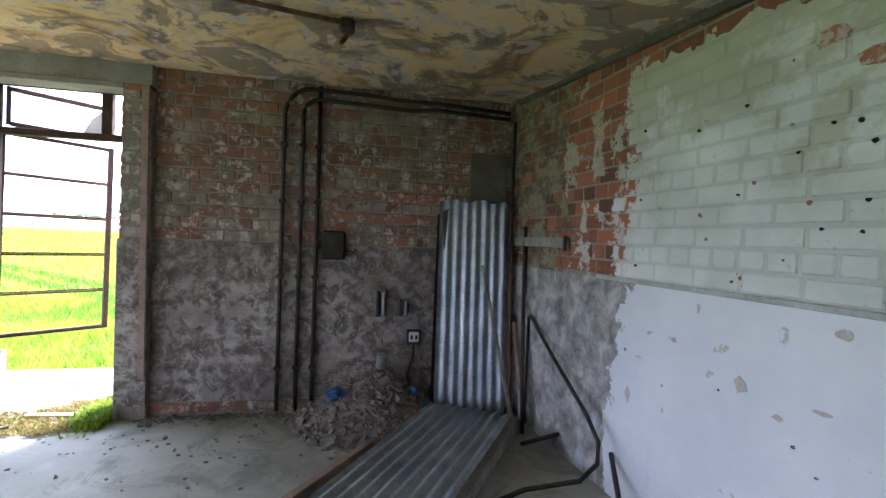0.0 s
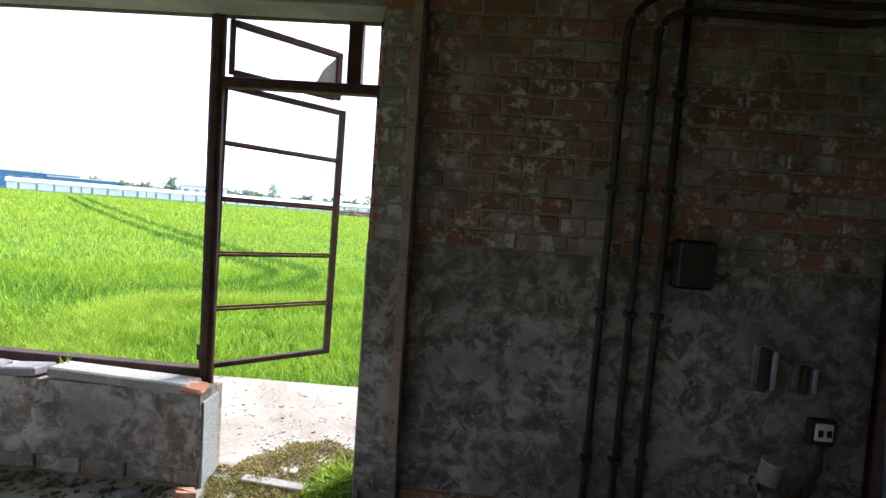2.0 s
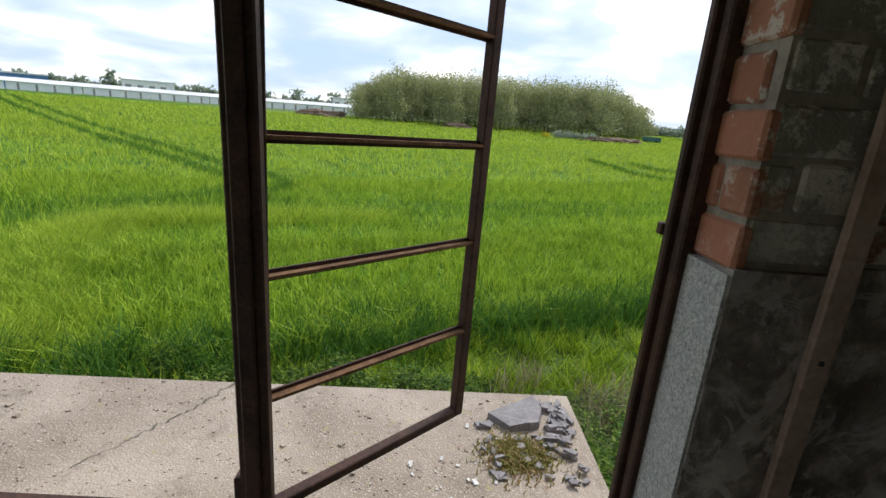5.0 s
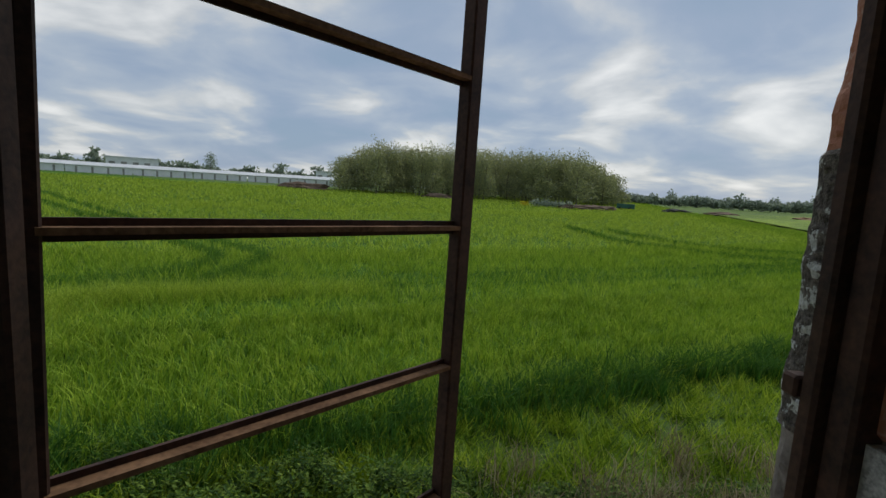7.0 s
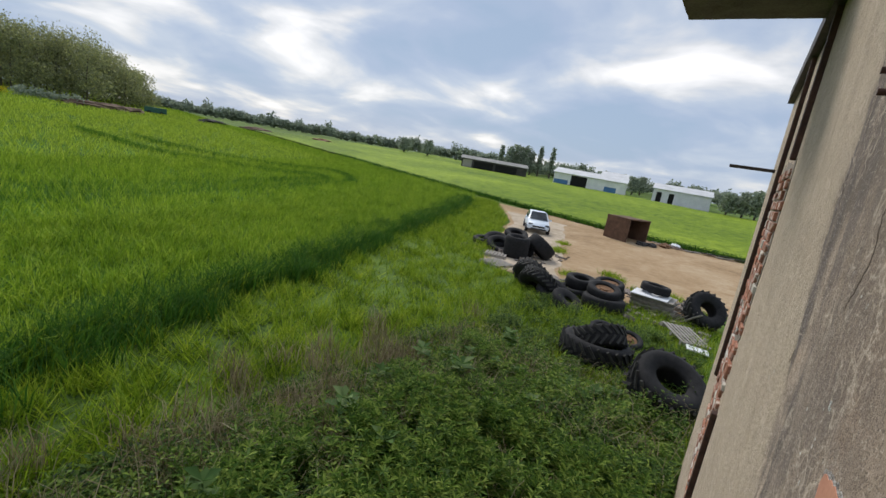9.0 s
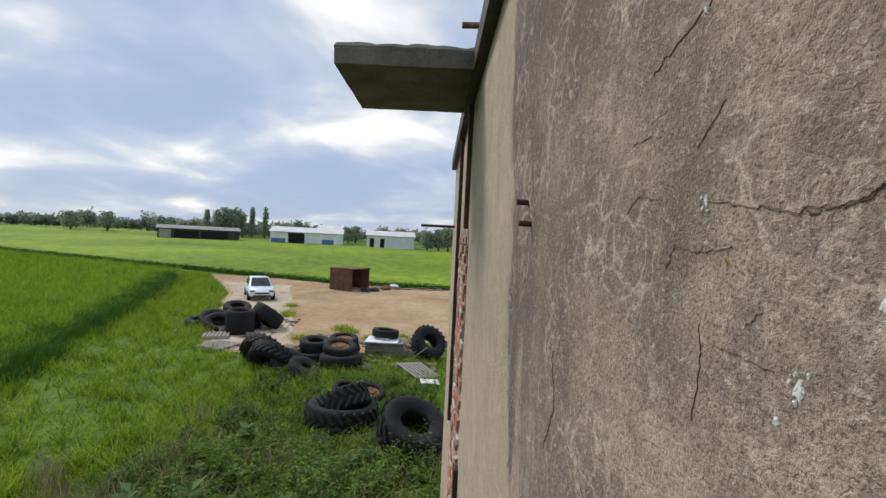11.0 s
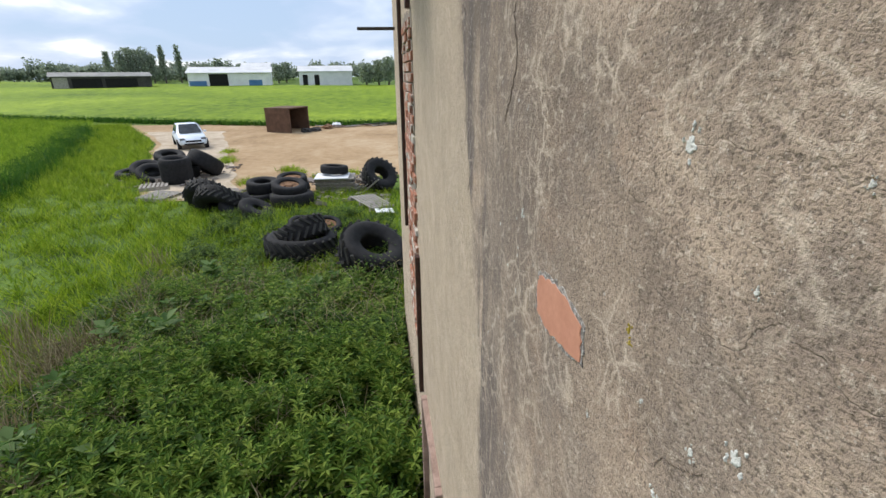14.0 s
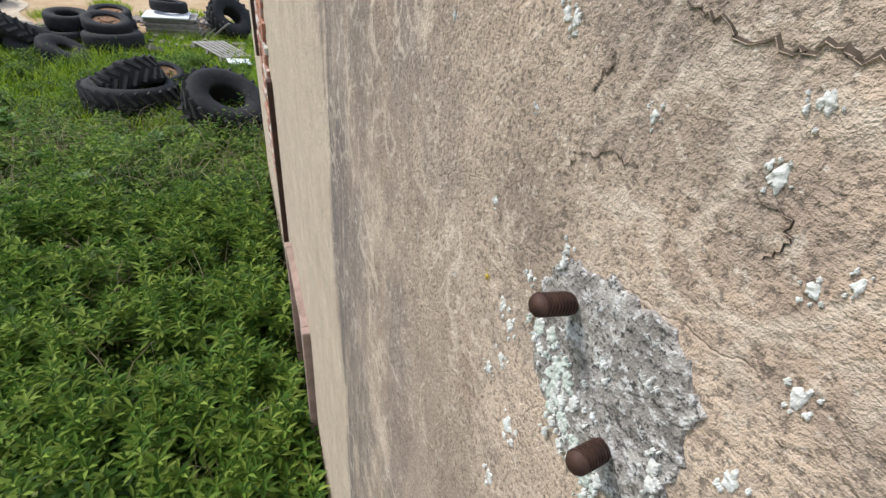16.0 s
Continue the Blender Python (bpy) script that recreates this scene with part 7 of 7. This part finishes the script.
def pallet(m, label):
    e = thing("pallet", m, label, "pallet", "old pallets")
    for k in range(7):
        part("slat", box(-0.6, 0.6, -0.5 + k * 0.155, -0.4 + k * 0.155, 0.12, 0.14), M_GREYWOOD, e)
    for k in range(3):
        part("bearer", box(-0.6 + k * 0.55, -0.5 + k * 0.55, -0.5, 0.53, 0, 0.12), M_GREYWOOD, e)
    return e


pallet(pose(20.0, 10.2, G0 + 0.02, 0, 2, 20), "grey weathered wooden pallet lying on the ground")
pallet(pose(18.2, 9.2, G0 + 0.02, 2, 0, -15), "grey weathered wooden pallet lying in the grass")
pallet(pose(15.8, 1.2, G0 + 0.1, 6, -10, 40), "broken wooden pallet beside the tyres")
stack = thing("board_stack", pose(18.8, 2.7, G0), "stack of grey boards under a white panel", "boards")
for k in range(7):
    part("board", box(-0.55 + rng.uniform(-0.05, 0.05), 0.6, -0.75 + rng.uniform(-0.1, 0.1), 0.75, 0.02 + k * 0.075, 0.075 + k * 0.075), M_GREYWOOD, stack)
part("white_panel", box(-0.75, 0.4, -0.55, 0.75, 0.56, 0.59), M_WHITE, stack, "white panel")
lean = thing("leaning_boards", pose(18.0, 1.7, G0), "grey broken boards leaning against the stack", "boards")
for k in range(6):
    ob = part("board", box(-0.5, 0.5, -0.06, 0.06, 0, 0.03), M_GREYWOOD, lean)
    ob.matrix_local = pose(0.2 * k - 0.4, 0.15 * k - 0.4, 0.3, 8, 38, 60 + k * 7)
white = tagged(new("white_panel", mesh_from("white_panel", box(-0.2, 0.2, -0.3, 0.3, 0, 0.03, 0.004), M_WHITE)), "flat white panel lying by the wall", "panel")
white.matrix_world = pose(14.8, 0.75, G0 + 0.12, 4, -4, 10)


def make_car():
    """A pale silver five-door hatchback; its x axis points forwards."""
    e = thing("car", pose(32.9, 13.6, GZ + 0.03, 0, 0, 207), "silver hatchback car parked on the dirt track", "car")
    M_PAINT = simple("silver_car_paint", (0.6, 0.68, 0.76), (0.7, 0.76, 0.83), 2, 30, 0.35, 0.0, 0.02)
    M_GLASS = simple("dark_car_glass", (0.08, 0.095, 0.11), (0.14, 0.16, 0.18), 2, 8, 0.08)
    sec = [(-2.1, 0.45, 0.75, 0.7), (-2.0, 0.35, 0.98, 0.82), (-1.2, 0.3, 0.95, 0.87), (0.0, 0.28, 0.92, 0.88), (0.95, 0.28, 0.9, 0.87), (1.7, 0.3, 0.78, 0.82), (2.05, 0.35, 0.62, 0.7), (2.12, 0.38, 0.52, 0.6)]
    bm = bmesh.new()
    rings = []
    for x, z0, z1, w in sec:
        rings.append([bm.verts.new(p) for p in ((x, -w * 0.92, z0), (x, -w, (z0 + z1) / 2), (x, -w * 0.9, z1), (x, 0, z1 + 0.03), (x, w * 0.9, z1), (x, w, (z0 + z1) / 2), (x, w * 0.92, z0), (x, 0, z0))])
    for a, b in zip(rings, rings[1:]):
        for k in range(8):
            bm.faces.new((a[k], a[(k + 1) % 8], b[(k + 1) % 8], b[k]))
    bm.faces.new(rings[0])
    bm.faces.new(rings[-1][::-1])
    bmesh.ops.recalc_face_normals(bm, faces=bm.faces)
    bmesh.ops.bevel(bm, geom=list(bm.edges), offset=0.02, segments=1, affect="EDGES")
    part("body", bm, M_PAINT, e, smooth=True)
    bm = bmesh.new()
    low = [bm.verts.new(p) for p in ((-1.95, -0.76, 0.95), (1.0, -0.78, 0.9), (1.0, 0.78, 0.9), (-1.95, 0.76, 0.95))]
    top = [bm.verts.new(p) for p in ((-1.55, -0.6, 1.42), (0.15, -0.6, 1.47), (0.15, 0.6, 1.47), (-1.55, 0.6, 1.42))]
    bm.faces.new(top)
    for k in range(4):
        bm.faces.new((low[k], low[(k + 1) % 4], top[(k + 1) % 4], top[k]))
    bmesh.ops.recalc_face_normals(bm, faces=bm.faces)
    bmesh.ops.bevel(bm, geom=list(bm.edges), offset=0.04, segments=2, affect="EDGES")
    part("cabin", bm, M_PAINT, e, smooth=True)
    bm = bmesh.new()
    vs = [bm.verts.new(p) for p in ((0.985, -0.66, 0.955), (0.985, 0.66, 0.955), (0.24, 0.53, 1.44), (0.24, -0.53, 1.44))]
    bm.faces.new(vs)
    bmesh.ops.solidify(bm, geom=list(bm.faces), thickness=-0.02)
    bmesh.ops.translate(bm, vec=(0.02, 0, 0.012), verts=bm.verts)
    part("windscreen", bm, M_GLASS, e)
    for sgn in (-1, 1):
        for x0, x1, x2, x3 in ((-0.45, 0.72, 0.1, -0.45), (-1.5, -0.52, -0.52, -1.35)):
            bm = bmesh.new()
            vs = [bm.verts.new(p) for p in ((x0, sgn * 0.775, 0.98), (x1, sgn * 0.775, 0.97), (x2, sgn * 0.63, 1.4), (x3, sgn * 0.63, 1.4))]
            bm.faces.new(vs)
            bmesh.ops.translate(bm, vec=(0, sgn * 0.012, 0), verts=bm.verts)
            bmesh.ops.solidify(bm, geom=list(bm.faces), thickness=0.01)
            part("side_window", bm, M_GLASS, e)
        part("mirror", box(0.65, 0.78, min(sgn * 0.82, sgn * 0.98), max(sgn * 0.82, sgn * 0.98), 0.95, 1.06, 0.02), M_PAINT, e)
        part("headlight", box(1.72, 2.04, min(sgn * 0.45, sgn * 0.74), max(sgn * 0.45, sgn * 0.74), 0.6, 0.74, 0.03), M_GLASS, e)
        for x in (-1.3, 1.3):
            w = part("wheel", tube([(x, sgn * 0.68, 0.31), (x, sgn * 0.89, 0.31)], 0.31, 24), M_RUBBER, e)
            part("hubcap", tube([(x, sgn * 0.885, 0.31), (x, sgn * 0.9, 0.31)], 0.2, 16), M_ZINC, w)
    part("grille", box(2.05, 2.14, -0.45, 0.45, 0.5, 0.6, 0.01), M_BLACK, e)
    part("lower_grille", box(2.06, 2.15, -0.55, 0.55, 0.34, 0.43, 0.01), M_BLACK, e)
    part("number_plate", box(2.12, 2.16, -0.26, 0.26, 0.44, 0.5), M_WHITE, e)
    return e


make_car()
skip = thing("steel_box", pose(40.0, 8.55, GZ + 0.03, 0, 0, -22), "rusty brown open-fronted steel box at the yard edge", "container")
M_BOXRUST = simple("brown_rusted_panel", (0.08, 0.045, 0.03), (0.17, 0.1, 0.065), 2.5, 20, 0.85)
part("left_side", box(-1.35, -1.25, -1.0, 1.2, 0, 1.9, 0.02), M_BOXRUST, skip)
part("right_side", box(1.35, 1.45, -1.0, 1.2, 0, 1.9, 0.02), M_BOXRUST, skip)
part("back", box(-1.25, 1.35, 1.1, 1.2, 0, 1.9), M_BOXRUST, skip)
part("top", box(-1.35, 1.45, -1.05, 1.25, 1.9, 2.0, 0.02), M_BOXRUST, skip)
part("floor_plate", box(-1.25, 1.35, -1.0, 1.1, 0, 0.06), M_BOXRUST, skip)
for k in range(9):
    x = 41.2 + k * 0.14
    y = 6.2 - k * 0.75
    ob = new("scrap_board", mesh_from("scrap_board", box(-1.2, 1.2, -0.08, 0.08, 0, 0.06, 0.006), (M_WOOD, M_GREYWOOD, M_DARKTIMBER)[k % 3]))
    ob.matrix_world = pose(x, y, GZ + 0.05 + 0.05 * (k % 3) + ground_z(x, y) - GZ, 0, rng.uniform(-6, 6), rng.uniform(-100, -50))
    tagged(ob, "old board in the scrap heap beside the steel box", "board", "scrap boards")
for k, (x, y) in enumerate(((39.4, 6.4), (40.8, 5.6), (42.2, 5.0), (38.9, 7.0))):
    crumple("scrap_lump", pose(x, y, ground_z(x, y) + 0.12), 0.5, 0.4, 0.22, (M_DARKTIMBER, M_RUST, M_WHITE, M_DARKTIMBER)[k], "crumpled scrap beside the steel box", "scrap", 10 + k)

# ---- trees ----


def leaf_cloud(cx, cy, cz, rx, ry, rz, n, size):
    """Leaf clumps scattered through an uneven crown: flat quads turned every way."""
    d = NR.normal(0, 1, (n, 3))
    d /= np.linalg.norm(d, axis=1)[:, None]
    lump = 0.72 + 0.28 * np.sin(d[:, 0] * 5 + cx) * np.sin(d[:, 1] * 4 + cy) + 0.12 * np.sin(d[:, 2] * 7 + cx)
    r = NR.random_sample(n) ** 0.4 * lump
    c = np.stack([cx + d[:, 0] * r * rx, cy + d[:, 1] * r * ry, cz + d[:, 2] * r * rz], 1)
    u = NR.normal(0, 1, (n, 3))
    u /= np.linalg.norm(u, axis=1)[:, None]
    w = np.cross(u, NR.normal(0, 1, (n, 3)))
    w /= np.linalg.norm(w, axis=1)[:, None]
    s = (size * NR.uniform(0.5, 1.2, n))[:, None]
    return np.stack([c - u * s, c + w * s * 0.6, c + u * s, c - w * s * 0.6], 1)


def quads_mesh(name, q, mat, label="", cat="", kind="stuff"):
    v = q.reshape(-1, 3)
    return np_mesh(name, v, np.arange(len(v)).reshape(-1, 4), mat, label, cat, kind)


def make_wood():
    """The copse across the field: crowns of many clumps over bare trunks."""
    qs, bm = [], bmesh.new()
    r = random.Random(41)
    for k in range(100):
        f = (k + r.random()) / 100
        a = radians(-10.0 + 33.0 * f)
        dist = 121 + 26 * r.random()
        x, y = dist * math.sin(a), dist * math.cos(a)
        edge = min(1.0, 0.62 + 3.2 * min(f, 1 - f))
        h = r.uniform(14.0, 15.2) * edge
        g = ground_z(x, y)
        qs.append(leaf_cloud(x, y, g + h * 0.6, 4.2, 4.0, h * 0.44, 1500, 0.22))
        qs.append(leaf_cloud(x + 1.0, y - 2, g + h * 0.25, 4.4, 3.0, h * 0.32, 900, 0.24))
        add_tube(bm, [(x, y, g - 0.3), (x + r.uniform(-0.3, 0.3), y, g + h * 0.3), (x + r.uniform(-0.8, 0.8), y, g + h * 0.6)], 0.2, 5, 0.3)
    tagged(new("wood_trunks", mesh_from("wood_trunks", bm, M_BARK)), "bare trunks of the far copse", "trees", "", "stuff")
    quads_mesh("copse", np.concatenate(qs), M_TREE, "rounded spring-green copse across the field, haze in its colour", "trees")


make_wood()


def make_hedges():
    qs, qd = [], []
    r = random.Random(43)
    for k in range(150):       # hedge and trees to the east of the copse
        a = radians(23 + 49 * k / 150)
        dist = 168 + r.uniform(-3, 6)
        x, y = dist * math.sin(a), dist * math.cos(a)
        h = r.uniform(3.0, 4.6) * (1.6 if r.random() < 0.12 else 1)
        qd.append(leaf_cloud(x, y, ground_z(x, y) + h * 0.45, 2.4, 2.0, h * 0.5, 300, 0.42))
    for k in range(60):       # trees behind the barns
        a = radians(58 + 33 * k / 60)
        dist = 160 + r.uniform(-6, 8)
        x, y = dist * math.sin(a), dist * math.cos(a)
        h = r.uniform(3.8, 6.4)
        qd.append(leaf_cloud(x, y, ground_z(x, y) + h * 0.5, 3.4, 2.6, h * 0.47, 420, 0.45))
    for k in range(46):       # far trees to the west
        a = radians(-60 + 50 * k / 46)
        dist = 250 + r.uniform(-8, 8)
        x, y = dist * math.sin(a), dist * math.cos(a)
        h = r.uniform(4.0, 8.0) * (1.5 if r.random() < 0.15 else 1)
        qs.append(leaf_cloud(x, y, ground_z(x, y) + h * 0.5, 5.0, 3.0, h * 0.55, 190, 1.1))
    quads_mesh("far_hedge", np.concatenate(qd), M_HEDGE, "far hedgerow and trees along the horizon, haze in their colour", "hedge")
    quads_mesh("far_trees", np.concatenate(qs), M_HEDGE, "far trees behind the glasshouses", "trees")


make_hedges()


def tree(x, y, h, rx, label, mat, clumps, cat="tree", group=""):
    e = thing("tree", pose(0, 0, 0), label, cat, group)
    g = ground_z(x, y)
    bm = bmesh.new()
    add_tube(bm, [(x, y, g - 0.3), (x + 0.1, y, g + h * 0.4), (x, y + 0.1, g + h * 0.9)], 0.25, 7, 0.2)
    h *= 0.86
    for k in range(6):
        a = k * 2.4
        add_tube(bm, [(x, y, g + h * (0.25 + 0.08 * k)), (x + rx * 0.7 * math.cos(a), y + rx * 0.7 * math.sin(a), g + h * (0.45 + 0.08 * k))], 0.09, 5, 0.3)
    t = part("trunk", bm, M_BARK, e)
    q = np.concatenate([leaf_cloud(x, y, g + h * (0.3 + 0.65 * k / 4), rx * (1 - 0.12 * abs(k - 1.5)), rx * (1 - 0.12 * abs(k - 1.5)), h * 0.2, clumps // 5, 0.32) for k in range(5)])
    c = quads_mesh("crown", q, mat)
    c.parent = e
    return e


def polar(ratio, d):
    n = math.hypot(1, ratio)
    return d / n, d * ratio / n


for ratio, h, rx in ((0.523, 8.0, 1.2), (0.50, 8.2, 2.6), (0.485, 9.2, 2.6), (0.47, 8.6, 2.6), (0.458, 9.0, 2.6), (0.445, 7.6, 2.4), (0.425, 9.6, 1.3), (0.396, 9.8, 1.3)):
    x, y = polar(ratio, 146)
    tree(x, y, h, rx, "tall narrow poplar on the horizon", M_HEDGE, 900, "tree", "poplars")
for ratio, d, h, rx in ((0.325, 142, 6.3, 2.3), (0.2, 140, 5.5, 2.6), (0.045, 112, 5.2, 2.6), (0.02, 112, 6.0, 2.8), (0.0, 110, 6.6, 2.8), (0.74, 145, 5.5, 3.0), (0.82, 145, 5.0, 3.0), (0.215, 136, 5.0, 2.5)):
    x, y = polar(ratio, d)
    tree(x, y, h, rx, "rounded tree on the horizon, haze in its colour", M_HEDGE, 1000, "tree", "horizon trees")
tree(-86, 196, 11, 4, "round tree far across the field, haze in its colour", M_HEDGE, 900)

# mounds and yard clutter near the copse
M_MOUND = simple("brown_spoil", (0.1, 0.065, 0.045), (0.2, 0.14, 0.1), 0.8, 5, 0.95)
for az_, d, sx, sz_, mat, nm, lab, cat in ((19.0, 106, 4.5, 1.0, M_MOUND, "spoil_mound", "brown mound of spoil at the field edge", "mound"), (21.5, 108, 3.5, 0.9, M_MOUND, "spoil_mound", "brown mound of spoil at the field edge", "mound"),
                                           (-14.0, 128, 6.5, 1.5, M_MOUND, "spoil_mound", "brown mound of spoil beyond the field", "mound"), (2.0, 118, 4.0, 1.0, M_MOUND, "spoil_mound", "brown mound below the copse", "mound"),
                                           (29.5, 118, 3.0, 0.8, M_DARKTIMBER, "scrap_machinery", "dark scrap machinery by the track", "machinery"), (34, 122, 4.0, 0.6, M_MOUND, "spoil_mound", "low brown mound by the track", "mound"), (41, 124, 3.0, 0.5, M_RUST, "scrap_heap", "rusty scrap heap by the track", "scrap")):
    a = radians(az_)
    x, y = d * math.sin(a), d * math.cos(a)
    crumple(nm, pose(x, y, ground_z(x, y) + 0.2), sx, 2.0, sz_, mat, lab, cat, az_)
a = radians(12.6)
x, y = 104 * math.sin(a), 104 * math.cos(a)
M_GORSE = make_leaf("gorse_flowers", [(0.2, (0.2, 0.2, 0.02)), (0.5, (0.5, 0.42, 0.02)), (0.8, (0.7, 0.6, 0.03))])
quads_mesh("gorse_bush", leaf_cloud(x, y, ground_z(x, y) + 0.7, 1.4, 1.2, 0.8, 300, 0.16), M_GORSE, "yellow flowering gorse bush at the field edge", "bush", "thing")
qs = [leaf_cloud(105 * math.sin(radians(14 + k)), 105 * math.cos(radians(14 + k)), ground_z(0, 105) + 0.9, 1.8, 1.4, 1.1, 220, 0.25) for k in range(5)]
quads_mesh("bramble_bank", np.concatenate(qs), M_HEDGE, "green bramble bank at the field edge", "bush")
hut = thing("trailer", face_to(46.5, 108, 1, -0.4), "small dark green trailer at the field edge", "trailer")
M_GREEN = simple("dark_green_paint", (0.02, 0.07, 0.05), (0.04, 0.12, 0.09), 1, 8, 0.6)
part("body", box(0, 4.0, 0, 1.8, 0.4, 1.5, 0.05), M_GREEN, hut)
for x0 in (0.8, 3.0):
    part("wheel", tube([(x0, -0.05, 0.35), (x0, 0.15, 0.35)], 0.38, 14), M_RUBBER, hut)

# ---- bricks of the walls ----
rng = random.Random(17)
COURSE = 0.0885
lay_bricks(wall_north, pose(0, -0.004, 0), 0.055, 2.77, 1.302, 14, COURSE, M_BRICK, rng)
lay_bricks(wall_north, pose(0, -0.008, 0), 0.055, 2.77, 0.012, 1, 0.088, M_BRICK, rng)
lay_bricks(wall_pier, pose(0, -0.054, 0), -0.14, 0.048, 1.302, 12, COURSE, M_PIER_BRICK, rng)
lay_bricks(wall_pier, pose(-0.147, 0.09, 0, 0, 0, -90), 0.0, 0.15, 1.29, 12, COURSE, M_RED_BRICK, rng)
lay_bricks(wall_footing, pose(0, -0.035, 0), -2.75, -0.935, 0.008, 1, 0.09, M_PIER_BRICK, rng)
lay_bricks(wall_east, EAST @ pose(0, 0, 0, 0, 0, -90), 0.01, 3.6, 1.208, 14, COURSE, M_RBRICK, rng)
